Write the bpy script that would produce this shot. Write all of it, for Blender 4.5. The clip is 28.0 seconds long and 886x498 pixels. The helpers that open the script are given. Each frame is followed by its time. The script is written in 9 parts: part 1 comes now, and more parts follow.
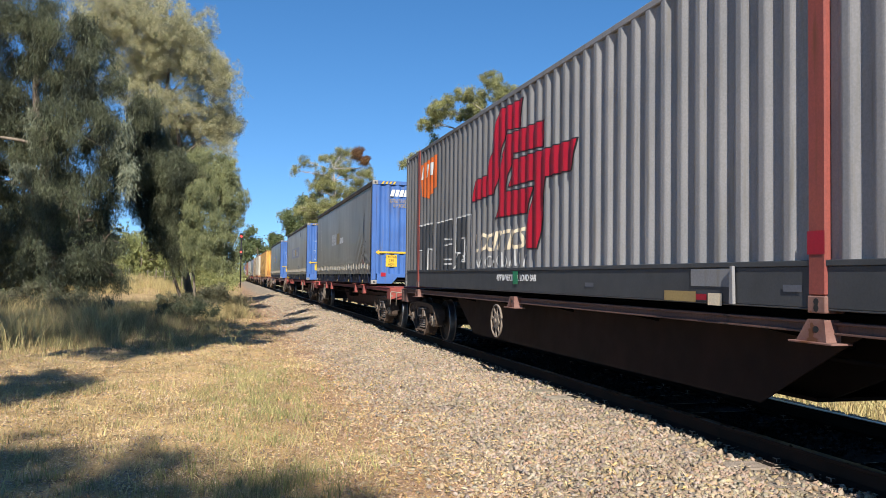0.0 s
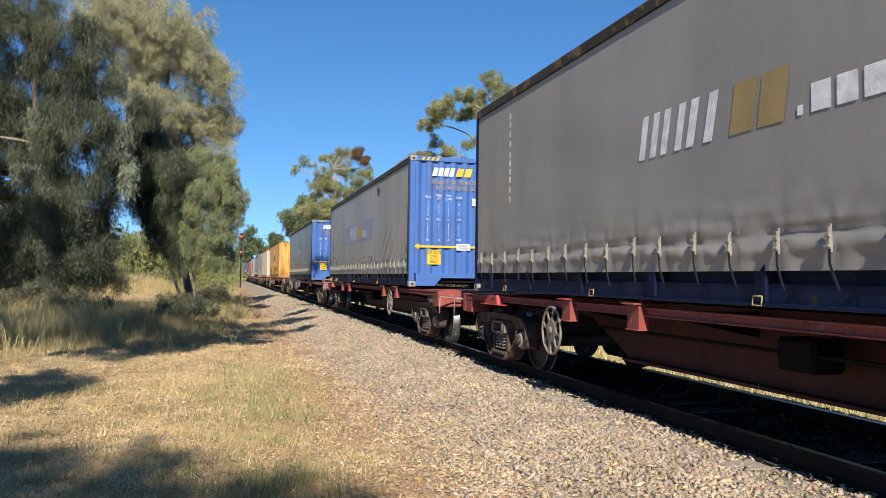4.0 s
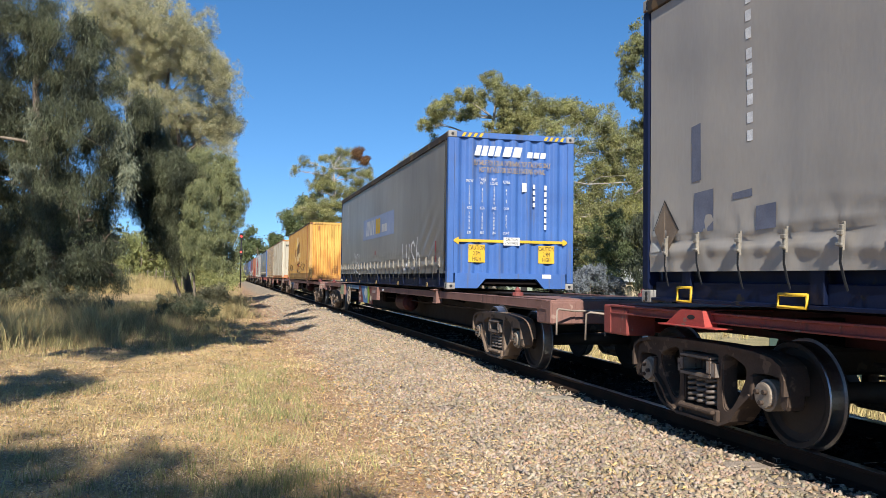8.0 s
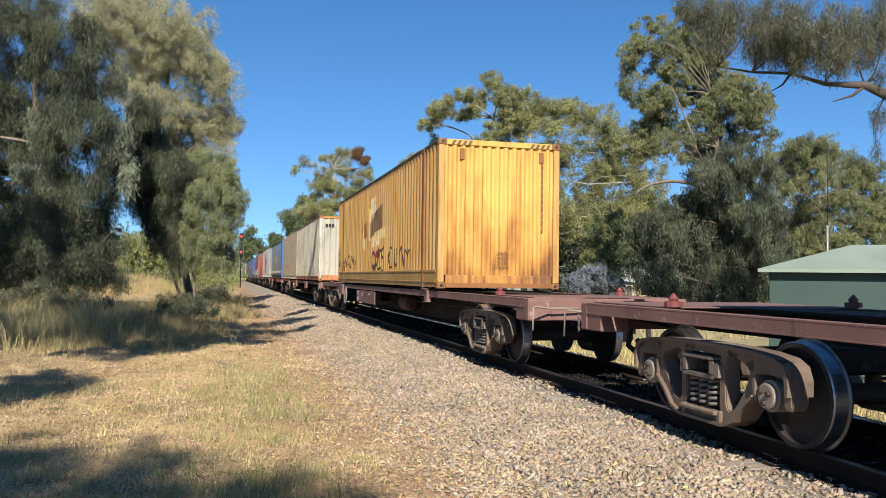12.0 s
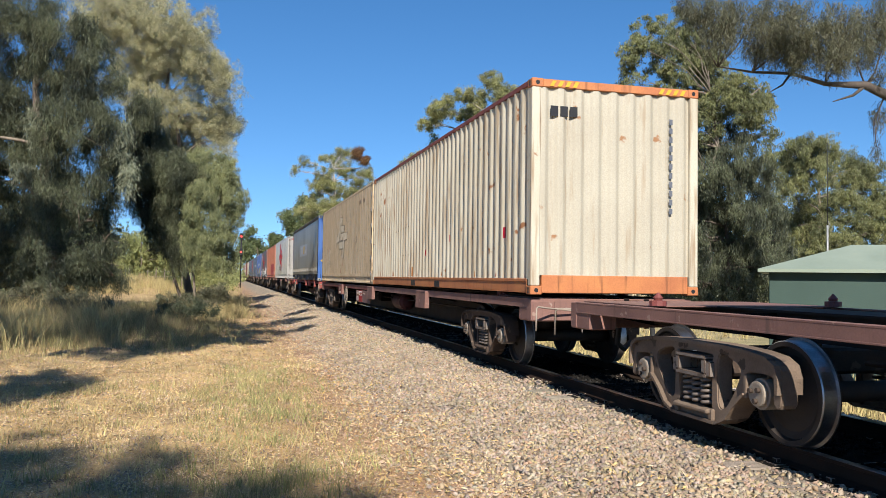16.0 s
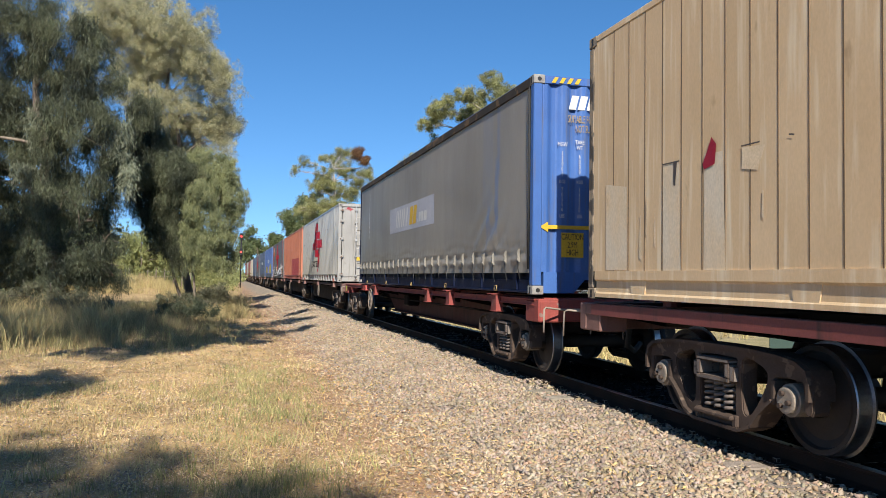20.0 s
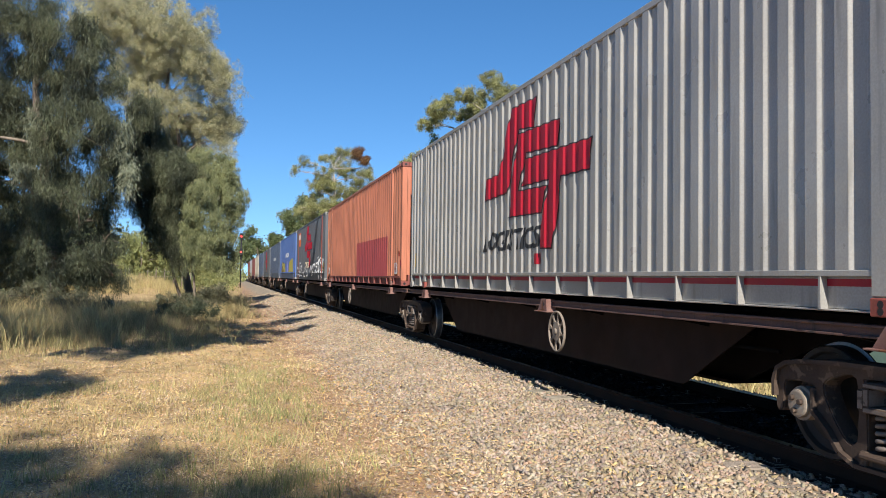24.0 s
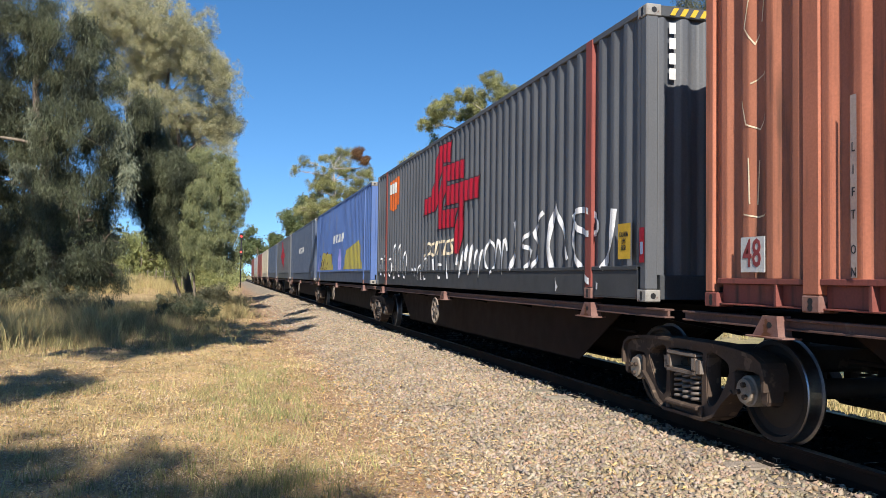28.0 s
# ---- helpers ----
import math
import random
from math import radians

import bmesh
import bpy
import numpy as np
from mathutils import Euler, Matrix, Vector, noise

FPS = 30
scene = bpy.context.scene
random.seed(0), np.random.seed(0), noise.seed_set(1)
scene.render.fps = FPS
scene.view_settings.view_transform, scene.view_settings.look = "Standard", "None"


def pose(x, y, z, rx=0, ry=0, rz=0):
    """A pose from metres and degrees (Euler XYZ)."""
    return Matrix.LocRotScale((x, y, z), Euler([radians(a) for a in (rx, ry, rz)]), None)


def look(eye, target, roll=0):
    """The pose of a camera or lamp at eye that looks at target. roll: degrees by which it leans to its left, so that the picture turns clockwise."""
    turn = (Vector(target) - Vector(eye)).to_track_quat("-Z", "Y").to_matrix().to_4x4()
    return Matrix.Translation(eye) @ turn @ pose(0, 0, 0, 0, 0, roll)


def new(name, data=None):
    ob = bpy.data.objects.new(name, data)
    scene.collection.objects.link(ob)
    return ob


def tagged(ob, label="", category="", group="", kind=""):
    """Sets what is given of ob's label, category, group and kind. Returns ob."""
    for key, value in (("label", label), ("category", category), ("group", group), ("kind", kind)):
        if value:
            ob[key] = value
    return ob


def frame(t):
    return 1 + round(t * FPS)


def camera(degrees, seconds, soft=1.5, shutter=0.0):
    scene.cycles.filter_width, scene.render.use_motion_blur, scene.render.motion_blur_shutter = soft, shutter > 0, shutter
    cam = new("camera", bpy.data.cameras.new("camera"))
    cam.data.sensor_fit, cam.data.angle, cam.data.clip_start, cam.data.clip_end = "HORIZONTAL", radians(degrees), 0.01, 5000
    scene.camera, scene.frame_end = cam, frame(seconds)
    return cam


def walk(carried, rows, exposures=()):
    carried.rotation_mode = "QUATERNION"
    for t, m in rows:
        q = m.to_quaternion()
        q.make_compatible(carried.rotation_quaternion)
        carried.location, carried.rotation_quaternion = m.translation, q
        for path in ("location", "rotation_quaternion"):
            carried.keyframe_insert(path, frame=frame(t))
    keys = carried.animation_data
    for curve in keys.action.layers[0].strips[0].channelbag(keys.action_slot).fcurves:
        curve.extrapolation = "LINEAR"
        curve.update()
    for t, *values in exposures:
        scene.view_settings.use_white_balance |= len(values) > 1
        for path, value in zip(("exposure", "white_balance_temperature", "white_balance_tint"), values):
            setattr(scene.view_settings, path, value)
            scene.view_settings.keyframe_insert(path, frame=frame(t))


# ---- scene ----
# ------------------------------------------------------------------ camera
cam = camera(57.19, 28.0, soft=0.3)
EYE = Vector((0, 0, 1.294))
YAW, PITCH = radians(14.746), radians(2.016)
AIM = Vector((math.sin(YAW) * math.cos(PITCH), math.cos(YAW) * math.cos(PITCH), math.sin(PITCH)))
CAM = look(EYE, EYE + AIM * 10, 0.741)
walk(cam, [(0, CAM), (28.0, CAM)])

# ------------------------------------------------------------------ light
SUN_WAY = Vector((0.20, 1.0, -0.74)).normalized()      # the way the sunlight travels
sun_data = bpy.data.lights.new("sun", "SUN")
sun_data.energy, sun_data.angle, sun_data.color = 5.3, radians(0.53), (1.0, 0.945, 0.85)
sun = new("sun", sun_data)
sun.matrix_world = look(-SUN_WAY * 50, (0, 0, 0))
world = bpy.data.worlds.new("world")
scene.world = world
world.use_nodes = True
wn, wl = world.node_tree.nodes, world.node_tree.links
wn.clear()
sky = wn.new("ShaderNodeTexSky")
sky.sky_type, sky.sun_disc = "NISHITA", False
sky.sun_elevation, sky.sun_rotation = radians(36), radians(191.3)
sky.air_density, sky.dust_density, sky.ozone_density = 0.8, 0.0, 2.0
wb, wo = wn.new("ShaderNodeBackground"), wn.new("ShaderNodeOutputWorld")
wb.inputs["Strength"].default_value = 0.104
vivid = wn.new("ShaderNodeHueSaturation")
vivid.inputs["Saturation"].default_value = 1.27
vivid.inputs["Hue"].default_value = 0.5
# clear dry air: the pale band of the horizon lies lower than in the sky model
sky_dir, sky_shift, sky_unit = wn.new("ShaderNodeTexCoord"), wn.new("ShaderNodeVectorMath"), wn.new("ShaderNodeVectorMath")
sky_shift.operation, sky_unit.operation = "ADD", "NORMALIZE"
sky_shift.inputs[1].default_value = (0, 0, 0.10)
wl.new(sky_dir.outputs["Generated"], sky_shift.inputs[0])
wl.new(sky_shift.outputs[0], sky_unit.inputs[0])
wl.new(sky_unit.outputs[0], sky.inputs["Vector"])
wl.new(sky.outputs["Color"], vivid.inputs["Color"])
wl.new(vivid.outputs["Color"], wb.inputs["Color"])
wl.new(wb.outputs["Background"], wo.inputs["Surface"])
scene.view_settings.exposure = 0.65

# ------------------------------------------------------------------ materials
MATS = {}   # by name


def mat(name, c1, c2=None, scale=3.0, rough=0.7, metal=0.0, bump=0.035, bscale=60.0, streak=None, spots=None, island=0.0,
        stretch=(1, 1, 1), spec=0.4, objrand=0.0, translucent=0.0, grain=0.25, hue=0.02, sat=0.0, wander=False):
    """A surface with large patches (c1 to c2), fine grain, and, where given, runs of rust or dirt (streak) and worn spots."""
    if name in MATS:
        return MATS[name]
    m = bpy.data.materials.new(name)
    MATS[name] = m
    m.use_nodes = True
    n, l = m.node_tree.nodes, m.node_tree.links
    bsdf, out = n["Principled BSDF"], n["Material Output"]
    c2 = c2 or tuple(c * 0.75 for c in c1)
    tc = n.new("ShaderNodeTexCoord")
    mp = n.new("ShaderNodeMapping")
    mp.inputs["Scale"].default_value = stretch
    where = tc.outputs["Object"]
    if wander:
        own, far, add = n.new("ShaderNodeObjectInfo"), n.new("ShaderNodeVectorMath"), n.new("ShaderNodeVectorMath")
        far.operation, add.operation = "SCALE", "ADD"
        far.inputs[0].default_value = (31.0, 47.0, 0.0)
        l.new(own.outputs["Random"], far.inputs["Scale"])
        l.new(where, add.inputs[0])
        l.new(far.outputs[0], add.inputs[1])
        where = add.outputs[0]
    l.new(where, mp.inputs["Vector"])

    def noise_tex(sc, detail=5.0, vec=None):
        t = n.new("ShaderNodeTexNoise")
        t.inputs["Scale"].default_value, t.inputs["Detail"].default_value = sc, detail
        l.new(vec or mp.outputs["Vector"], t.inputs["Vector"])
        return t.outputs["Fac"]

    def mix(fac, a, b, mode="MIX"):
        x = n.new("ShaderNodeMix")
        x.data_type, x.blend_type = "RGBA", mode
        for sock, v in ((x.inputs[0], fac), (x.inputs[6], a), (x.inputs[7], b)):
            if isinstance(v, (int, float)):
                sock.default_value = v
            elif isinstance(v, tuple):
                sock.default_value = (*v, 1)
            else:
                l.new(v, sock)
        return x.outputs[2]

    def ramp(fac, lo, hi):
        r = n.new("ShaderNodeMapRange")
        r.inputs["From Min"].default_value, r.inputs["From Max"].default_value = lo, hi
        l.new(fac, r.inputs["Value"])
        return r.outputs["Result"]

    col = mix(ramp(noise_tex(scale), 0.35, 0.65), tuple(c1), tuple(c2))
    if island or objrand:
        src = n.new("ShaderNodeNewGeometry").outputs["Random Per Island"] if island else n.new("ShaderNodeObjectInfo").outputs["Random"]
        hsv = n.new("ShaderNodeHueSaturation")
        v = n.new("ShaderNodeMapRange")
        v.inputs["To Min"].default_value, v.inputs["To Max"].default_value = 1 - (island + objrand), 1 + (island + objrand)
        l.new(src, v.inputs["Value"])
        l.new(v.outputs["Result"], hsv.inputs["Value"])
        s = n.new("ShaderNodeMath")
        s.operation = "MULTIPLY"
        l.new(src, s.inputs[0])
        s.inputs[1].default_value = 37.0
        fr = n.new("ShaderNodeMath")
        fr.operation = "FRACT"
        l.new(s.outputs[0], fr.inputs[0])
        h = n.new("ShaderNodeMapRange")
        h.inputs["To Min"].default_value, h.inputs["To Max"].default_value = 0.5 - hue, 0.5 + hue
        l.new(fr.outputs[0], h.inputs["Value"])
        l.new(h.outputs["Result"], hsv.inputs["Hue"])
        if sat:
            s2 = n.new("ShaderNodeMath")
            s2.operation = "MULTIPLY"
            l.new(fr.outputs[0], s2.inputs[0])
            s2.inputs[1].default_value = 11.0
            f2 = n.new("ShaderNodeMath")
            f2.operation = "FRACT"
            l.new(s2.outputs[0], f2.inputs[0])
            sr = n.new("ShaderNodeMapRange")
            sr.inputs["To Min"].default_value, sr.inputs["To Max"].default_value = 1 - sat, 1 + sat * 0.5
            l.new(f2.outputs[0], sr.inputs["Value"])
            l.new(sr.outputs["Result"], hsv.inputs["Saturation"])
        l.new(col, hsv.inputs["Color"])
        col = hsv.outputs["Color"]
    fine = noise_tex(bscale, 3.0)
    if grain:
        g = n.new("ShaderNodeMapRange")
        g.inputs["To Min"].default_value, g.inputs["To Max"].default_value = 1 - grain, 1 + grain
        l.new(fine, g.inputs["Value"])
        col = mix(1.0, col, g.outputs["Result"], "MULTIPLY")
    if streak:
        colour, amount = streak
        sm = n.new("ShaderNodeMapping")
        sm.inputs["Scale"].default_value = (7, 7, 0.55)
        l.new(where, sm.inputs["Vector"])
        f = ramp(noise_tex(1.6, 4.0, sm.outputs["Vector"]), 0.72 - amount, 0.86 - amount * 0.6)
        col = mix(f, col, tuple(colour))
    if spots:
        colour, amount, sc = spots
        col = mix(ramp(noise_tex(sc, 6.0), 0.70 - amount, 0.74 - amount), col, tuple(colour))
    l.new(col, bsdf.inputs["Base Color"])
    rr = n.new("ShaderNodeMapRange")
    rr.inputs["To Min"].default_value, rr.inputs["To Max"].default_value = max(rough - 0.12, 0.03), min(rough + 0.15, 1)
    l.new(noise_tex(scale * 2.3), rr.inputs["Value"])
    l.new(rr.outputs["Result"], bsdf.inputs["Roughness"])
    bsdf.inputs["Metallic"].default_value = metal
    bsdf.inputs["Specular IOR Level"].default_value = spec
    if bump:
        b = n.new("ShaderNodeBump")
        b.inputs["Strength"].default_value, b.inputs["Distance"].default_value = bump, 0.02
        l.new(fine, b.inputs["Height"])
        l.new(b.outputs["Normal"], bsdf.inputs["Normal"])
    if translucent:
        tr, ms = n.new("ShaderNodeBsdfTranslucent"), n.new("ShaderNodeMixShader")
        l.new(col, tr.inputs["Color"])
        ms.inputs[0].default_value = translucent
        l.new(bsdf.outputs["BSDF"], ms.inputs[1])
        l.new(tr.outputs["BSDF"], ms.inputs[2])
        l.new(ms.outputs["Shader"], out.inputs["Surface"])
    return m


def glow(name, colour, strength):
    m = bpy.data.materials.new(name)
    m.use_nodes = True
    b = m.node_tree.nodes["Principled BSDF"]
    b.inputs["Base Color"].default_value = (*colour, 1)
    b.inputs["Emission Color"].default_value = (*colour, 1)
    b.inputs["Emission Strength"].default_value = strength
    return m


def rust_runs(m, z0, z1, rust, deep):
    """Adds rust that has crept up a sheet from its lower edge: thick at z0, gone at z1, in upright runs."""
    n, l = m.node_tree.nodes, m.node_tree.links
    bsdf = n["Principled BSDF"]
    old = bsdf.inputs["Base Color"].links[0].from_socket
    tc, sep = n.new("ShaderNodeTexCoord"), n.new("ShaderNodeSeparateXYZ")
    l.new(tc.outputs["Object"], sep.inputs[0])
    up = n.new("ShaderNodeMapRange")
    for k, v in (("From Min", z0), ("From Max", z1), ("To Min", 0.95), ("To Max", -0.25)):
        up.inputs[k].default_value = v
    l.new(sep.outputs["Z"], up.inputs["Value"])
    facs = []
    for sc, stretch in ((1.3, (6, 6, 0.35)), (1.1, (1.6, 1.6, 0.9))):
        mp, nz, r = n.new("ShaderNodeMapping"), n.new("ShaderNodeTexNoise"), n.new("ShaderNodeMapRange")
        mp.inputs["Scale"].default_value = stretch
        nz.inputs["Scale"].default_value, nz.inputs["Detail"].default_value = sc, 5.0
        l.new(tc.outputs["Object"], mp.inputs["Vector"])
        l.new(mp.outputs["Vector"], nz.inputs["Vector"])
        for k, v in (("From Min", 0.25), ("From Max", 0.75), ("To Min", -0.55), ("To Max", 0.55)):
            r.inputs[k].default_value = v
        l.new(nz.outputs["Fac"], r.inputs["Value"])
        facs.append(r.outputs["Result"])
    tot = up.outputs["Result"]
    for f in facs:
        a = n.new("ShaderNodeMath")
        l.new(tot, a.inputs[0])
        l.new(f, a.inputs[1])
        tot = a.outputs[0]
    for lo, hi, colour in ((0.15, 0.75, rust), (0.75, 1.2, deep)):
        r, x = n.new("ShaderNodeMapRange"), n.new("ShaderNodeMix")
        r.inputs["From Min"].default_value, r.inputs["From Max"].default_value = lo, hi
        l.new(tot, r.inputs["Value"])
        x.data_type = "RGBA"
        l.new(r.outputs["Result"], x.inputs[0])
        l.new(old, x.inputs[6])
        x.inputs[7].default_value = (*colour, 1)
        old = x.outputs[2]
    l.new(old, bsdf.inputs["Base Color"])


def tone_along(m, y0, y1, f0, f1):
    """Brightness that changes along a side: the paint is f0 as bright at y0 and f1 at y1."""
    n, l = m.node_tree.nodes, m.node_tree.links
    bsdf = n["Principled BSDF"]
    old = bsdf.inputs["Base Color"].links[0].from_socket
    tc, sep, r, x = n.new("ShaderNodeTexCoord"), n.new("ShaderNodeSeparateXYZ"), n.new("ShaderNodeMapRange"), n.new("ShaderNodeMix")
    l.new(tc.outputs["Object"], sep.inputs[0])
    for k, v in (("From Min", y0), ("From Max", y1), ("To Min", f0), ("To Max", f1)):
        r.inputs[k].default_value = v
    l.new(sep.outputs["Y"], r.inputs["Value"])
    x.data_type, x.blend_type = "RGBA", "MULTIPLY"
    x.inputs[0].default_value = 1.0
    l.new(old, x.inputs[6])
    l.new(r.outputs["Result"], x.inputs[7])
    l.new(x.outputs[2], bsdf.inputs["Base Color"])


RUST = (0.115, 0.043, 0.018)
GRIME = (0.024, 0.02, 0.016)
P_DARK = mat("paint_dark_grey", (0.0906, 0.0949, 0.1052), (0.0776, 0.0811, 0.0906), 1.2, 0.5, streak=((0.075, 0.07125, 0.0675), 0.12))
P_FADED = mat("paint_faded_grey", (0.236, 0.23, 0.233), (0.19, 0.19, 0.197), 1.0, 0.55, streak=((0.165, 0.1518, 0.132), 0.16))
# the grey gets darker from the front half to the rear
tone_along(P_FADED, 5.0, 11.5, 1.05, 0.52)
P_FADEDCURT = mat("curtain_vinyl_dark", (0.25, 0.238, 0.222), (0.198, 0.19, 0.18), 0.9, 0.38, bump=0.05, bscale=30, grain=0.08, stretch=(1, 1, 0.3), streak=((0.235, 0.224, 0.21), 0.1), spec=0.6)
P_DARKRAIL = mat("paint_charcoal", (0.055, 0.058, 0.063), (0.042, 0.045, 0.049), 2, 0.6, streak=(RUST, 0.05))
P_BLUE = mat("paint_blue", (0.048, 0.122, 0.34), (0.039, 0.097, 0.28), 1.5, 0.45, streak=((0.085, 0.10, 0.15), 0.15))
P_NAVY = mat("paint_navy", (0.004, 0.009, 0.036), (0.003, 0.007, 0.026), 2, 0.5, spec=0.18, spots=(GRIME, 0.05, 5))
P_YELLOW = mat("paint_yellow", (0.46, 0.2806, 0.092), (0.3956, 0.2208, 0.0644), 0.8, 0.55, streak=((0.30, 0.125, 0.03), 0.22))
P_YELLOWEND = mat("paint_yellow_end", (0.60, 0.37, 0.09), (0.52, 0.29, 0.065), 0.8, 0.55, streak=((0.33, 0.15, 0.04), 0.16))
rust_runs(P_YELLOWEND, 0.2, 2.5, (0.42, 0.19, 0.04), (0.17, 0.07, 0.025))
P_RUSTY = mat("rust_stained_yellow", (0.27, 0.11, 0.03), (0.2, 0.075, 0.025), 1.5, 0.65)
P_CREAM = mat("paint_cream", (0.49, 0.448, 0.355), (0.415, 0.368, 0.28), 1.0, 0.6, streak=((0.24, 0.155, 0.085), 0.22), spots=((0.24, 0.105, 0.045), 0.04, 4))
# dimmed copy of the cream, so that the sunlit end renders darker
P_CREAMDIM = mat("paint_cream_dimmed", (0.40, 0.365, 0.29), (0.355, 0.318, 0.248), 1.0, 0.6, streak=((0.28, 0.21, 0.135), 0.12), spots=((0.26, 0.13, 0.06), 0.02, 4))
P_ORANGE = mat("paint_orange", (0.46, 0.175, 0.062), (0.36, 0.125, 0.05), 2.0, 0.6, streak=(RUST, 0.15))
P_POSTRED = mat("paint_post_red", (0.252, 0.0595, 0.0455), (0.196, 0.049, 0.0385), 2.0, 0.6, streak=(RUST, 0.12))
P_TAN = mat("paint_tan", (0.66, 0.485, 0.295), (0.545, 0.385, 0.22), 0.8, 0.6, streak=((0.72, 0.60, 0.42), 0.20), spots=((0.40, 0.275, 0.15), 0.05, 2.2), stretch=(1, 1, 0.45), wander=True, grain=0.12)
TAN_REPAIR = mat("tan_repair_grey", (0.62, 0.53, 0.40), (0.64, 0.48, 0.295), 3.0, 0.6, spots=((0.40, 0.29, 0.18), 0.06, 3), stretch=(1, 1, 0.5))
P_TANPOST = mat("paint_tan_worn", (0.30, 0.235, 0.16), (0.19, 0.15, 0.11), 2.0, 0.65, spots=((0.06, 0.05, 0.04), 0.2, 5))
P_TERRA = mat("paint_terracotta", (0.42, 0.15, 0.088), (0.35, 0.122, 0.072), 1.0, 0.6, streak=((0.16, 0.075, 0.045), 0.16))
P_TERRADULL = mat("paint_terracotta_dull", (0.37, 0.14, 0.082), (0.295, 0.112, 0.066), 1.0, 0.6, streak=((0.12, 0.055, 0.035), 0.16))
P_MAROON = mat("paint_maroon", (0.2552, 0.0473, 0.0473), (0.2079, 0.0378, 0.0397), 1.5, 0.6)
P_WHITE = mat("paint_white_grey", (0.315, 0.30, 0.275), (0.25, 0.238, 0.22), 1.0, 0.30, metal=0.0, spec=0.8, streak=((0.17, 0.158, 0.14), 0.14))
P_SKYBLUE = mat("paint_mid_blue", (0.07, 0.126, 0.308), (0.0595, 0.105, 0.266), 1.0, 0.5, streak=((0.112, 0.126, 0.175), 0.14))
P_SLATE = mat("paint_slate_blue", (0.07, 0.091, 0.14), (0.0595, 0.077, 0.119), 1.0, 0.5, streak=((0.098, 0.091, 0.091), 0.12))
P_BROWN = mat("paint_oxide_brown", (0.215, 0.06, 0.048), (0.165, 0.05, 0.04), 1.0, 0.6, streak=((0.049, 0.0245, 0.021), 0.16))
CURTAIN = mat("curtain_vinyl", (0.375, 0.338, 0.292), (0.292, 0.266, 0.235), 0.9, 0.40, bump=0.05, bscale=30, grain=0.08, stretch=(1, 1, 0.3), streak=((0.342, 0.312, 0.275), 0.1), spec=0.6)
CURTAIN_DK = mat("curtain_vinyl_smoke", (0.272, 0.247, 0.214), (0.215, 0.198, 0.174), 0.9, 0.40, bump=0.05, bscale=30, grain=0.08, stretch=(1, 1, 0.3), streak=((0.242, 0.222, 0.195), 0.1), spec=0.6)
CURTAIN_BLUE = mat("curtain_vinyl_smeared", (0.272, 0.247, 0.214), (0.215, 0.198, 0.174), 0.9, 0.40, bump=0.05, bscale=30, grain=0.08, stretch=(1, 1, 0.3), streak=((0.242, 0.222, 0.195), 0.1), spec=0.6)


def rubbed(m, fields, colour):
    """Rubs soft-edged fields of another paint (along, across, height) over a material."""
    n, l = m.node_tree.nodes, m.node_tree.links
    sock = n["Principled BSDF"].inputs["Base Color"]
    tc, sep, tex = n.new("ShaderNodeTexCoord"), n.new("ShaderNodeSeparateXYZ"), n.new("ShaderNodeTexNoise")
    l.new(tc.outputs["Object"], sep.inputs[0])
    l.new(tc.outputs["Object"], tex.inputs["Vector"])
    tex.inputs["Scale"].default_value = 5.0

    def window(src, lo, hi, soft):
        a, b, p = n.new("ShaderNodeMapRange"), n.new("ShaderNodeMapRange"), n.new("ShaderNodeMath")
        for node, v0, v1 in ((a, lo - soft, lo + soft), (b, hi + soft, hi - soft)):
            node.interpolation_type = "SMOOTHSTEP"
            node.inputs["From Min"].default_value, node.inputs["From Max"].default_value = v0, v1
            l.new(src, node.inputs["Value"])
        p.operation = "MULTIPLY"
        l.new(a.outputs[0], p.inputs[0])
        l.new(b.outputs[0], p.inputs[1])
        return p.outputs[0]
    for a0, a1, z0, z1, much in fields:
        f, g, x = n.new("ShaderNodeMath"), n.new("ShaderNodeMath"), n.new("ShaderNodeMix")
        f.operation = g.operation = "MULTIPLY"
        l.new(window(sep.outputs["Y"], a0, a1, 0.05), f.inputs[0])
        l.new(window(sep.outputs["Z"], z0, z1, 0.10), f.inputs[1])
        r = n.new("ShaderNodeMapRange")
        r.inputs["From Min"].default_value, r.inputs["From Max"].default_value = 0.25, 0.65
        r.inputs["To Min"].default_value, r.inputs["To Max"].default_value = 0.35 * much, much
        l.new(tex.outputs["Fac"], r.inputs["Value"])
        l.new(f.outputs[0], g.inputs[0])
        l.new(r.outputs[0], g.inputs[1])
        x.data_type = "RGBA"
        l.new(g.outputs[0], x.inputs[0])
        l.new(sock.links[0].from_socket, x.inputs[6])
        x.inputs[7].default_value = (*colour, 1)
        l.new(x.outputs[2], sock)


rubbed(CURTAIN_BLUE, ((1.86, 2.02, 0.88, 1.36, 0.7), (1.62, 1.90, 0.86, 1.0, 0.6), (1.47, 1.63, 0.9, 2.0, 0.75), (1.99, 2.07, 0.6, 0.9, 0.55), (1.42, 1.55, 1.7, 2.75, 0.5), (1.75, 2.25, 1.3, 2.8, 0.22)), (0.10, 0.17, 0.33))
# sheen of vinyl seen at a slant, painted in: brighter further along
tone_along(CURTAIN_DK, 1.0, 8.0, 0.84, 1.1)
tone_along(P_FADEDCURT, 1.0, 8.0, 0.84, 1.12)
EDGE_WORN = mat("worn_edge", (0.035, 0.0266, 0.021), (0.0196, 0.0168, 0.014), 3.0, 0.9, spots=((0.112, 0.07, 0.035), 0.14, 4))
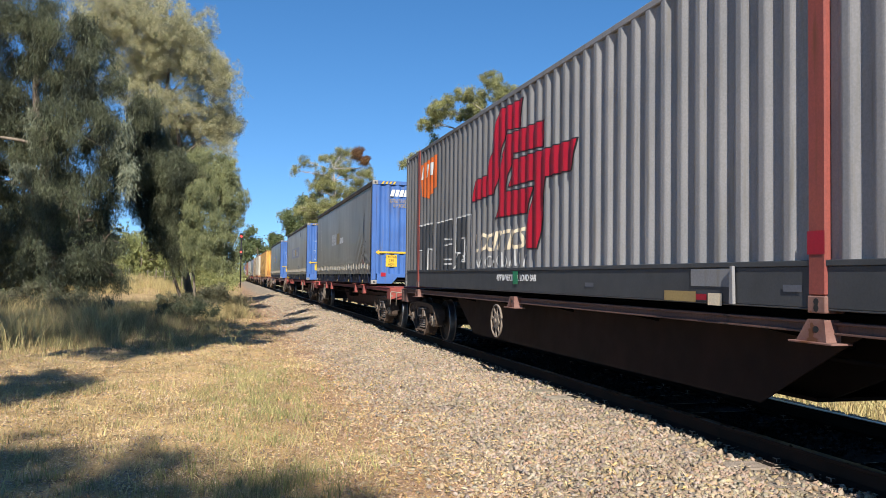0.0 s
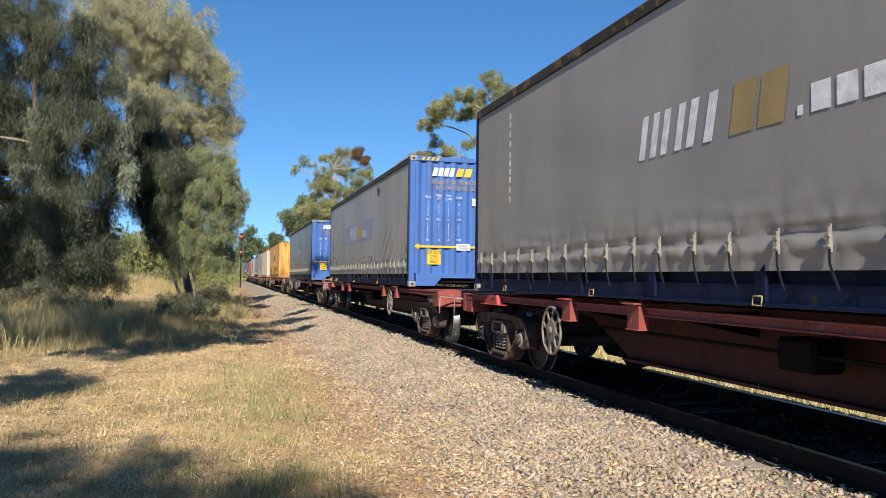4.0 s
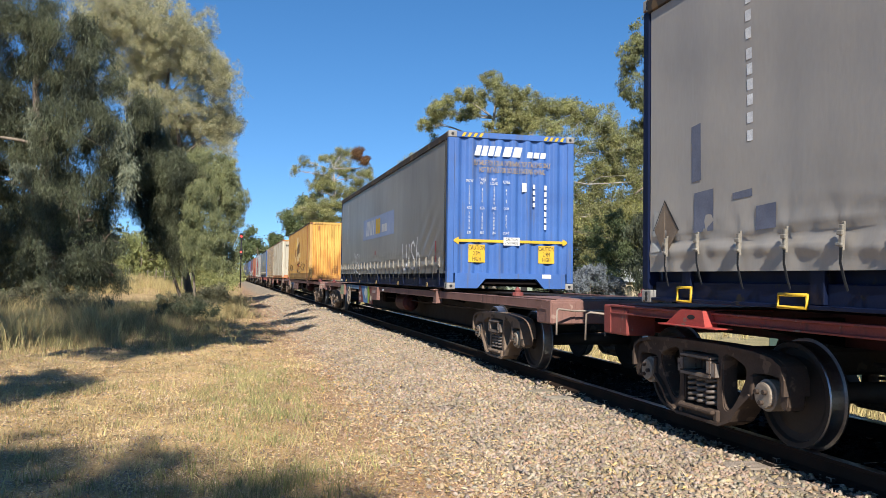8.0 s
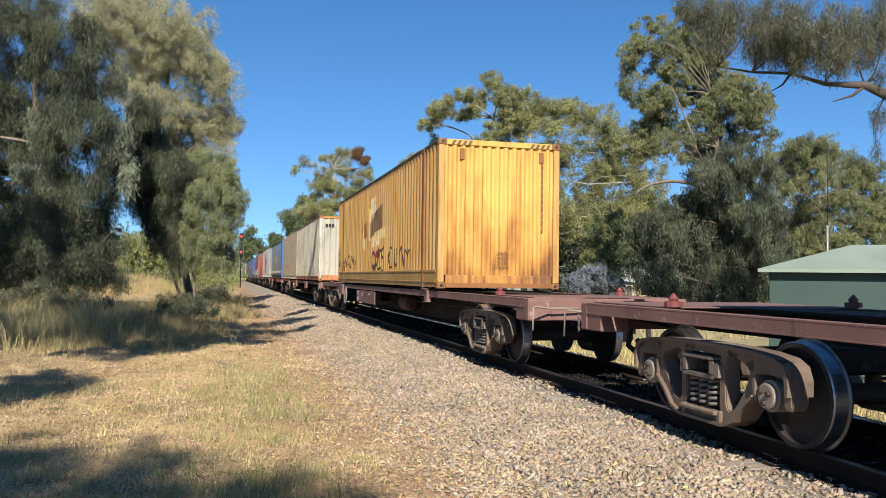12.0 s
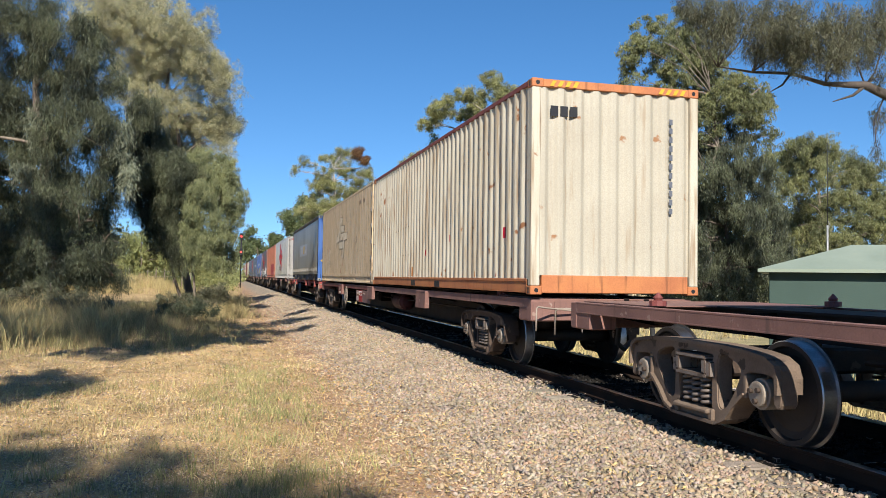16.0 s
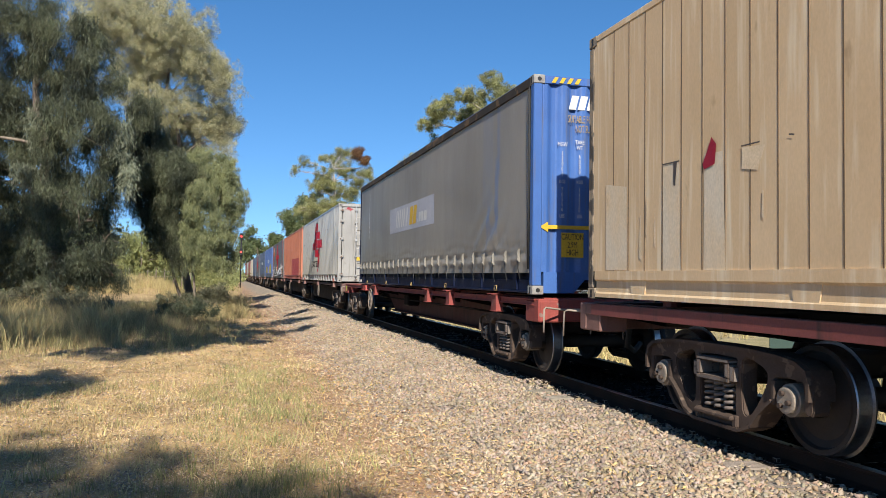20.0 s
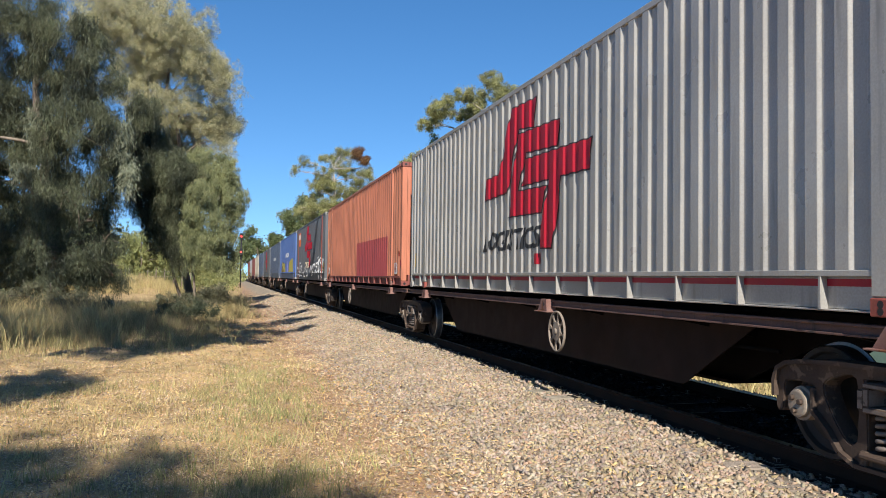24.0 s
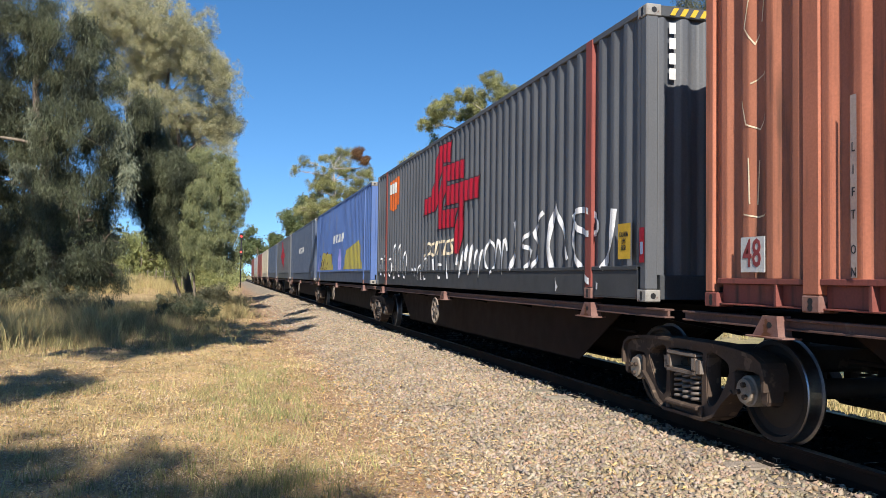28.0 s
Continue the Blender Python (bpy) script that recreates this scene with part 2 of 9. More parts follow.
RED = mat("decal_red", (0.31, 0.004, 0.017), (0.27, 0.004, 0.015), 2, 0.45, bump=0.03)
ORANGE = mat("decal_orange", (0.546, 0.112, 0.0175), None, 2, 0.45, bump=0.03)
WHITE = mat("decal_white", (0.56, 0.56, 0.546), (0.476, 0.476, 0.462), 4, 0.5, bump=0.03)
SPRAY = mat("spray_white", (0.76, 0.76, 0.76), (0.56, 0.56, 0.57), 9, 0.6, bump=0.03)
SPRAY_OLD = mat("spray_white_worn", (0.50, 0.50, 0.49), (0.33, 0.33, 0.33), 7, 0.6, bump=0.03, spots=((0.16, 0.16, 0.165), 0.10, 6))
SPRAY_DK = mat("spray_black", (0.042, 0.0245, 0.014), (0.07, 0.0385, 0.021), 9, 0.6, bump=0.03)
SPRAY_BLACK = mat("spray_dark_fill", (0.03, 0.031, 0.034), (0.045, 0.046, 0.05), 3, 0.5, bump=0.03)
SPRAY_YEL = mat("spray_yellow", (0.294, 0.252, 0.042), (0.21, 0.182, 0.07), 4, 0.6, bump=0.03)
SPRAY_LILAC = mat("spray_lilac", (0.238, 0.224, 0.504), (0.154, 0.154, 0.42), 4, 0.6, bump=0.03)
BLACK = mat("decal_black", (0.014, 0.014, 0.0154), None, 3, 0.5, bump=0.03)
GREY = mat("decal_grey", (0.112, 0.119, 0.14), (0.091, 0.098, 0.119), 1.2, 0.5, bump=0.03)
PANELBLUE = mat("decal_blue_grey", (0.25, 0.305, 0.46), (0.21, 0.26, 0.39), 1.2, 0.5, bump=0.03)
PANELLILAC = mat("decal_lilac_grey", (0.30, 0.305, 0.40), (0.255, 0.26, 0.34), 1.2, 0.5, bump=0.03)
PANELPALE = mat("decal_pale_grey", (0.40, 0.405, 0.45), (0.34, 0.345, 0.385), 1.2, 0.5, bump=0.03)
CLOTH_PATCH = mat("blue_cloth_patch", (0.135, 0.148, 0.20), (0.105, 0.115, 0.16), 5, 0.6, bump=0.05)
BARK_FLAP = mat("brown_lining", (0.22, 0.165, 0.115), (0.15, 0.11, 0.08), 5, 0.7)
WORNLABEL = mat("worn_label", (0.42, 0.41, 0.38), (0.30, 0.29, 0.27), 6, 0.6)
# dark grey-blue, the shade of torn cloth put into its colour
LINING_SHADE = mat("shaded_lining", (0.075, 0.088, 0.115), (0.05, 0.06, 0.082), 4, 0.5)
W_MAROON = mat("wagon_maroon", (0.19, 0.05, 0.044), (0.145, 0.04, 0.035), 2.0, 0.6, streak=((0.05, 0.022, 0.02), 0.14))
W_MURALBLUE = mat("mural_blue", (0.10, 0.22, 0.40), (0.075, 0.17, 0.32), 2.5, 0.6)
W_MURALLIME = mat("mural_lime", (0.30, 0.42, 0.035), (0.22, 0.34, 0.03), 2.5, 0.6)
W_MURALPALE = mat("mural_pale", (0.52, 0.52, 0.46), (0.42, 0.44, 0.42), 3.0, 0.6)
YELLOW = mat("decal_yellow", (0.574, 0.364, 0.028), (0.504, 0.308, 0.021), 3, 0.5, bump=0.03)
LIME = mat("lime_tag", (0.40, 0.56, 0.03), None, 3, 0.5, bump=0.02)
GOLD = mat("decal_gold", (0.322, 0.231, 0.091), (0.266, 0.189, 0.077), 3, 0.5, bump=0.03)
GREEN = mat("decal_green", (0.021, 0.252, 0.112), None, 3, 0.5, bump=0.03)
W_BROWN = mat("wagon_brown", (0.1287, 0.069, 0.0556), (0.0965, 0.0527, 0.0439), 2.0, 0.7, streak=((0.045, 0.03375, 0.03), 0.15), spots=((0.15, 0.0975, 0.075), 0.06, 9))
W_RED = mat("wagon_red", (0.272, 0.052, 0.04), (0.2, 0.044, 0.036), 2.0, 0.65, streak=((0.056, 0.028, 0.024), 0.14), spots=((0.2, 0.128, 0.104), 0.05, 9))
W_BRIGHT = mat("wagon_bright_red", (0.42, 0.055, 0.045), (0.33, 0.05, 0.04), 2.0, 0.6, spots=((0.2, 0.1, 0.08), 0.04, 8))
W_PINK = mat("wagon_bracket", (0.21, 0.119, 0.098), (0.154, 0.07, 0.056), 4.0, 0.7, spots=(RUST, 0.12, 8))
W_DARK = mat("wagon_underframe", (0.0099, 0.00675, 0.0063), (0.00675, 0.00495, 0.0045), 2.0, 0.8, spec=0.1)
PALE = mat("faded_cream_paint", (0.7, 0.59, 0.42), (0.58, 0.48, 0.33), 3.0, 0.6)
FADEDYEL = mat("faded_yellow_patch", (0.52, 0.38, 0.17), (0.44, 0.3, 0.13), 3.0, 0.6)
CREAMY = mat("creamy_overpaint", (0.58, 0.46, 0.28), (0.50, 0.36, 0.18), 2.5, 0.6, spots=((0.45, 0.28, 0.10), 0.12, 3))
BROWNED = mat("brown_overpaint", (0.085, 0.052, 0.024), (0.16, 0.10, 0.045), 2.2, 0.6, spots=((0.30, 0.2, 0.08), 0.05, 4))
OUTLINE = mat("faded_brown_line", (0.14, 0.091, 0.049), None, 3.0, 0.6)
TEXT_PINK = mat("faded_lettering", (0.35, 0.28, 0.252), (0.294, 0.21, 0.189), 5.0, 0.6)
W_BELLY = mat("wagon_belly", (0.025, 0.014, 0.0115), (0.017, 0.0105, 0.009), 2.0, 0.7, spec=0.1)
BOGIE = mat("bogie_iron", (0.088, 0.060, 0.045), (0.052, 0.037, 0.029), 2.0, 0.8, bump=0.12, spots=((0.13, 0.092, 0.066), 0.10, 7), spec=0.2)
# lighter copy of the bogie iron, for frames that stand in the sun
BOGIE_TAN = mat("bogie_sunlit_iron", (0.20, 0.145, 0.105), (0.125, 0.09, 0.066), 2.0, 0.8, bump=0.12, spots=((0.07, 0.052, 0.04), 0.08, 6), spec=0.2)
BOLSTER = mat("bolster_iron", (0.19, 0.155, 0.13), (0.12, 0.095, 0.08), 5.0, 0.7, spots=((0.06, 0.045, 0.036), 0.1, 9))
AXLECAP = mat("axle_cap", (0.30, 0.25, 0.195), (0.20, 0.16, 0.125), 8.0, 0.7)
SPRING = mat("spring_steel", (0.17, 0.14, 0.12), (0.11, 0.085, 0.07), 5.0, 0.55)
WHEEL = mat("wheel_plate", (0.0315, 0.0231, 0.0189), (0.021, 0.0168, 0.0143), 4.0, 0.7)
TREAD = mat("wheel_tread", (0.42, 0.42, 0.43), (0.28, 0.27, 0.27), 6.0, 0.38, metal=1.0, bump=0.02)
STEEL = mat("galvanised", (0.42, 0.42, 0.42), (0.3, 0.3, 0.3), 6.0, 0.5, metal=0.6)
CASTING = mat("corner_casting", (0.294, 0.28, 0.259), (0.196, 0.182, 0.168), 5.0, 0.6, spots=(RUST, 0.1, 10))
RUBBER = mat("rubber_hose", (0.021, 0.021, 0.021), None, 5, 0.8)
RAILTOP = mat("rail_steel", (0.45, 0.44, 0.43), (0.35, 0.33, 0.32), 3.0, 0.3, metal=1.0, bump=0.02)
RAILWEB = mat("rail_rust", (0.033, 0.0198, 0.0143), (0.022, 0.01485, 0.011), 3.0, 0.9, spec=0.1)
# grease and the shade under the train, put into one dark colour
OILY_SHADED = mat("oily_shaded_ballast", (0.0135, 0.0114, 0.0096), (0.0075, 0.0066, 0.006), 0.8, 0.7, bump=0.3, bscale=90, island=0.4, spec=0.1)
SLEEPER = mat("sleeper_timber", (0.36, 0.31, 0.245), (0.22, 0.185, 0.145), 2.0, 0.9, bump=0.5, stretch=(0.4, 4, 4), objrand=0.2, spec=0.1)
STONE = mat("ballast_stone", (0.36, 0.268, 0.178), (0.27, 0.205, 0.138), 1.5, 0.85, bump=0.3, bscale=90, island=0.3, hue=0.03, sat=0.35)
CHIP = mat("leaf_litter", (0.62, 0.43, 0.22), (0.46, 0.30, 0.135), 0.8, 0.8, bump=0.0, island=0.36, hue=0.025, sat=0.35)
BARKCHIP = mat("bark_chips", (0.30, 0.215, 0.165), (0.20, 0.138, 0.105), 0.8, 0.85, bump=0.0, island=0.42, hue=0.02, sat=0.4)
HANDWHEEL = mat("handwheel_iron", (0.235, 0.19, 0.15), (0.15, 0.12, 0.095), 4, 0.7)
GREENISH = mat("green_dry_grass", (0.3597, 0.3379, 0.1417), (0.2725, 0.2725, 0.109), 0.8, 0.75, bump=0.0, island=0.35, translucent=0.2)
STRAW = mat("dry_grass", (0.50, 0.40, 0.185), (0.375, 0.30, 0.145), 0.8, 0.75, bump=0.0, island=0.35, translucent=0.2)
# browner, greener grass with part of the trees' shade in its colour
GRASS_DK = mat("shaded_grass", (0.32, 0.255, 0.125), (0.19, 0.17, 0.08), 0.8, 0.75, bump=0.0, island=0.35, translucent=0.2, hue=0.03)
WEED = mat("green_weed", (0.285, 0.265, 0.105), (0.195, 0.19, 0.075), 0.8, 0.7, bump=0.0, island=0.35, translucent=0.3)
BARK = mat("bark_pale", (0.231, 0.189, 0.147), (0.119, 0.091, 0.07), 1.5, 0.9, bump=0.6, bscale=14, stretch=(3, 3, 0.6))
BARK_DK = mat("bark_dark", (0.091, 0.07, 0.056), (0.049, 0.0385, 0.0315), 1.5, 0.9, bump=0.6, bscale=14, stretch=(3, 3, 0.6))
BARK_WHITE = mat("bark_white", (0.44, 0.4, 0.344), (0.264, 0.216, 0.168), 1.2, 0.85, bump=0.4, bscale=14, stretch=(2, 2, 0.5))
# wide tone patches stand in for the shade between leaf clumps
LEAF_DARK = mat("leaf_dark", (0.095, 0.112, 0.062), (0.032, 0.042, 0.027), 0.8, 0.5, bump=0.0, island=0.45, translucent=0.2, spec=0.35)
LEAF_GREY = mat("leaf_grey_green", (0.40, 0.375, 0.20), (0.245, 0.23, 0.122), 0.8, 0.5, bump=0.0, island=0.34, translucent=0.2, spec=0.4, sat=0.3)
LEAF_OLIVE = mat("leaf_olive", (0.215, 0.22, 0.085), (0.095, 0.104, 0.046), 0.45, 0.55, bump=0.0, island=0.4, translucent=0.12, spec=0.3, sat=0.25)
LEAF_MID = mat("leaf_mid", (0.1615, 0.19, 0.08075), (0.114, 0.1425, 0.06175), 0.4, 0.5, bump=0.0, island=0.4, translucent=0.35, spec=0.5)
LEAF_FRESH = mat("leaf_fresh", (0.36, 0.375, 0.155), (0.25, 0.265, 0.11), 0.4, 0.5, bump=0.0, island=0.4, translucent=0.35)
# green with a dark crown's dappled shade painted into it
LEAF_SHADE = mat("leaf_shaded_green", (0.135, 0.147, 0.083), (0.030, 0.037, 0.024), 0.75, 0.5, bump=0.0, island=0.5, translucent=0.3, spec=0.35)
LEAF_GUM = mat("leaf_gum_olive", (0.35, 0.34, 0.125), (0.18, 0.182, 0.075), 0.6, 0.55, bump=0.0, island=0.4, translucent=0.3, spec=0.3, sat=0.25)
LEAF_BRONZE = mat("leaf_bronze_green", (0.135, 0.13, 0.075), (0.085, 0.085, 0.05), 0.4, 0.5, bump=0.0, island=0.5, translucent=0.25, spec=0.4)
BUCKLE = mat("buckle_pale_paint", (0.27, 0.247, 0.21), (0.17, 0.155, 0.13), 6, 0.42)
LEAF_SAGE = mat("leaf_sage", (0.245, 0.258, 0.118), (0.115, 0.128, 0.06), 1.4, 0.5, bump=0.0, island=0.45, translucent=0.2, spec=0.5)
LEAF_SUNLIT = mat("leaf_sunlit_pale", (0.255, 0.272, 0.18), (0.15, 0.162, 0.108), 1.0, 0.5, bump=0.0, island=0.3, translucent=0.2, spec=0.5)
LEAF_BLUE = mat("leaf_blue_grey", (0.20, 0.22, 0.24), (0.13, 0.15, 0.17), 0.5, 0.5, bump=0.0, island=0.4, translucent=0.15)
W_SILL = mat("wagon_sill_red", (0.08, 0.022, 0.019), (0.056, 0.018, 0.015), 2.0, 0.6, streak=((0.015, 0.011, 0.010), 0.14), spec=0.2)
W_ROSE = mat("wagon_rose_brown", (0.215, 0.11, 0.089), (0.16, 0.082, 0.067), 2.0, 0.65, streak=((0.085, 0.052, 0.043), 0.14), spots=((0.28, 0.185, 0.148), 0.05, 9))
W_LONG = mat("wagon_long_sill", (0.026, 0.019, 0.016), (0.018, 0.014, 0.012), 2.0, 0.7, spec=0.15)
W_MURAL = mat("sprayed_green_cream", (0.36, 0.36, 0.27), (0.27, 0.33, 0.14), 2.6, 0.6, spots=((0.16, 0.2, 0.17), 0.1, 4))
W_SKY = mat("wagon_blue_paint", (0.14, 0.24, 0.36), (0.11, 0.19, 0.30), 1.5, 0.55, spots=((0.34, 0.33, 0.30), 0.10, 1.6))
LEVER = mat("lever_pale_paint", (0.33, 0.27, 0.22), (0.24, 0.19, 0.15), 4, 0.6)
COTTAGE = mat("cottage_wall", (0.46, 0.39, 0.27), (0.38, 0.32, 0.22), 0.8, 0.8)
TIN = mat("tin_roof", (0.45, 0.47, 0.48), (0.36, 0.38, 0.39), 0.8, 0.45)
LEAF_RUST = mat("leaf_rust", (0.14, 0.07, 0.028), (0.098, 0.049, 0.021), 0.5, 0.7, bump=0.0, island=0.4)
HUT_GREEN = mat("hut_green", (0.0385, 0.07, 0.0574), (0.0315, 0.0595, 0.049), 1.0, 0.6, bump=0.1)
HUT_ROOF = mat("hut_roof", (0.252, 0.294, 0.231), (0.21, 0.252, 0.196), 0.8, 0.5)

# ------------------------------------------------------------------ mesh helpers


def part(name, bm, material, parent=None, label=""):
    """Links a bmesh as one mesh object, under a thing or a part."""
    me = bpy.data.meshes.new(name)
    bm.to_mesh(me)
    bm.free()
    for m in (material if isinstance(material, (list, tuple)) else [material]):
        me.materials.append(m)
    ob = new(name, me)
    ob.parent = parent
    if label:
        ob["label"] = label
    return ob


def shared(name, me, parent, m=None):
    """One more object on the same mesh."""
    ob = new(name, me)
    ob.parent = parent
    if m is not None:
        ob.matrix_basis = m
    return ob


def arrays(name, verts, faces, material, parent=None):
    """A mesh from numpy arrays; faces all of one size."""
    verts, faces = np.asarray(verts, np.float32).reshape(-1, 3), np.asarray(faces, np.int32)
    me = bpy.data.meshes.new(name)
    k, nf = faces.shape[1], len(faces)
    me.vertices.add(len(verts))
    me.vertices.foreach_set("co", verts.ravel())
    me.loops.add(nf * k)
    me.loops.foreach_set("vertex_index", faces.ravel())
    me.polygons.add(nf)
    me.polygons.foreach_set("loop_start", np.arange(0, nf * k, k, dtype=np.int32))
    me.update(calc_edges=True)
    me.materials.append(material)
    ob = new(name, me)
    ob.parent = parent
    return ob


def box(bm, lo, hi, bevel=0.0, mi=0):
    """Adds a box, with its edges taken off."""
    r = bmesh.ops.create_cube(bm, size=1.0)
    c = [(a + b) / 2 for a, b in zip(lo, hi)]
    d = [b - a for a, b in zip(lo, hi)]
    for v in r["verts"]:
        v.co = Vector((c[i] + v.co[i] * d[i] for i in range(3)))
    fs = {f for v in r["verts"] for f in v.link_faces}
    for f in fs:
        f.material_index = mi
    if bevel:
        es = list({e for v in r["verts"] for e in v.link_edges})
        bmesh.ops.bevel(bm, geom=es, offset=bevel, segments=1, affect="EDGES", clamp_overlap=True)
    return bm


def prism(bm, outline, axis, lo, hi, mi=0):
    """Adds a flat outline drawn out along an axis: outlines in (y, z) for x, (x, z) for y, (x, y) for z."""
    def at(p, d):
        return {"x": (d, p[0], p[1]), "y": (p[0], d, p[1]), "z": (p[0], p[1], d)}[axis]
    a = [bm.verts.new(at(p, lo)) for p in outline]
    b = [bm.verts.new(at(p, hi)) for p in outline]
    k = len(outline)
    fs = [bm.faces.new(a), bm.faces.new(b[::-1])]
    for i in range(k):
        fs.append(bm.faces.new((a[i], b[i], b[(i + 1) % k], a[(i + 1) % k])))
    for f in fs:
        f.material_index = mi
    bmesh.ops.recalc_face_normals(bm, faces=fs)
    return bm


def tube(bm, pts, radius, seg=8, mi=0, cap=True):
    """Adds a tube through the points; radius a number or one for each point."""
    pts = [Vector(p) for p in pts]
    rs = radius if isinstance(radius, (list, tuple)) else [radius] * len(pts)
    rings = []
    for i, p in enumerate(pts):
        d = (pts[min(i + 1, len(pts) - 1)] - pts[max(i - 1, 0)]).normalized()
        a = d.orthogonal().normalized() if not rings else (prev - d * prev.dot(d)).normalized()
        prev = a
        b = d.cross(a)
        rings.append([bm.verts.new(p + (a * math.cos(k * math.tau / seg) + b * math.sin(k * math.tau / seg)) * rs[i]) for k in range(seg)])
    for r0, r1 in zip(rings, rings[1:]):
        for k in range(seg):
            f = bm.faces.new((r0[k], r0[(k + 1) % seg], r1[(k + 1) % seg], r1[k]))
            f.material_index, f.smooth = mi, True
    if cap:
        for r in (rings[0][::-1], rings[-1]):
            f = bm.faces.new(r)
            f.material_index = mi
    return bm


def lathe(bm, profile, seg=36, centre=(0, 0, 0), mats=None):
    """Adds a body turned round the x axis; profile of (x, radius); mats: a material index for each band."""
    rings = []
    for x, r in profile:
        rings.append([bm.verts.new((centre[0] + x, centre[1] + r * math.cos(k * math.tau / seg), centre[2] + r * math.sin(k * math.tau / seg))) for k in range(seg)])
    for i, (r0, r1) in enumerate(zip(rings, rings[1:])):
        for k in range(seg):
            f = bm.faces.new((r0[k], r0[(k + 1) % seg], r1[(k + 1) % seg], r1[k]))
            f.material_index = mats[i] if mats else 0
            f.smooth = False
    return bm


def words(name, text, size, material, parent, m, align="CENTER", squeeze=1.0, bold=0.0):
    """Flat lettering with the built-in font, a few millimetres thick, at the pose m."""
    cu = bpy.data.curves.new(name, "FONT")
    cu.body, cu.size, cu.align_x, cu.align_y, cu.extrude, cu.offset = text, size, align, "CENTER", 0.001, bold
    cu.space_line = 0.9
    cu.resolution_u = 2
    ob = bpy.data.objects.new(name, cu)
    scene.collection.objects.link(ob)
    dg = bpy.context.evaluated_depsgraph_get()
    me = bpy.data.meshes.new_from_object(ob.evaluated_get(dg))
    bpy.data.objects.remove(ob)
    bpy.data.curves.remove(cu)
    me.transform(Matrix.Diagonal((squeeze, 1, 1, 1)))
    me.materials.clear()
    me.materials.append(material)
    t = new(name, me)
    t.parent = parent
    t.matrix_basis = m
    return t
# ------------------------------------------------------------------ ground and track
XC = 5.114                # middle of the track; the rail tops are at z = 0
KNOTS_X = [-900, -40, -8, 1.2, 2.2, 3.3, 3.8, 6.5, 7.0, 8.6, 14, 900]
KNOTS_Z = [-0.3, -0.3, -0.42, -0.50, -0.45, -0.215, -0.17, -0.17, -0.25, -0.80, -0.9, -0.9]


def ground_z(x, y):
    x, y = np.asarray(x, float), np.asarray(y, float)
    z = np.interp(x, KNOTS_X, KNOTS_Z)
    rough = np.where(np.abs(x - XC) < 2.6, 0.012, 0.045)
    z = z + 0.85 * np.exp(-((x + 8) / 3.6) ** 2 - ((y - 74) / 11) ** 2)      # a low bank below the far saplings
    return z + rough * (np.sin(x * 2.1 + y * 0.7) * np.sin(y * 1.3 - x * 0.5) + 0.6 * np.sin(x * 5.3 + 1.1) * np.sin(y * 4.1 + x))


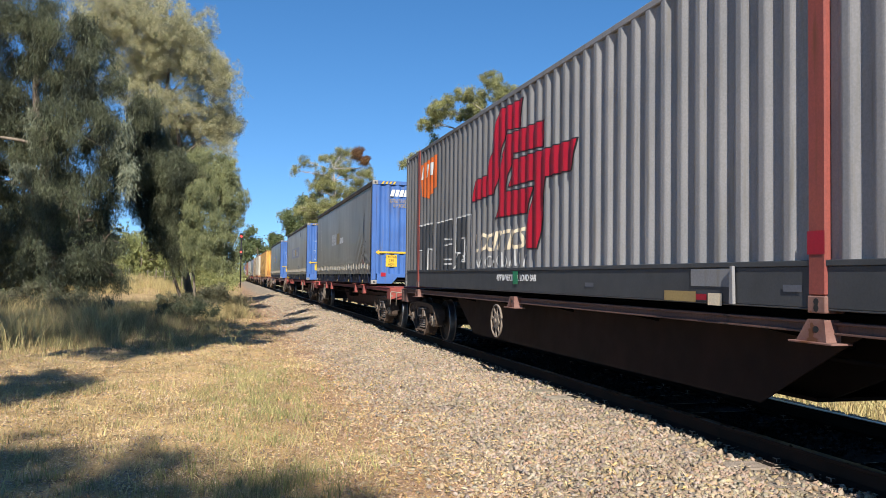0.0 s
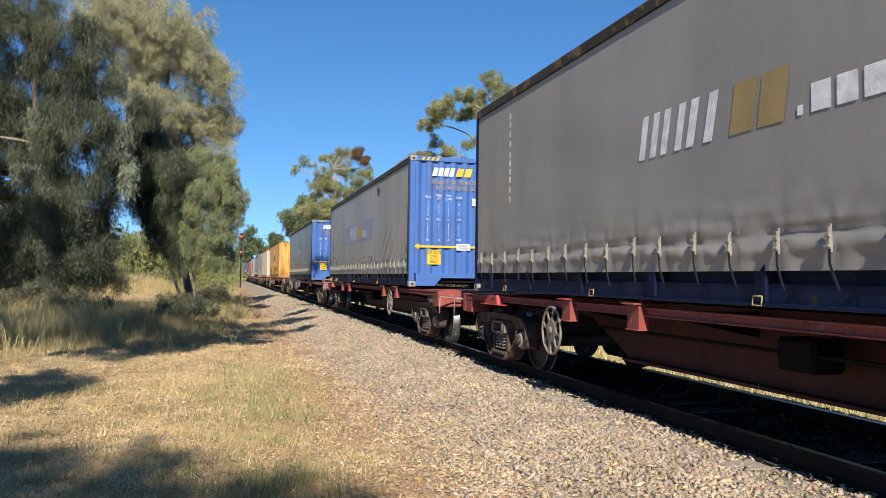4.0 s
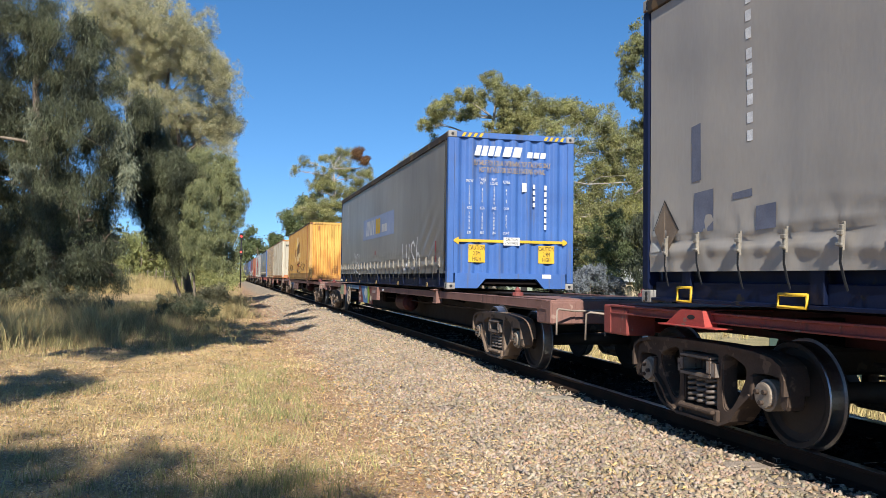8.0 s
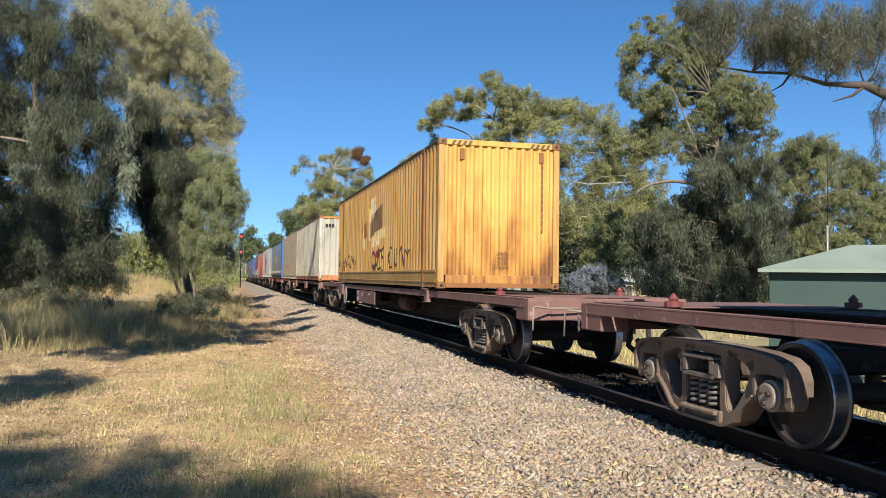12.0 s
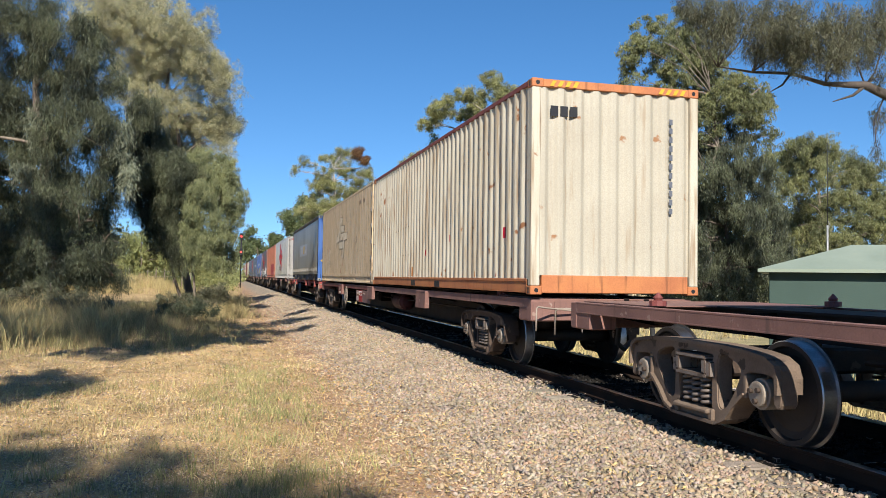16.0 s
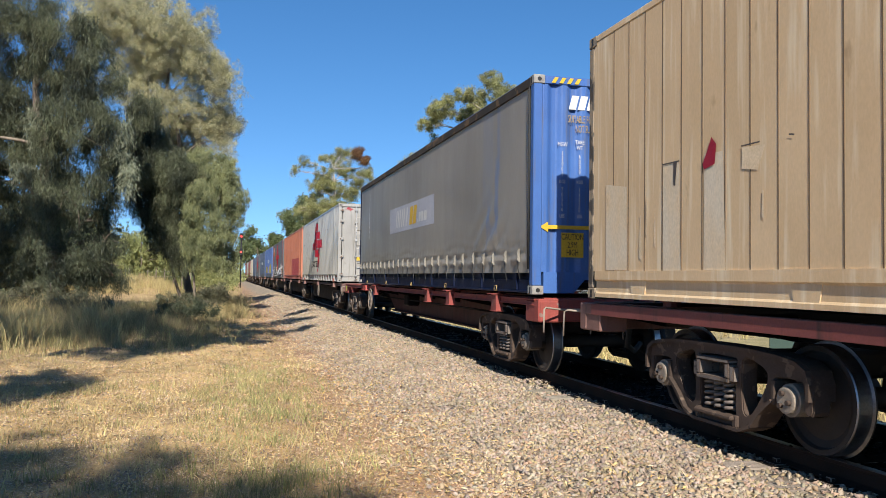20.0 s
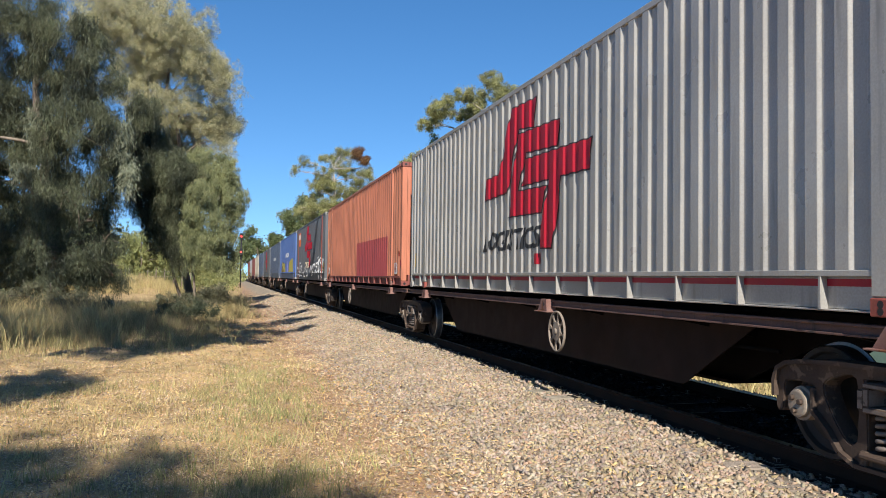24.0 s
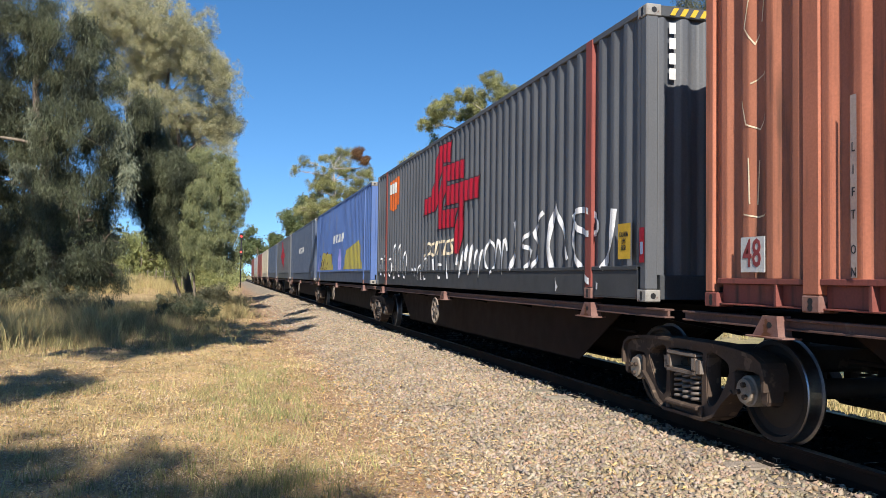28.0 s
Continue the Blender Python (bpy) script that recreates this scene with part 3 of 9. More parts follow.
def ground_material():
    m = bpy.data.materials.new("ground_cover")
    m.use_nodes = True
    n, l = m.node_tree.nodes, m.node_tree.links
    bsdf = n["Principled BSDF"]
    tc = n.new("ShaderNodeTexCoord")
    sep = n.new("ShaderNodeSeparateXYZ")
    l.new(tc.outputs["Object"], sep.inputs[0])

    def tex(sc, detail=6.0):
        t = n.new("ShaderNodeTexNoise")
        t.inputs["Scale"].default_value, t.inputs["Detail"].default_value = sc, detail
        l.new(tc.outputs["Object"], t.inputs["Vector"])
        return t.outputs["Fac"]

    def ramp(fac, lo, hi, a=0.0, b=1.0):
        r = n.new("ShaderNodeMapRange")
        for k, v in (("From Min", lo), ("From Max", hi), ("To Min", a), ("To Max", b)):
            r.inputs[k].default_value = v
        l.new(fac, r.inputs["Value"])
        return r.outputs["Result"]

    def mix(fac, a, b, mode="MIX"):
        x = n.new("ShaderNodeMix")
        x.data_type, x.blend_type = "RGBA", mode
        for sock, v in ((x.inputs[0], fac), (x.inputs[6], a), (x.inputs[7], b)):
            if isinstance(v, (int, float)):
                sock.default_value = v
            elif isinstance(v, tuple):
                sock.default_value = (*v, 1)
            else:
                l.new(v, sock)
        return x.outputs[2]

    def add(a, b):
        x = n.new("ShaderNodeMath")
        for i, v in enumerate((a, b)):
            if isinstance(v, (int, float)):
                x.inputs[i].default_value = v
            else:
                l.new(v, x.inputs[i])
        return x.outputs[0]

    wob = add(sep.outputs["X"], ramp(tex(0.9), 0.3, 0.7, -0.5, 0.5))
    straw = mix(ramp(tex(0.6), 0.35, 0.65), (0.515, 0.36, 0.17), (0.365, 0.25, 0.118))
    straw = mix(ramp(tex(3.0), 0.5, 0.7), straw, (0.176, 0.1204, 0.06949))
    litter = mix(ramp(tex(1.1), 0.35, 0.65), (0.39, 0.243, 0.142), (0.265, 0.16, 0.095))
    stone = mix(ramp(tex(7.0), 0.35, 0.65), (0.30, 0.243, 0.175), (0.20, 0.163, 0.122))
    green = mix(ramp(tex(0.5), 0.4, 0.6), (0.2409, 0.2038, 0.09265), (0.3335, 0.2687, 0.139))
    col = mix(ramp(wob, 0.4, 1.3), straw, litter)
    col = mix(ramp(wob, 2.0, 2.7), col, stone)
    # painted shade: greasy track bed darkened where the train stands over it
    bed_shade = n.new("ShaderNodeMath")
    bed_shade.operation = "ABSOLUTE"
    l.new(add(sep.outputs["X"], -XC), bed_shade.inputs[0])
    col = mix(ramp(bed_shade.outputs[0], 1.25, 0.85), col, (0.022, 0.019, 0.016))
    col = mix(ramp(wob, 7.4, 8.2), col, green)
    col = mix(1.0, col, ramp(tex(45.0), 0.25, 0.75, 0.6, 1.35), "MULTIPLY")
    l.new(col, bsdf.inputs["Base Color"])
    bsdf.inputs["Roughness"].default_value = 0.95
    b = n.new("ShaderNodeBump")
    b.inputs["Strength"].default_value, b.inputs["Distance"].default_value = 0.7, 0.03
    l.new(tex(30.0), b.inputs["Height"])
    l.new(b.outputs["Normal"], bsdf.inputs["Normal"])
    return m


def build_ground():
    xs = np.unique(np.concatenate([np.linspace(-900, -60, 12), np.linspace(-60, -8, 27), np.arange(-8, 9, 0.12), np.linspace(9, 60, 30), np.linspace(60, 900, 12)]))
    ys = np.unique(np.concatenate([np.linspace(-300, -10, 10), np.arange(-10, 26, 0.16), np.arange(26, 70, 0.5), np.linspace(70, 200, 40), np.linspace(200, 2500, 24)]))
    X, Y = np.meshgrid(xs, ys, indexing="ij")
    Z = ground_z(X, Y)
    nx, ny = X.shape
    i = (np.arange(nx - 1)[:, None] * ny + np.arange(ny - 1)[None, :]).ravel()
    g = arrays("ground", np.stack([X, Y, Z], -1), np.stack([i, i + ny, i + ny + 1, i + 1], -1), ground_material())
    tagged(g, "dry grass, leaf litter and grey ballast beside the railway", "ground", kind="structure")


def scatter_mesh(name, pts, shape_v, shape_f, size, material, label, category, flat=0.0, seed=1, squash=(1, 1, 1), uneven=0.28):
    """Many small pieces in one mesh: one small shape turned and scaled at each point."""
    rng = np.random.default_rng(seed)
    k = len(pts)
    q = rng.normal(size=(k, 4))
    if flat:
        q[:, 1:3] *= flat
    q /= np.linalg.norm(q, axis=1)[:, None]
    w, x, y, z = q.T
    R = np.stack([1 - 2 * (y * y + z * z), 2 * (x * y - z * w), 2 * (x * z + y * w), 2 * (x * y + z * w), 1 - 2 * (x * x + z * z), 2 * (y * z - x * w),
                  2 * (x * z - y * w), 2 * (y * z + x * w), 1 - 2 * (x * x + y * y)], -1).reshape(k, 3, 3)
    sv = np.asarray(shape_v, float)
    local = sv[None] * np.asarray(squash)[None, None] * (1 + uneven * rng.normal(size=(k, len(sv), 1)).clip(-1.5, 1.5))
    local = local * np.asarray(size).reshape(-1, 1, 1)
    V = np.einsum("kij,kvj->kvi", R, local) + pts[:, None, :]
    F = (np.asarray(shape_f)[None] + (np.arange(k) * len(sv))[:, None, None]).reshape(-1, len(shape_f[0]))
    ob = arrays(name, V, F, material)
    tagged(ob, label, category, kind="stuff")
    return ob


OCTA_V = [(1, 0.1, 0), (-1, -0.1, 0.1), (0.2, 0.9, 0), (-0.1, -0.9, 0.1), (0.55, 0.5, 0.6), (-0.5, -0.45, 0.65), (-0.5, 0.5, -0.6), (0.5, -0.5, -0.6)]
OCTA_F = [(0, 2, 4), (2, 1, 5), (2, 5, 4), (1, 3, 5), (3, 0, 4), (3, 4, 5), (0, 7, 2), (2, 7, 6), (2, 6, 1), (1, 6, 3), (3, 6, 7), (3, 7, 0)]


def build_ballast():
    rng = np.random.default_rng(5)
    lots = []
    for (y0, y1, n, s) in ((-9, 3.2, 22000, 0.032), (3.2, 9, 30000, 0.030), (9, 18, 31000, 0.034), (18, 34, 22000, 0.044), (34, 70, 9000, 0.055)):
        x = 1.35 + 3.15 * rng.random(n) ** 0.75
        y = y0 + (y1 - y0) * rng.random(n)
        keep = rng.random(n) < np.clip((x - 1.5) / 1.0, 0.1, 1) * np.where(x > 3.76, 0.22, 1.0)
        x, y = x[keep], y[keep]
        lots.append((x, y, s * (0.45 + 0.95 * rng.random(len(x)) ** 1.6)))
    bed_lots = []
    for (y0, y1, n, s) in ((-9, 3.2, 5000, 0.034), (3.2, 14, 9000, 0.032), (14, 40, 5000, 0.04)):
        x = 4.3 + 3.1 * rng.random(n)
        y, z = y0 + (y1 - y0) * rng.random(n), s * (0.6 + 0.7 * rng.random(n))
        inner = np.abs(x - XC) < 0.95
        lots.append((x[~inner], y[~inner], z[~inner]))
        bed_lots.append((x[inner], y[inner], z[inner]))
    x, y, s = (np.concatenate(q) for q in zip(*bed_lots))
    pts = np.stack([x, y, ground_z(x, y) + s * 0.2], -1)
    scatter_mesh("track_ballast", pts, OCTA_V, OCTA_F, s, OILY_SHADED, "dark greasy ballast stones between the rails, with the train's shade in their colour", "gravel", squash=(1, 0.85, 0.6), seed=2, uneven=0.16)
    x, y, s = (np.concatenate(a) for a in zip(*lots))
    pts = np.stack([x, y, ground_z(x, y) + s * 0.12], -1)
    scatter_mesh("ballast", pts, OCTA_V, OCTA_F, s, STONE, "loose grey and tan crushed ballast stones along the track", "gravel", flat=0.42, squash=(1, 0.85, 0.62), uneven=0.2)


def build_litter():
    rng = np.random.default_rng(6)
    lots = []
    for (y0, y1, n, s) in ((-8, 5.2, 30000, 0.02), (5.2, 10, 80000, 0.0145), (10, 18, 56000, 0.02), (18, 36, 30000, 0.03)):
        x = -4.5 + 7.0 * rng.random(n) ** 0.8 + (y0 - 5) * -0.12 * rng.random(n)
        lots.append((x, y0 + (y1 - y0) * rng.random(n), s * (0.5 + rng.random(n))))
    x, y, s = (np.concatenate(a) for a in zip(*lots))
    pts = np.stack([x, y, ground_z(x, y) + 0.012], -1)
    x2 = 1.0 + 2.4 * rng.random(9000) ** 1.3
    y2 = 4.5 + 22 * rng.random(9000) ** 1.4
    pts = np.concatenate([pts, np.stack([x2, y2, ground_z(x2, y2) + 0.035], -1)])
    s = np.concatenate([s, 0.024 * (0.5 + rng.random(9000))])
    leaf_v = [(-1, 0, 0), (0, -0.28, 0.08), (1, 0, 0), (0, 0.28, 0.08)]
    scatter_mesh("leaf_litter", pts, leaf_v, [(0, 1, 2, 3)], s, CHIP, "dry fallen eucalyptus leaves on the ground", "leaf litter", flat=0.18)
    n = 26000
    x = -4.5 + 7.4 * rng.random(n) ** 0.8
    y = 5.2 + 22 * rng.random(n) ** 1.6
    scatter_mesh("bark_chips", np.stack([x, y, ground_z(x, y) + 0.014], -1), leaf_v, [(0, 1, 2, 3)], 0.024 * (0.4 + rng.random(n)), BARKCHIP, "grey-brown bark chips and twigs on the ground", "leaf litter", flat=0.2, seed=9)


def blades(name, centres, per, height, spread, material, label, category, width=0.006, seed=3, lean=0.35):
    """Clumps of thin bent blades, each two faces long."""
    rng = np.random.default_rng(seed)
    c = np.repeat(np.asarray(centres, float), per, axis=0)
    h = np.repeat(np.broadcast_to(np.asarray(height, float), (len(centres),)), per) * (0.45 + 0.75 * rng.random(len(c)))
    off = rng.normal(size=(len(c), 2)) * spread
    base = c[:, :2] + off
    bz = ground_z(base[:, 0], base[:, 1])
    a = rng.random(len(c)) * math.tau
    ln = h * lean * (0.3 + rng.random(len(c)))
    dx, dy = np.cos(a), np.sin(a)
    b = rng.random(len(c)) * math.tau
    w = width * (0.6 + 0.8 * rng.random(len(c)))
    wx, wy = np.cos(b) * w, np.sin(b) * w
    V = np.zeros((len(c), 6, 3))
    for i, (f, hf, wf) in enumerate(((0, 0, 1), (0.35, 0.6, 0.8), (1, 1, 0.15))):
        px, py, pz = base[:, 0] + dx * ln * f, base[:, 1] + dy * ln * f, bz + h * hf
        V[:, 2 * i] = np.stack([px - wx * wf, py - wy * wf, pz], -1)
        V[:, 2 * i + 1] = np.stack([px + wx * wf, py + wy * wf, pz], -1)
    F = np.array([(0, 1, 3, 2), (2, 3, 5, 4)])[None] + (np.arange(len(c)) * 6)[:, None, None]
    ob = arrays(name, V, F.reshape(-1, 4), material)
    tagged(ob, label, category, kind="stuff")


def build_grass():
    rng = np.random.default_rng(8)

    def area(x0, x1, y0, y1, n):
        return np.stack([x0 + (x1 - x0) * rng.random(n), y0 + (y1 - y0) * rng.random(n)], -1)
    # short sparse straw on the verge
    a = np.concatenate([area(-4.5, 1.3, -8, 6, 700), area(-4.5, 1.3, 6, 14, 900), area(-7, 1.4, 14, 30, 1300)])
    blades("dry_grass", a, 9, 0.10, 0.07, STRAW, "short dry yellow grass on the verge", "grass", 0.004, 3, 0.8)
    # tall dead grass along the trees, in drifts
    def drifts(x0, x1, y0, y1, n, m, s):
        c = area(x0, x1, y0, y1, n)
        return (np.repeat(c, m, axis=0) + rng.normal(size=(n * m, 2)) * s)
    b = np.concatenate([drifts(-9, -3.2, 18.5, 26, 80, 5, 0.55), drifts(-9.5, -1.8, 25, 40, 120, 5, 0.7), drifts(-3, 0.6, 38, 60, 40, 5, 0.8), drifts(-3, 1.6, 60, 120, 40, 5, 1.0)])
    b = b[b[:, 0] < np.minimum(-3.4 + 0.10 * (b[:, 1] - 18), 1.5)]
    blades("tall_dry_grass", b, 18, (0.12 + 0.95 * rng.random(len(b)) ** 2.2) * (0.55 + 0.5 * np.sin(b[:, 0] * 1.3 + 0.6) * np.sin(b[:, 1] * 0.55) + 0.25), 0.24, STRAW, "tall dead straw-coloured grass below the trees", "grass", 0.0045, 4, 0.85)
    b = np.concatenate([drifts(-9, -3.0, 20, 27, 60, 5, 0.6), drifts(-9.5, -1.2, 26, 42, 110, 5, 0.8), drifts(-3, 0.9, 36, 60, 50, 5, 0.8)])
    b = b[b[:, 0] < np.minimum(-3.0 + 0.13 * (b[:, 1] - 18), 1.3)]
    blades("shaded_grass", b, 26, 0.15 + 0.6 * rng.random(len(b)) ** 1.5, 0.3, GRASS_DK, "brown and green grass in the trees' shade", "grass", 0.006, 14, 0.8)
    b = np.concatenate([drifts(-13, -4.0, 62, 78, 60, 5, 0.8)])
    blades("sunlit_grass", b, 20, 0.5 + 0.6 * rng.random(len(b)), 0.35, STRAW, "pale dry grass on a bank in the sun", "grass", 0.012, 24, 0.6)
    b = np.concatenate([drifts(-8.5, -3.6, 19.5, 25, 60, 4, 0.4), drifts(-9.5, -3.0, 25, 33, 70, 4, 0.5)])
    blades("standing_straw", b, 10, 0.45 + 0.55 * rng.random(len(b)) ** 1.5, 0.18, STRAW, "standing dead straw in the grass below the trees", "grass", 0.0045, 74, 0.45)
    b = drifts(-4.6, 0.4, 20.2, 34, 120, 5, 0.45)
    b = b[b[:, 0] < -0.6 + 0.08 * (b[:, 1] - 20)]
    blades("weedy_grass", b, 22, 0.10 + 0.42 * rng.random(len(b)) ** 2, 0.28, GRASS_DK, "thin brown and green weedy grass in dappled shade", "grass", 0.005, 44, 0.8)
    b = np.concatenate([drifts(-0.7, 0.9, 33, 47, 34, 5, 0.3), drifts(-3.2, -1.6, 40, 52, 24, 5, 0.4)])
    blades("pale_grass", b, 20, 0.2 + 0.4 * rng.random(len(b)), 0.25, STRAW, "pale straw tufts beside the young trees", "grass", 0.007, 54, 0.7)
    b = drifts(-4.4, 0.9, 20.0, 26, 26, 1, 0.3)
    blades("tall_weeds", b, 4, 0.35 + 0.4 * rng.random(len(b)), 0.06, GREENISH, "tall thin green weed stems in the grass", "weeds", 0.005, 64, 0.6)
    b = drifts(0.0, 1.35, 7.2, 17, 90, 4, 0.25)
    blades("green_grass", b, 10, 0.07 + 0.08 * rng.random(len(b)), 0.10, GREENISH, "thin yellow-green grass on the verge", "grass", 0.003, 34, 0.7)
    # green seedlings
    c = np.concatenate([area(0.05, 0.9, 6.4, 7.3, 44), area(-2.6, 0.3, 5.9, 7.8, 70), area(-3, 0.9, 8.5, 14, 60)])
    blades("green_weeds", c, 15, np.where(rng.random(len(c)) < 0.25, 0.21, 0.11), 0.06, WEED, "small green weeds in the dry grass", "weeds", 0.003, 5, 0.45)
    d = np.concatenate([area(8.4, 13, 8, 30, 700), area(9, 30, 26, 70, 900)])
    blades("far_verge_grass", d, 14, 0.35, 0.14, STRAW, "dry yellow grass beyond the track", "grass", 0.012, 6, 0.5)


def build_track():
    track = new("railway_track")
    track.location = (XC, 0, 0)
    tagged(track, "single railway track with worn steel rails on timber sleepers", "railway track", kind="structure")
    prof = [(-0.07, -0.158), (0.07, -0.158), (0.07, -0.145), (0.012, -0.125), (0.010, -0.04), (0.036, -0.03), (0.036, -0.006), (0.028, 0.0),
            (-0.028, 0.0), (-0.036, -0.006), (-0.036, -0.03), (-0.010, -0.04), (-0.012, -0.125), (-0.07, -0.145)]
    for sx in (-1, 1):
        bm = bmesh.new()
        prism(bm, [(sx * 0.7525 + x, z) for x, z in prof], "y", -40, 420)
        for f in bm.faces:
            f.material_index = 1 if f.normal.z > 0.5 and f.calc_center_median().z > -0.004 else 0
        part("rail", bm, [RAILWEB, RAILTOP], track)
    bm = bmesh.new()
    box(bm, (-1.3, -0.125, -0.30), (-0.98, 0.125, -0.158), 0.01)
    box(bm, (0.98, -0.125, -0.30), (1.3, 0.125, -0.158), 0.01)
    # middle of the sleeper in the dark colour, for the train's shade
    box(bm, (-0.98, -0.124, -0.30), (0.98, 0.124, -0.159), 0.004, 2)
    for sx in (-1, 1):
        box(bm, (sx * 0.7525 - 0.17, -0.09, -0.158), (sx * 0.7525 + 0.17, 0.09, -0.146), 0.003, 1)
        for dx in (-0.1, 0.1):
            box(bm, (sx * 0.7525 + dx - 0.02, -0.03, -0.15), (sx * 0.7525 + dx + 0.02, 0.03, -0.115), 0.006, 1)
    first = part("sleeper", bm, [SLEEPER, RAILWEB, OILY_SHADED], track)
    first.location = (0, -8, 0)
    rng = random.Random(4)
    for i in range(1, 210):
        shared("sleeper", first.data, track, pose(rng.uniform(-0.05, 0.05), -8 + i * 0.62, rng.uniform(-0.012, 0.006), 0, 0, rng.uniform(-1.2, 1.2)))


def build_hut():
    hut = new("shed")
    hut.matrix_world = pose(11.15, 15.0, -0.92, 0, 0, -38)
    tagged(hut, "dark green shed with a pale green hipped roof", "shed")
    bm = bmesh.new()
    box(bm, (0, 0, 0), (9, 4, 2.42), 0.01)
    part("wall", bm, HUT_GREEN, hut)
    bm = bmesh.new()
    e, zb, zt = 0.22, 2.42, 3.08
    lo = [(-e, -e, zb), (9 + e, -e, zb), (9 + e, 4 + e, zb), (-e, 4 + e, zb)]
    a = [bm.verts.new(p) for p in lo]
    b = [bm.verts.new((x, y, z + 0.07)) for x, y, z in lo]
    r0, r1 = bm.verts.new((1.7, 2.0, zt)), bm.verts.new((7.3, 2.0, zt))
    bm.faces.new(a[::-1])
    for i in range(4):
        bm.faces.new((a[i], a[(i + 1) % 4], b[(i + 1) % 4], b[i]))
    bm.faces.new((b[0], b[1], r1, r0))
    bm.faces.new((b[1], b[2], r1))
    bm.faces.new((b[2], b[3], r0, r1))
    bm.faces.new((b[3], b[0], r0))
    part("roof", bm, HUT_ROOF, hut)


def build_house(x, y, width, depth, wall_h, roof_h, wall, roof, label):
    """A small gabled house among the far trees, its ridge across the view."""
    h = new("house")
    h.location = (x, y, -0.95)
    tagged(h, label, "house")
    bm = bmesh.new()
    box(bm, (0, 0, 0), (width, depth, wall_h), 0.01)
    part("wall", bm, wall, h)
    bm = bmesh.new()
    prism(bm, [(-0.4, wall_h - 0.05), (depth / 2, roof_h - 0.1), (depth + 0.4, wall_h - 0.05), (depth + 0.4, wall_h + 0.05), (depth / 2, roof_h), (-0.4, wall_h + 0.05)], "x", -0.35, width + 0.35)
    part("roof", bm, roof, h)
    bm = bmesh.new()
    box(bm, (width * 0.55, -0.03, wall_h * 0.4), (width * 0.8, 0.02, wall_h * 0.8), 0.01)
    part("window", bm, BLACK, h)


def build_mast():
    mast = new("antenna_mast")
    mast.location = (30.3, 36, -0.9)
    tagged(mast, "thin grey steel antenna mast behind the shed", "mast")
    bm = bmesh.new()
    tube(bm, [(0, 0, 0), (0, 0, 5.2)], 0.05, 8)
    part("pole", bm, STEEL, mast)
    bm = bmesh.new()
    tube(bm, [(0, 0, 5.2), (0, 0, 9.6)], 0.02, 8)
    part("upper_pole", bm, RUBBER, mast, "thin dark upper pole")
    bm = bmesh.new()
    tube(bm, [(0, 0, 4.9), (0.12, -0.05, 5.2), (0, 0, 5.5)], 0.012, 6)
    part("bracket", bm, STEEL, mast)


def build_fence():
    """Old posts and wires of the paddock behind the verge."""
    fence = new("fence")
    fence.location = (-12.5, 84, 0.55)
    tagged(fence, "old grey timber post and wire fence in dry grass", "fence")
    rng = random.Random(61)
    for i in range(12):
        bm = bmesh.new()
        h = rng.uniform(1.15, 1.45)
        tube(bm, [(i * 0.8, 0.1 * i, -0.8), (i * 0.8 + rng.uniform(-0.06, 0.06), 0.1 * i, h)], [0.07, 0.055], 6)
        part("post", bm, BARK, fence)
    for z in (0.5, 1.0):
        bm = bmesh.new()
        tube(bm, [(i * 0.8, 0.1 * i - 0.07, z + rng.uniform(-0.03, 0.03)) for i in range(12)], 0.012, 4)
        part("wire", bm, STEEL, fence)


def build_signal():
    sig = new("railway_signal")
    sig.location = (1.55, 112, -0.4)
    tagged(sig, "black railway signal post with two lit red lamps", "railway signal")
    bm = bmesh.new()
    tube(bm, [(0, 0.2, 0), (0, 0.2, 7.1)], 0.09, 8)
    part("post", bm, BLACK, sig)
    red = glow("signal_red", (1.0, 0.03, 0.02), 3.5)
    for z in (4.75, 6.85):
        bm = bmesh.new()
        box(bm, (-0.22, -0.08, z - 0.45), (0.22, 0.12, z + 0.45), 0.05)
        head = part("signal_head", bm, BLACK, sig)
        bm = bmesh.new()
        tube(bm, [(0, -0.10, z), (0, -0.14, z)], 0.115, 12)
        part("lamp", bm, red, head, "lit red signal lamp")
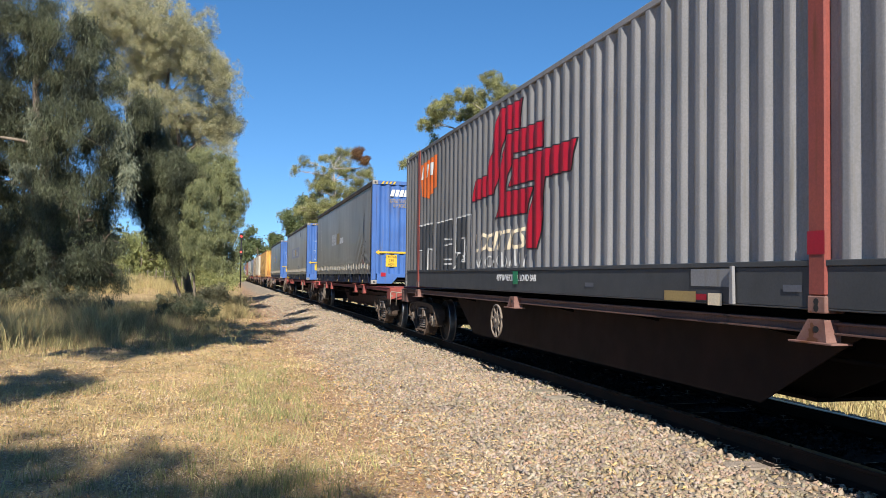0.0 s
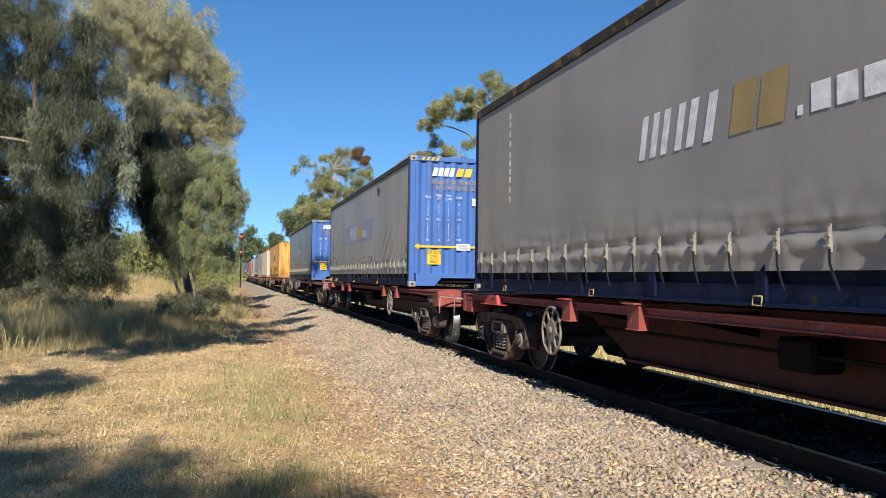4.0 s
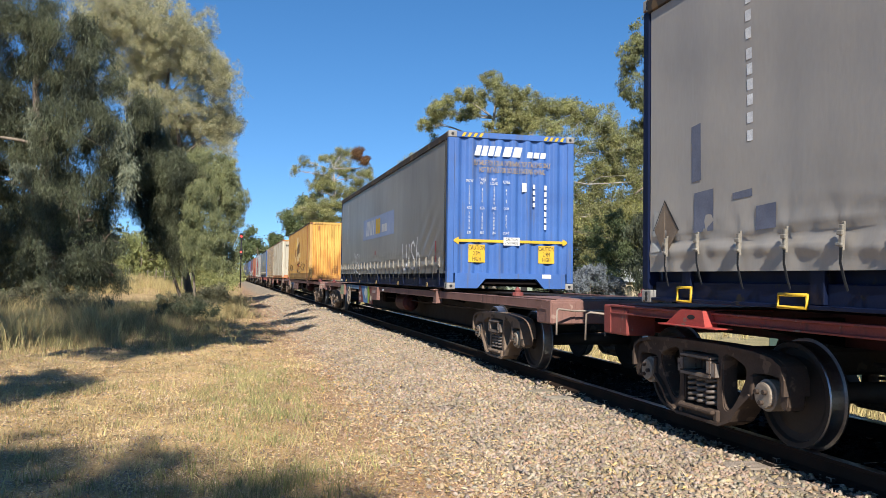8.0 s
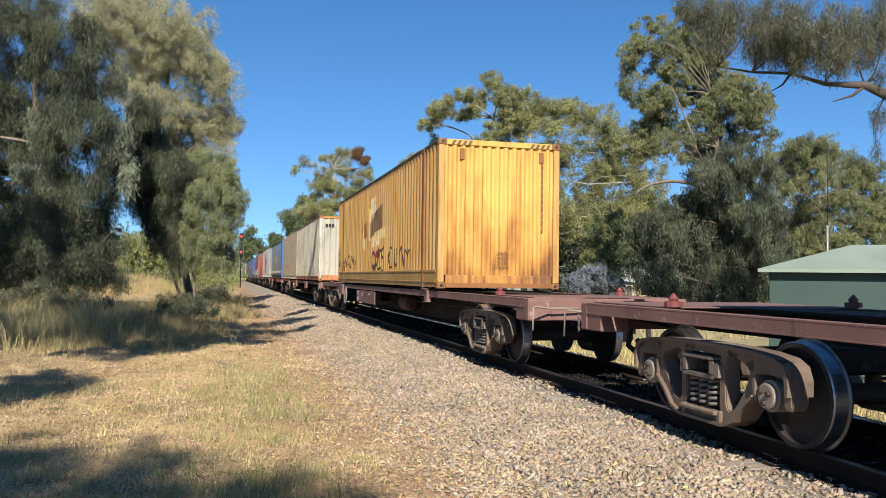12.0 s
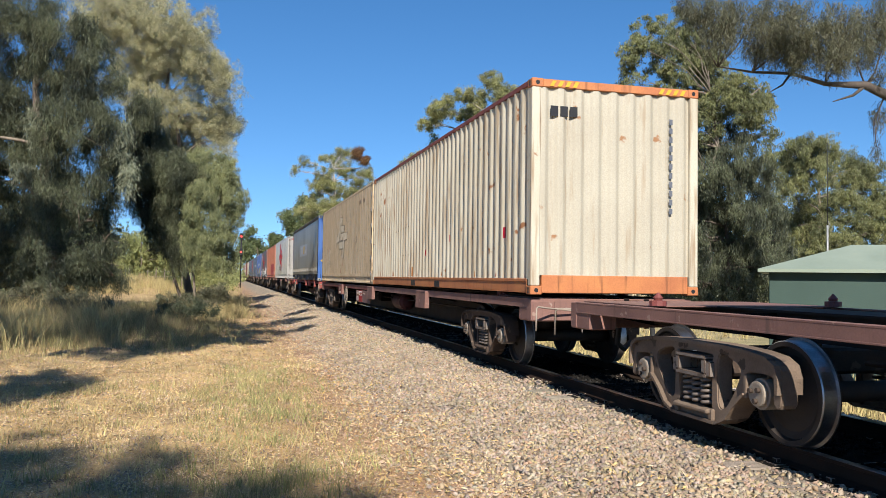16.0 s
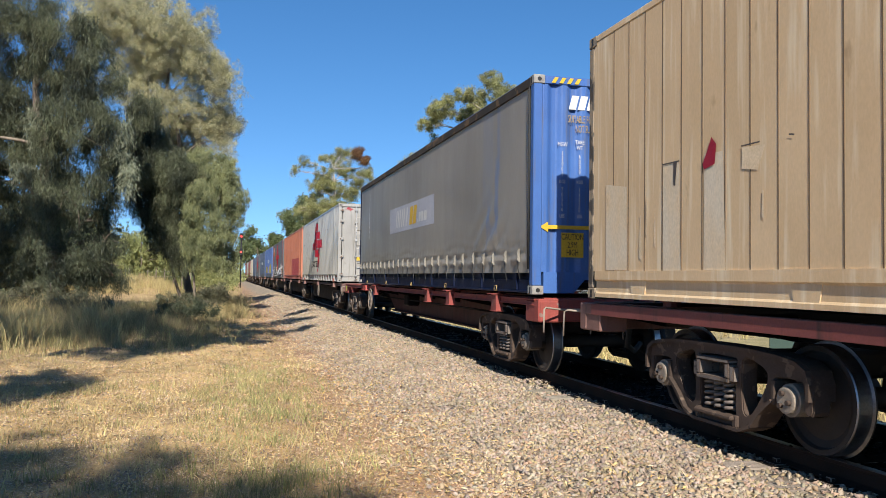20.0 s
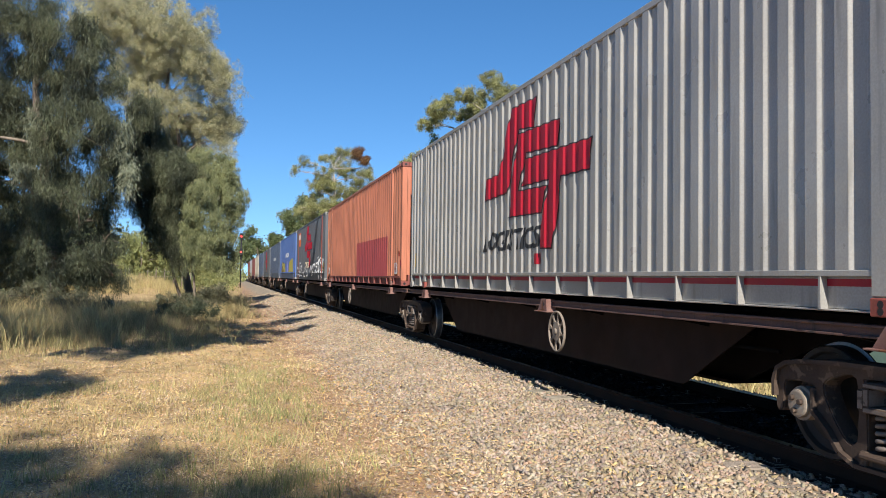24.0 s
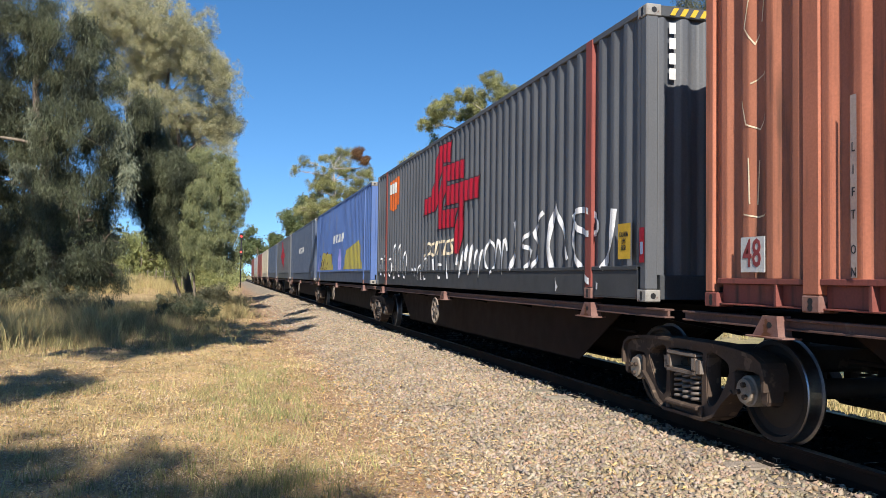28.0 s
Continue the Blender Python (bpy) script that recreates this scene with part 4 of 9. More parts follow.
# ------------------------------------------------------------------ trees


def leaf_cloud(blobs, count, length, width, hang, seed, clump=14, string=0.0):
    """Leaves in small sprigs inside the blobs (x, y, z, rx, rz). hang: how far leaves turn down; string: sprigs hang in strings of this length."""
    rng = np.random.default_rng(seed)
    B = np.asarray(blobs, float)
    # every blob is made of small tufts that leave gaps between them
    tufts = max(10, min(42, count // (clump * 9 * len(B)) + 10))
    tb = np.repeat(np.arange(len(B)), tufts)
    td = rng.normal(size=(len(tb), 3))
    td /= np.linalg.norm(td, axis=1)[:, None]
    td[:, 2] = td[:, 2] * 0.9 + 0.1
    tr = (0.35 + 0.70 * rng.random(len(tb)) ** 0.6)[:, None]
    ext = np.stack([B[tb, 3], B[tb, 3], B[tb, 4]], -1)
    tc = B[tb, :3] + td * tr * ext
    ts = (0.13 + 0.18 * rng.random(len(tb)))[:, None] * ext
    n = count // clump
    vt = (ts[:, 0] ** 1.6 * ts[:, 2] ** 0.8)
    which = rng.choice(len(tb), n, p=vt / vt.sum())
    d = rng.normal(size=(n, 3))
    d /= np.linalg.norm(d, axis=1)[:, None]
    c = tc[which] + d * (rng.random(n) ** 0.45 * (1 + 0.25 * rng.normal(size=n)))[:, None] * ts[which]
    k = np.repeat(np.arange(n), clump)
    p = c[k]
    if string:
        tt = rng.random(len(k))
        sl = (string * (0.4 + 0.9 * rng.random(n)))[k]
        p = p + np.stack([rng.normal(size=len(k)) * length * 0.5, rng.normal(size=len(k)) * length * 0.5, -tt * sl], -1)
    else:
        p = p + rng.normal(size=(len(k), 3)) * length * 0.8
    ax = rng.normal(size=(len(k), 3))
    ax /= np.linalg.norm(ax, axis=1)[:, None]
    ax[:, 2] -= hang
    ax /= np.linalg.norm(ax, axis=1)[:, None]
    sd = np.cross(ax, rng.normal(size=(len(k), 3)))
    sd /= np.linalg.norm(sd, axis=1)[:, None]
    ln = (length * (0.6 + 0.8 * rng.random(len(k))))[:, None]
    wd = (width * (0.7 + 0.6 * rng.random(len(k))))[:, None]
    V = np.stack([p + sd * wd * 1.25, p - sd * wd * 1.25, p + ax * ln], 1)
    F = np.arange(len(k) * 3).reshape(-1, 3)
    return V.reshape(-1, 3), F


def limb_path(a, b, rng, bow=0.12, steps=6):
    a, b = Vector(a), Vector(b)
    d = b - a
    side = Vector((rng.uniform(-1, 1), rng.uniform(-1, 1), rng.uniform(0.1, 0.7))) * d.length * bow
    pts = []
    for i in range(steps + 1):
        t = i / steps
        w = Vector((rng.uniform(-1, 1), rng.uniform(-1, 1), rng.uniform(-1, 1))) * d.length * 0.025 * (0 < i < steps)
        pts.append(a + d * t + side * math.sin(math.pi * t) + w)
    return pts


def tree(label, base, top, radius, blobs, leaf, bark, count, length=0.14, width=0.022, hang=1.0, seed=1, string=0.0, group="", clump=14, fork=0.35, twigs=3, swell=1.0, knit=0.0, dead=(), bare=(), sprays=()):
    """A gum tree: a tapered trunk from base to top, a limb to every blob of the crown, and the leaves. swell: fuller blobs; knit: blobs between neighbours."""
    rng = random.Random(seed)
    blobs = [(x, y, z, r * swell, h * swell) for x, y, z, r, h in blobs]
    limbs = list(blobs)
    if knit:
        for i, a in enumerate(limbs):
            near = sorted((b for b in limbs if b is not a), key=lambda b: (Vector(b[:3]) - Vector(a[:3])).length)[:2]
            for b in near:
                f = rng.uniform(0.35, 0.65)
                blobs.append(tuple(p + (q - p) * f + rng.uniform(-0.35, 0.35) * a[3] for p, q in zip(a[:3], b[:3])) + (a[3] * knit * rng.uniform(0.7, 1.1), a[4] * knit * rng.uniform(0.7, 1.2)))
    t = new("tree")
    t.location = base
    tagged(t, label, "tree", group)
    org = Vector(base)
    bm = bmesh.new()
    trunk = limb_path((0, 0, -0.1), Vector(top) - org, rng, 0.06, 8)
    tube(bm, trunk, [radius * (1.25 if i == 0 else 1 - 0.72 * i / 8) for i in range(9)], 10)
    part("trunk", bm, bark, t)
    for b in limbs:
        c = Vector(b[:3]) - org
        at = min(range(2, 9), key=lambda i: (trunk[i] - c).length + (2.0 if trunk[i].z > c.z else 0.0) - fork * i)
        bm = bmesh.new()
        r0 = radius * (1 - 0.72 * at / 8) * 0.55
        path = limb_path(trunk[at], c, rng)
        tube(bm, path, [r0 * (1 - 0.75 * i / 6) for i in range(7)], 7)
        for j in range(twigs):
            d = Vector((rng.gauss(0, 1), rng.gauss(0, 1), rng.gauss(0.3, 0.8))).normalized()
            tip = c + Vector((d.x * b[3], d.y * b[3], d.z * b[4])) * 0.8
            tube(bm, limb_path(path[rng.randint(3, 6)], tip, rng, 0.15, 4), [r0 * 0.35, r0 * 0.28, r0 * 0.2, r0 * 0.14, r0 * 0.06], 5)
        part("limb", bm, bark, t)
    V, F = leaf_cloud(blobs, count, length, width, hang, seed, clump, string)
    arrays("crown", V - np.array(base)[None], F, leaf, t)
    for pts, r in bare:
        bm = bmesh.new()
        path = [Vector(p) for p in curve(pts, 4)]
        tube(bm, [p - org for p in path], [r * (1 - 0.7 * i / (len(path) - 1)) for i in range(len(path))], 8)
        part("bare_limb", bm, bark, t)
    # paler leaves paint sunlight onto the edge of a dark crown
    if sprays:
        V, F = leaf_cloud(sprays, 620 * len(sprays), length * 1.1, width * 1.5, hang, seed + 2, 10, string)
        arrays("leaf_spray", V - np.array(base)[None], F, LEAF_SUNLIT, t)
    for b in dead:
        V, F = leaf_cloud([b], 3200, length, width, hang, seed + 1, clump, string)
        arrays("dead_foliage", V - np.array(base)[None], F, LEAF_RUST, t)
    return t


def build_overhang(limb, blobs, base):
    """A big gum outside the view on the far side, whose low limb reaches across the sky."""
    t = new("tree")
    t.location = base
    tagged(t, "large gum tree with a long bare low limb and hanging leaves", "tree")
    org = Vector(base)
    rng = random.Random(40)
    bm = bmesh.new()
    p0 = Vector(limb[0]) - org
    tube(bm, [(0, 0, -0.1), (0.1, 0, p0.z * 0.5), p0, p0 + Vector((0.3, 0.2, 5))], [0.6, 0.5, 0.42, 0.25], 12)
    part("trunk", bm, BARK, t)
    pts = [Vector(p) - org for p in limb]
    bm = bmesh.new()
    tube(bm, pts, [0.24, 0.20, 0.17, 0.09, 0.07, 0.05, 0.025], 9)
    tube(bm, [pts[2], pts[2] + Vector((-0.6, 0, -0.45)), pts[2] + Vector((-1.5, 0.1, -0.75))], [0.09, 0.06, 0.02], 6)
    tube(bm, [pts[4], pts[4] + Vector((-0.4, 0, -0.5)), pts[4] + Vector((-0.9, 0.1, -0.8))], [0.06, 0.04, 0.015], 6)
    part("limb", bm, BARK_DK, t)
    for b in blobs:
        c = Vector(b[:3]) - org
        a = min(pts + [p0 + Vector((0.2, 0.1, 3))], key=lambda p: (p - c).length)
        bm = bmesh.new()
        path = limb_path(a, c, rng, 0.2)
        tube(bm, path, [0.04, 0.036, 0.03, 0.026, 0.02, 0.016, 0.01], 6)
        for j in range(5):
            d = Vector((rng.gauss(0, 1), rng.gauss(0, 1), rng.gauss(0, 0.8))).normalized()
            tube(bm, limb_path(path[rng.randint(2, 6)], c + Vector((d.x * b[3], d.y * b[3], d.z * b[4])) * 0.9, rng, 0.2, 4), [0.018, 0.015, 0.012, 0.009, 0.005], 5)
        part("limb", bm, BARK_DK, t)
    V, F = leaf_cloud([(x, y, z + 0.15, r * 1.25, h * 1.2) for x, y, z, r, h in blobs], 76000, 0.15, 0.010, 1.1, 41, 10, 0.75)
    arrays("crown", V - np.array(base)[None], F, LEAF_BRONZE, t)


def build_far_woods():
    """The bush that closes the view beyond the nearer trees."""
    rng = random.Random(50)
    for label, x0, x1, y0, y1, zmin, zmax, n, cnt, lf in (("dense bush closing the view behind the verge", -75, -18, 95, 130, 1, 9, 46, 34000, LEAF_MID),
                                                      ("olive bush and trees beyond the far side of the line", 34, 120, 75, 110, 0, 10, 60, 70000, LEAF_MID),
                                                      ("sunlit green bushes at the bend of the line", -15, -1.5, 78, 125, 0, 4, 26, 26000, LEAF_FRESH),
                                                      ("dark bush behind the gum trees beyond the line", 30, 62, 74, 88, 0.5, 8, 34, 60000, LEAF_DARK),
                                                      ("low green scrub along the far verge", -5, 0.4, 125, 240, -0.5, 2.2, 26, 9000, LEAF_FRESH),
                                                      ("low scrub beyond the railway", 14, 50, 62, 84, -0.5, 3, 40, 22000, LEAF_DARK),
                                                      ("shaded scrub among the trees of the verge", -44, -10.5, 56, 84, -0.6, 2.6, 54, 30000, LEAF_DARK)):
        blobs = []
        for i in range(n):
            x = rng.uniform(x0, x1)
            blobs.append((x, rng.uniform(y0, y1), rng.uniform(zmin, zmax), rng.uniform(2.0, 4.2), rng.uniform(1.6, 3.4)))
        near = y0 < 80
        V, F = leaf_cloud(blobs, cnt * 2 if near else cnt, 0.30 if near else 0.5, 0.055 if near else 0.12, 0.5, rng.randint(0, 999), 12)
        V[:, 2] = np.maximum(V[:, 2], -0.85)
        tagged(arrays("far_woods", V, F, lf), label, "woods", kind="stuff")


def build_trees():
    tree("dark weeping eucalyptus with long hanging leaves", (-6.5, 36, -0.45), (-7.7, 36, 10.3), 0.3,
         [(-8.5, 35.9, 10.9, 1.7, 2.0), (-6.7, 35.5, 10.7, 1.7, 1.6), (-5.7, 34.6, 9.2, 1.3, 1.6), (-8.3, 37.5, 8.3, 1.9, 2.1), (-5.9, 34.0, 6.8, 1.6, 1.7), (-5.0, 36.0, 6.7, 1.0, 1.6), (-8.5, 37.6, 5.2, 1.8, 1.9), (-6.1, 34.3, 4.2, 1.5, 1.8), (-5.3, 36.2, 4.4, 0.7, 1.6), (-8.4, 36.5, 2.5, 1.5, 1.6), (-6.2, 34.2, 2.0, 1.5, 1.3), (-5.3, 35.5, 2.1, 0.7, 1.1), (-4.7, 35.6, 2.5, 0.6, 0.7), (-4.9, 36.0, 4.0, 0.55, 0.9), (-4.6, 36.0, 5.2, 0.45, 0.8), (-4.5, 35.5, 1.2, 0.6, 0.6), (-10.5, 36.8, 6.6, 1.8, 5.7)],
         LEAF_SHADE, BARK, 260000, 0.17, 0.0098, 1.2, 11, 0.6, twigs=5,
         sprays=[(-4.25, 34.2, 7.1, 0.4, 0.7), (-4.0, 34.2, 5.6, 0.35, 0.7), (-4.5, 34.0, 6.4, 0.35, 0.6), (-4.0, 34.3, 4.7, 0.3, 0.5), (-7.3, 34.6, 7.0, 0.5, 0.9), (-7.9, 35.2, 5.4, 0.4, 0.8)])
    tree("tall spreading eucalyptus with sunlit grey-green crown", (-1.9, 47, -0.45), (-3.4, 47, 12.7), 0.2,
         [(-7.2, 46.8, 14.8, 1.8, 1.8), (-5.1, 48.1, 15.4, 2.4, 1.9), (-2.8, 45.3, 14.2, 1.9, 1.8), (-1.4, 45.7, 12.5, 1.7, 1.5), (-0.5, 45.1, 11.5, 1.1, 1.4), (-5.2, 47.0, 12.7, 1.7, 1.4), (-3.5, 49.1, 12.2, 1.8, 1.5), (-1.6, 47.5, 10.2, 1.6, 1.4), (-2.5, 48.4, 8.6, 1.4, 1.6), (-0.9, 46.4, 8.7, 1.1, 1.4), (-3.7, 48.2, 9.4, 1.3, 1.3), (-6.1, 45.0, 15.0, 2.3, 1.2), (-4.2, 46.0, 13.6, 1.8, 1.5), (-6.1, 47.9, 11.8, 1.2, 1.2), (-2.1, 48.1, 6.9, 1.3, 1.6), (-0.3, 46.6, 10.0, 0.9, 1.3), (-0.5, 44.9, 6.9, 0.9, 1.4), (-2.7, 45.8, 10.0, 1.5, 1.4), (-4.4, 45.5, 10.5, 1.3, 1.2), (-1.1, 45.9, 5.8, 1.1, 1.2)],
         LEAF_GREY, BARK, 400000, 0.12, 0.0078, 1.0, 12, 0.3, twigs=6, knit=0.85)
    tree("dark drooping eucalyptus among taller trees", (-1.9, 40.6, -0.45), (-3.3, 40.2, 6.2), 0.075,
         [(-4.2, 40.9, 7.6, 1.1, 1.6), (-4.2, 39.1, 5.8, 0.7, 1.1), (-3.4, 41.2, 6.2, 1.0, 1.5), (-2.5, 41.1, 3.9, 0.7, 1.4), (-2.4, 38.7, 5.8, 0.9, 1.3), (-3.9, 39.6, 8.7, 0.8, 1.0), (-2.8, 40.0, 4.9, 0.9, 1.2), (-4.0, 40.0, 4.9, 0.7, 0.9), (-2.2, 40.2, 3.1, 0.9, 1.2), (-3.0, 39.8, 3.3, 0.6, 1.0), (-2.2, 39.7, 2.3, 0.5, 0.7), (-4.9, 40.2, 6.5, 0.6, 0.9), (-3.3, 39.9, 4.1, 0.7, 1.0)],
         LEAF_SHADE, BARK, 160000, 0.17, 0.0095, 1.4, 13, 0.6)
    tree("slender young eucalyptus beside the track", (-1.5, 39, -0.45), (-1.1, 39, 5.4), 0.07,
         [(-1.4, 37.9, 4.7, 0.6, 1.1), (-0.6, 38.8, 5.0, 0.8, 1.0), (-0.2, 40.0, 4.0, 0.6, 1.2), (-0.8, 38.1, 3.2, 0.8, 1.1), (-0.1, 39.2, 2.7, 0.5, 0.9), (-1.4, 38.1, 2.5, 0.6, 1.0), (-0.4, 39.2, 6.2, 0.7, 0.9), (-1.5, 39.9, 6.3, 0.7, 1.1), (-0.5, 38.3, 2.0, 0.6, 0.6), (-1.6, 37.8, 3.5, 0.5, 1.0), (0.45, 38.9, 4.9, 0.4, 0.6), (0.3, 39.1, 4.1, 0.4, 0.6), (0.1, 39.1, 2.1, 0.35, 0.6), (-0.3, 39.0, 5.7, 0.7, 0.8)],
         LEAF_SAGE, BARK, 100000, 0.12, 0.009, 1.4, 14, 0.35)
    tree("large eucalyptus with twisted pale limbs", (27.9, 44.9, -0.9), (29.2, 44.9, 13.0), 0.26,
         [(24.2, 43.9, 16.3, 1.1, 1.0), (27.6, 46.2, 17.7, 1.2, 1.1), (23.1, 43.6, 15.2, 0.8, 0.6), (23.0, 43.9, 13.2, 1.0, 1.0), (26.4, 46.0, 15.0, 1.2, 1.1), (30.1, 48.1, 16.5, 1.3, 1.1), (27.4, 45.6, 13.3, 1.2, 1.1), (25.6, 45.5, 12.2, 1.2, 1.1), (30.3, 46.7, 15.2, 1.2, 1.1), (30.3, 44.0, 13.4, 1.2, 1.0), (33.5, 46.4, 13.6, 1.2, 0.8), (32.4, 44.4, 12.2, 1.0, 0.7), (26.7, 46.5, 11.1, 1.2, 1.1), (31.0, 48.3, 12.9, 1.3, 1.1), (30.7, 43.8, 11.8, 1.2, 1.0), (34.1, 46.3, 10.9, 0.9, 0.6), (25.7, 46.5, 10.2, 1.2, 1.1), (26.1, 44.2, 9.3, 1.2, 1.0), (28.3, 44.8, 10.7, 1.2, 1.1), (31.1, 48.5, 14.7, 1.3, 1.1), (29.7, 48.5, 17.6, 1.3, 1.1), (29.3, 44.1, 12.4, 1.2, 1.0)],
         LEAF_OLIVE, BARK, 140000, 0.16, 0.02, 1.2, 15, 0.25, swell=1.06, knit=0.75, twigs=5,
         bare=[([(28.2, 44.6, 7.2), (26.0, 43.8, 7.3), (24.2, 43.6, 7.0), (23.2, 43.6, 6.4)], 0.13), ([(29.1, 44.6, 10.9), (30.5, 44.0, 12.2), (32.4, 44.2, 13.7)], 0.08), ([(28.4, 44.6, 7.8), (27.2, 43.9, 10.2), (26.0, 44.3, 13.2)], 0.10), ([(28.5, 44.6, 8.2), (27.4, 43.8, 9.4), (26.3, 43.8, 9.8)], 0.07)])
    tree("dense dark eucalyptus behind the shed", (29.8, 44, -0.9), (29.8, 44, 6.5), 0.3,
         [(30.3, 44.8, 10.6, 1.4, 1.3), (29.7, 45.8, 9.5, 1.4, 1.3), (29.6, 42.9, 8.9, 1.4, 1.2), (32.2, 44.4, 8.1, 1.4, 1.3), (27.1, 42.2, 7.6, 1.3, 1.2), (29.4, 43.5, 6.7, 1.4, 1.2), (27.7, 44.7, 6.1, 1.4, 1.3), (26.2, 44.4, 5.1, 1.4, 1.2), (29.2, 45.1, 4.8, 1.4, 1.3), (29.9, 42.3, 5.1, 1.4, 1.2), (32.2, 43.4, 5.9, 1.4, 1.3), (26.1, 45.5, 3.4, 1.4, 1.3), (27.5, 44.3, 2.4, 1.4, 1.2), (29.7, 43.8, 2.5, 1.4, 1.2), (31.6, 43.6, 3.0, 1.4, 1.3), (34.4, 45.9, 4.0, 1.5, 1.3), (24.7, 44.3, 4.6, 1.4, 1.2), (23.7, 42.1, 1.5, 1.3, 1.2), (29.5, 45.2, 6.2, 1.4, 1.3), (30.4, 43.3, 3.8, 1.4, 1.2), (26.4, 43.7, 3.8, 1.4, 1.2), (32.1, 42.9, 2.1, 1.4, 1.2), (28.1, 43.8, 1.1, 1.4, 1.2), (30.3, 43.3, 0.9, 1.4, 1.2)],
         LEAF_SHADE, BARK_DK, 179200, 0.18, 0.018, 2.0, 16, 0.7)
    tree("broad olive-green eucalyptus behind the antenna mast", (47.4, 56, -0.9), (46.4, 56, 9.1), 0.3,
         [(43.7, 54.4, 11.5, 1.7, 1.4), (43.7, 56.5, 11.5, 1.7, 1.5), (45.4, 54.4, 11.9, 1.7, 1.4), (43.1, 57.1, 10.7, 1.7, 1.5), (43.8, 54.1, 9.8, 1.7, 1.4), (49.9, 57.1, 10.7, 1.8, 1.5), (51.8, 57.2, 10.5, 1.8, 1.5), (48.2, 56.0, 8.7, 1.8, 1.5), (52.5, 56.8, 8.9, 1.8, 1.5), (42.8, 55.0, 8.1, 1.7, 1.4), (46.8, 57.0, 7.5, 1.8, 1.5), (49.3, 55.7, 6.9, 1.8, 1.5), (51.4, 54.9, 6.6, 1.7, 1.5), (45.4, 57.9, 6.0, 1.8, 1.5), (47.1, 55.6, 5.3, 1.7, 1.5), (50.5, 55.5, 5.1, 1.8, 1.5), (55.0, 57.4, 8.1, 1.8, 1.5), (54.2, 55.5, 5.5, 1.8, 1.5), (45.9, 56.7, 4.2, 1.8, 1.5), (47.7, 54.7, 3.8, 1.7, 1.4)],
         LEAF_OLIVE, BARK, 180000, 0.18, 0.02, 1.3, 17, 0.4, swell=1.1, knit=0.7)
    tree("tall gum tree with open rounded clumps", (20.9, 62, -0.9), (20.7, 62, 16.0), 0.32,
         [(20.4, 63.4, 17.7, 0.9, 0.7), (20.4, 61.0, 16.7, 0.5, 0.5), (17.5, 60.2, 15.5, 0.9, 0.6), (19.6, 63.9, 15.7, 0.8, 0.6), (15.2, 60.7, 14.3, 1.0, 0.6), (15.4, 63.8, 13.7, 0.9, 0.6), (17.0, 63.9, 14.6, 0.6, 0.6), (18.5, 62.4, 14.5, 0.9, 0.6), (20.6, 60.0, 15.3, 1.0, 0.7), (22.3, 60.2, 15.9, 0.9, 0.6), (20.6, 60.8, 13.1, 1.2, 0.8), (22.8, 61.6, 13.7, 1.1, 1.0), (14.1, 62.4, 10.5, 0.9, 0.4), (16.0, 63.9, 11.2, 1.0, 0.4), (16.7, 61.4, 11.2, 0.8, 0.4), (12.8, 60.6, 9.9, 0.5, 0.3), (21.8, 62.2, 11.5, 1.0, 0.8), (22.5, 60.5, 10.1, 1.0, 1.0), (18.8, 60.3, 12.0, 0.7, 0.5), (20.5, 62.2, 8.9, 1.0, 0.8), (19.7, 62.8, 8.3, 0.8, 1.0), (21.3, 60.3, 14.1, 0.8, 0.6)],
         LEAF_GUM, BARK_WHITE, 105000, 0.14, 0.021, 0.5, 18, 0.0, swell=1.04, knit=0.68, twigs=7)
    tree("broad gum tree with pale branching limbs", (25.3, 72, -0.9), (26.9, 72, 11.6), 0.42,
         [(27.0, 71.8, 17.8, 1.6, 1.1), (29.6, 73.0, 17.1, 2.3, 1.6), (32.6, 73.3, 17.6, 2.1, 1.5), (34.2, 71.4, 16.5, 1.7, 1.7), (27.0, 73.9, 15.7, 2.0, 1.5), (30.2, 70.3, 14.2, 2.6, 1.9), (35.0, 73.1, 13.2, 2.2, 2.3), (27.7, 73.4, 12.4, 1.8, 1.8), (34.2, 73.9, 9.4, 2.5, 2.5), (35.6, 72.0, 15.3, 1.4, 1.6), (28.9, 70.0, 10.9, 2.1, 2.1), (30.0, 69.7, 6.8, 2.6, 2.3), (27.6, 72.1, 7.9, 2.1, 2.4), (34.9, 70.4, 7.5, 2.1, 2.7), (28.9, 72.6, 4.2, 2.4, 2.2), (32.9, 69.9, 4.2, 2.6, 2.1), (38.2, 73.4, 12.3, 2.2, 2.8), (38.5, 70.6, 14.5, 1.7, 2.0), (38.6, 69.6, 10.2, 2.1, 2.7), (37.3, 70.4, 7.0, 2.2, 2.7), (41.1, 71.8, 5.6, 2.2, 2.8)],
         LEAF_GUM, BARK_WHITE, 190000, 0.18, 0.034, 0.8, 19, 0.0, swell=1.0, knit=0.8)
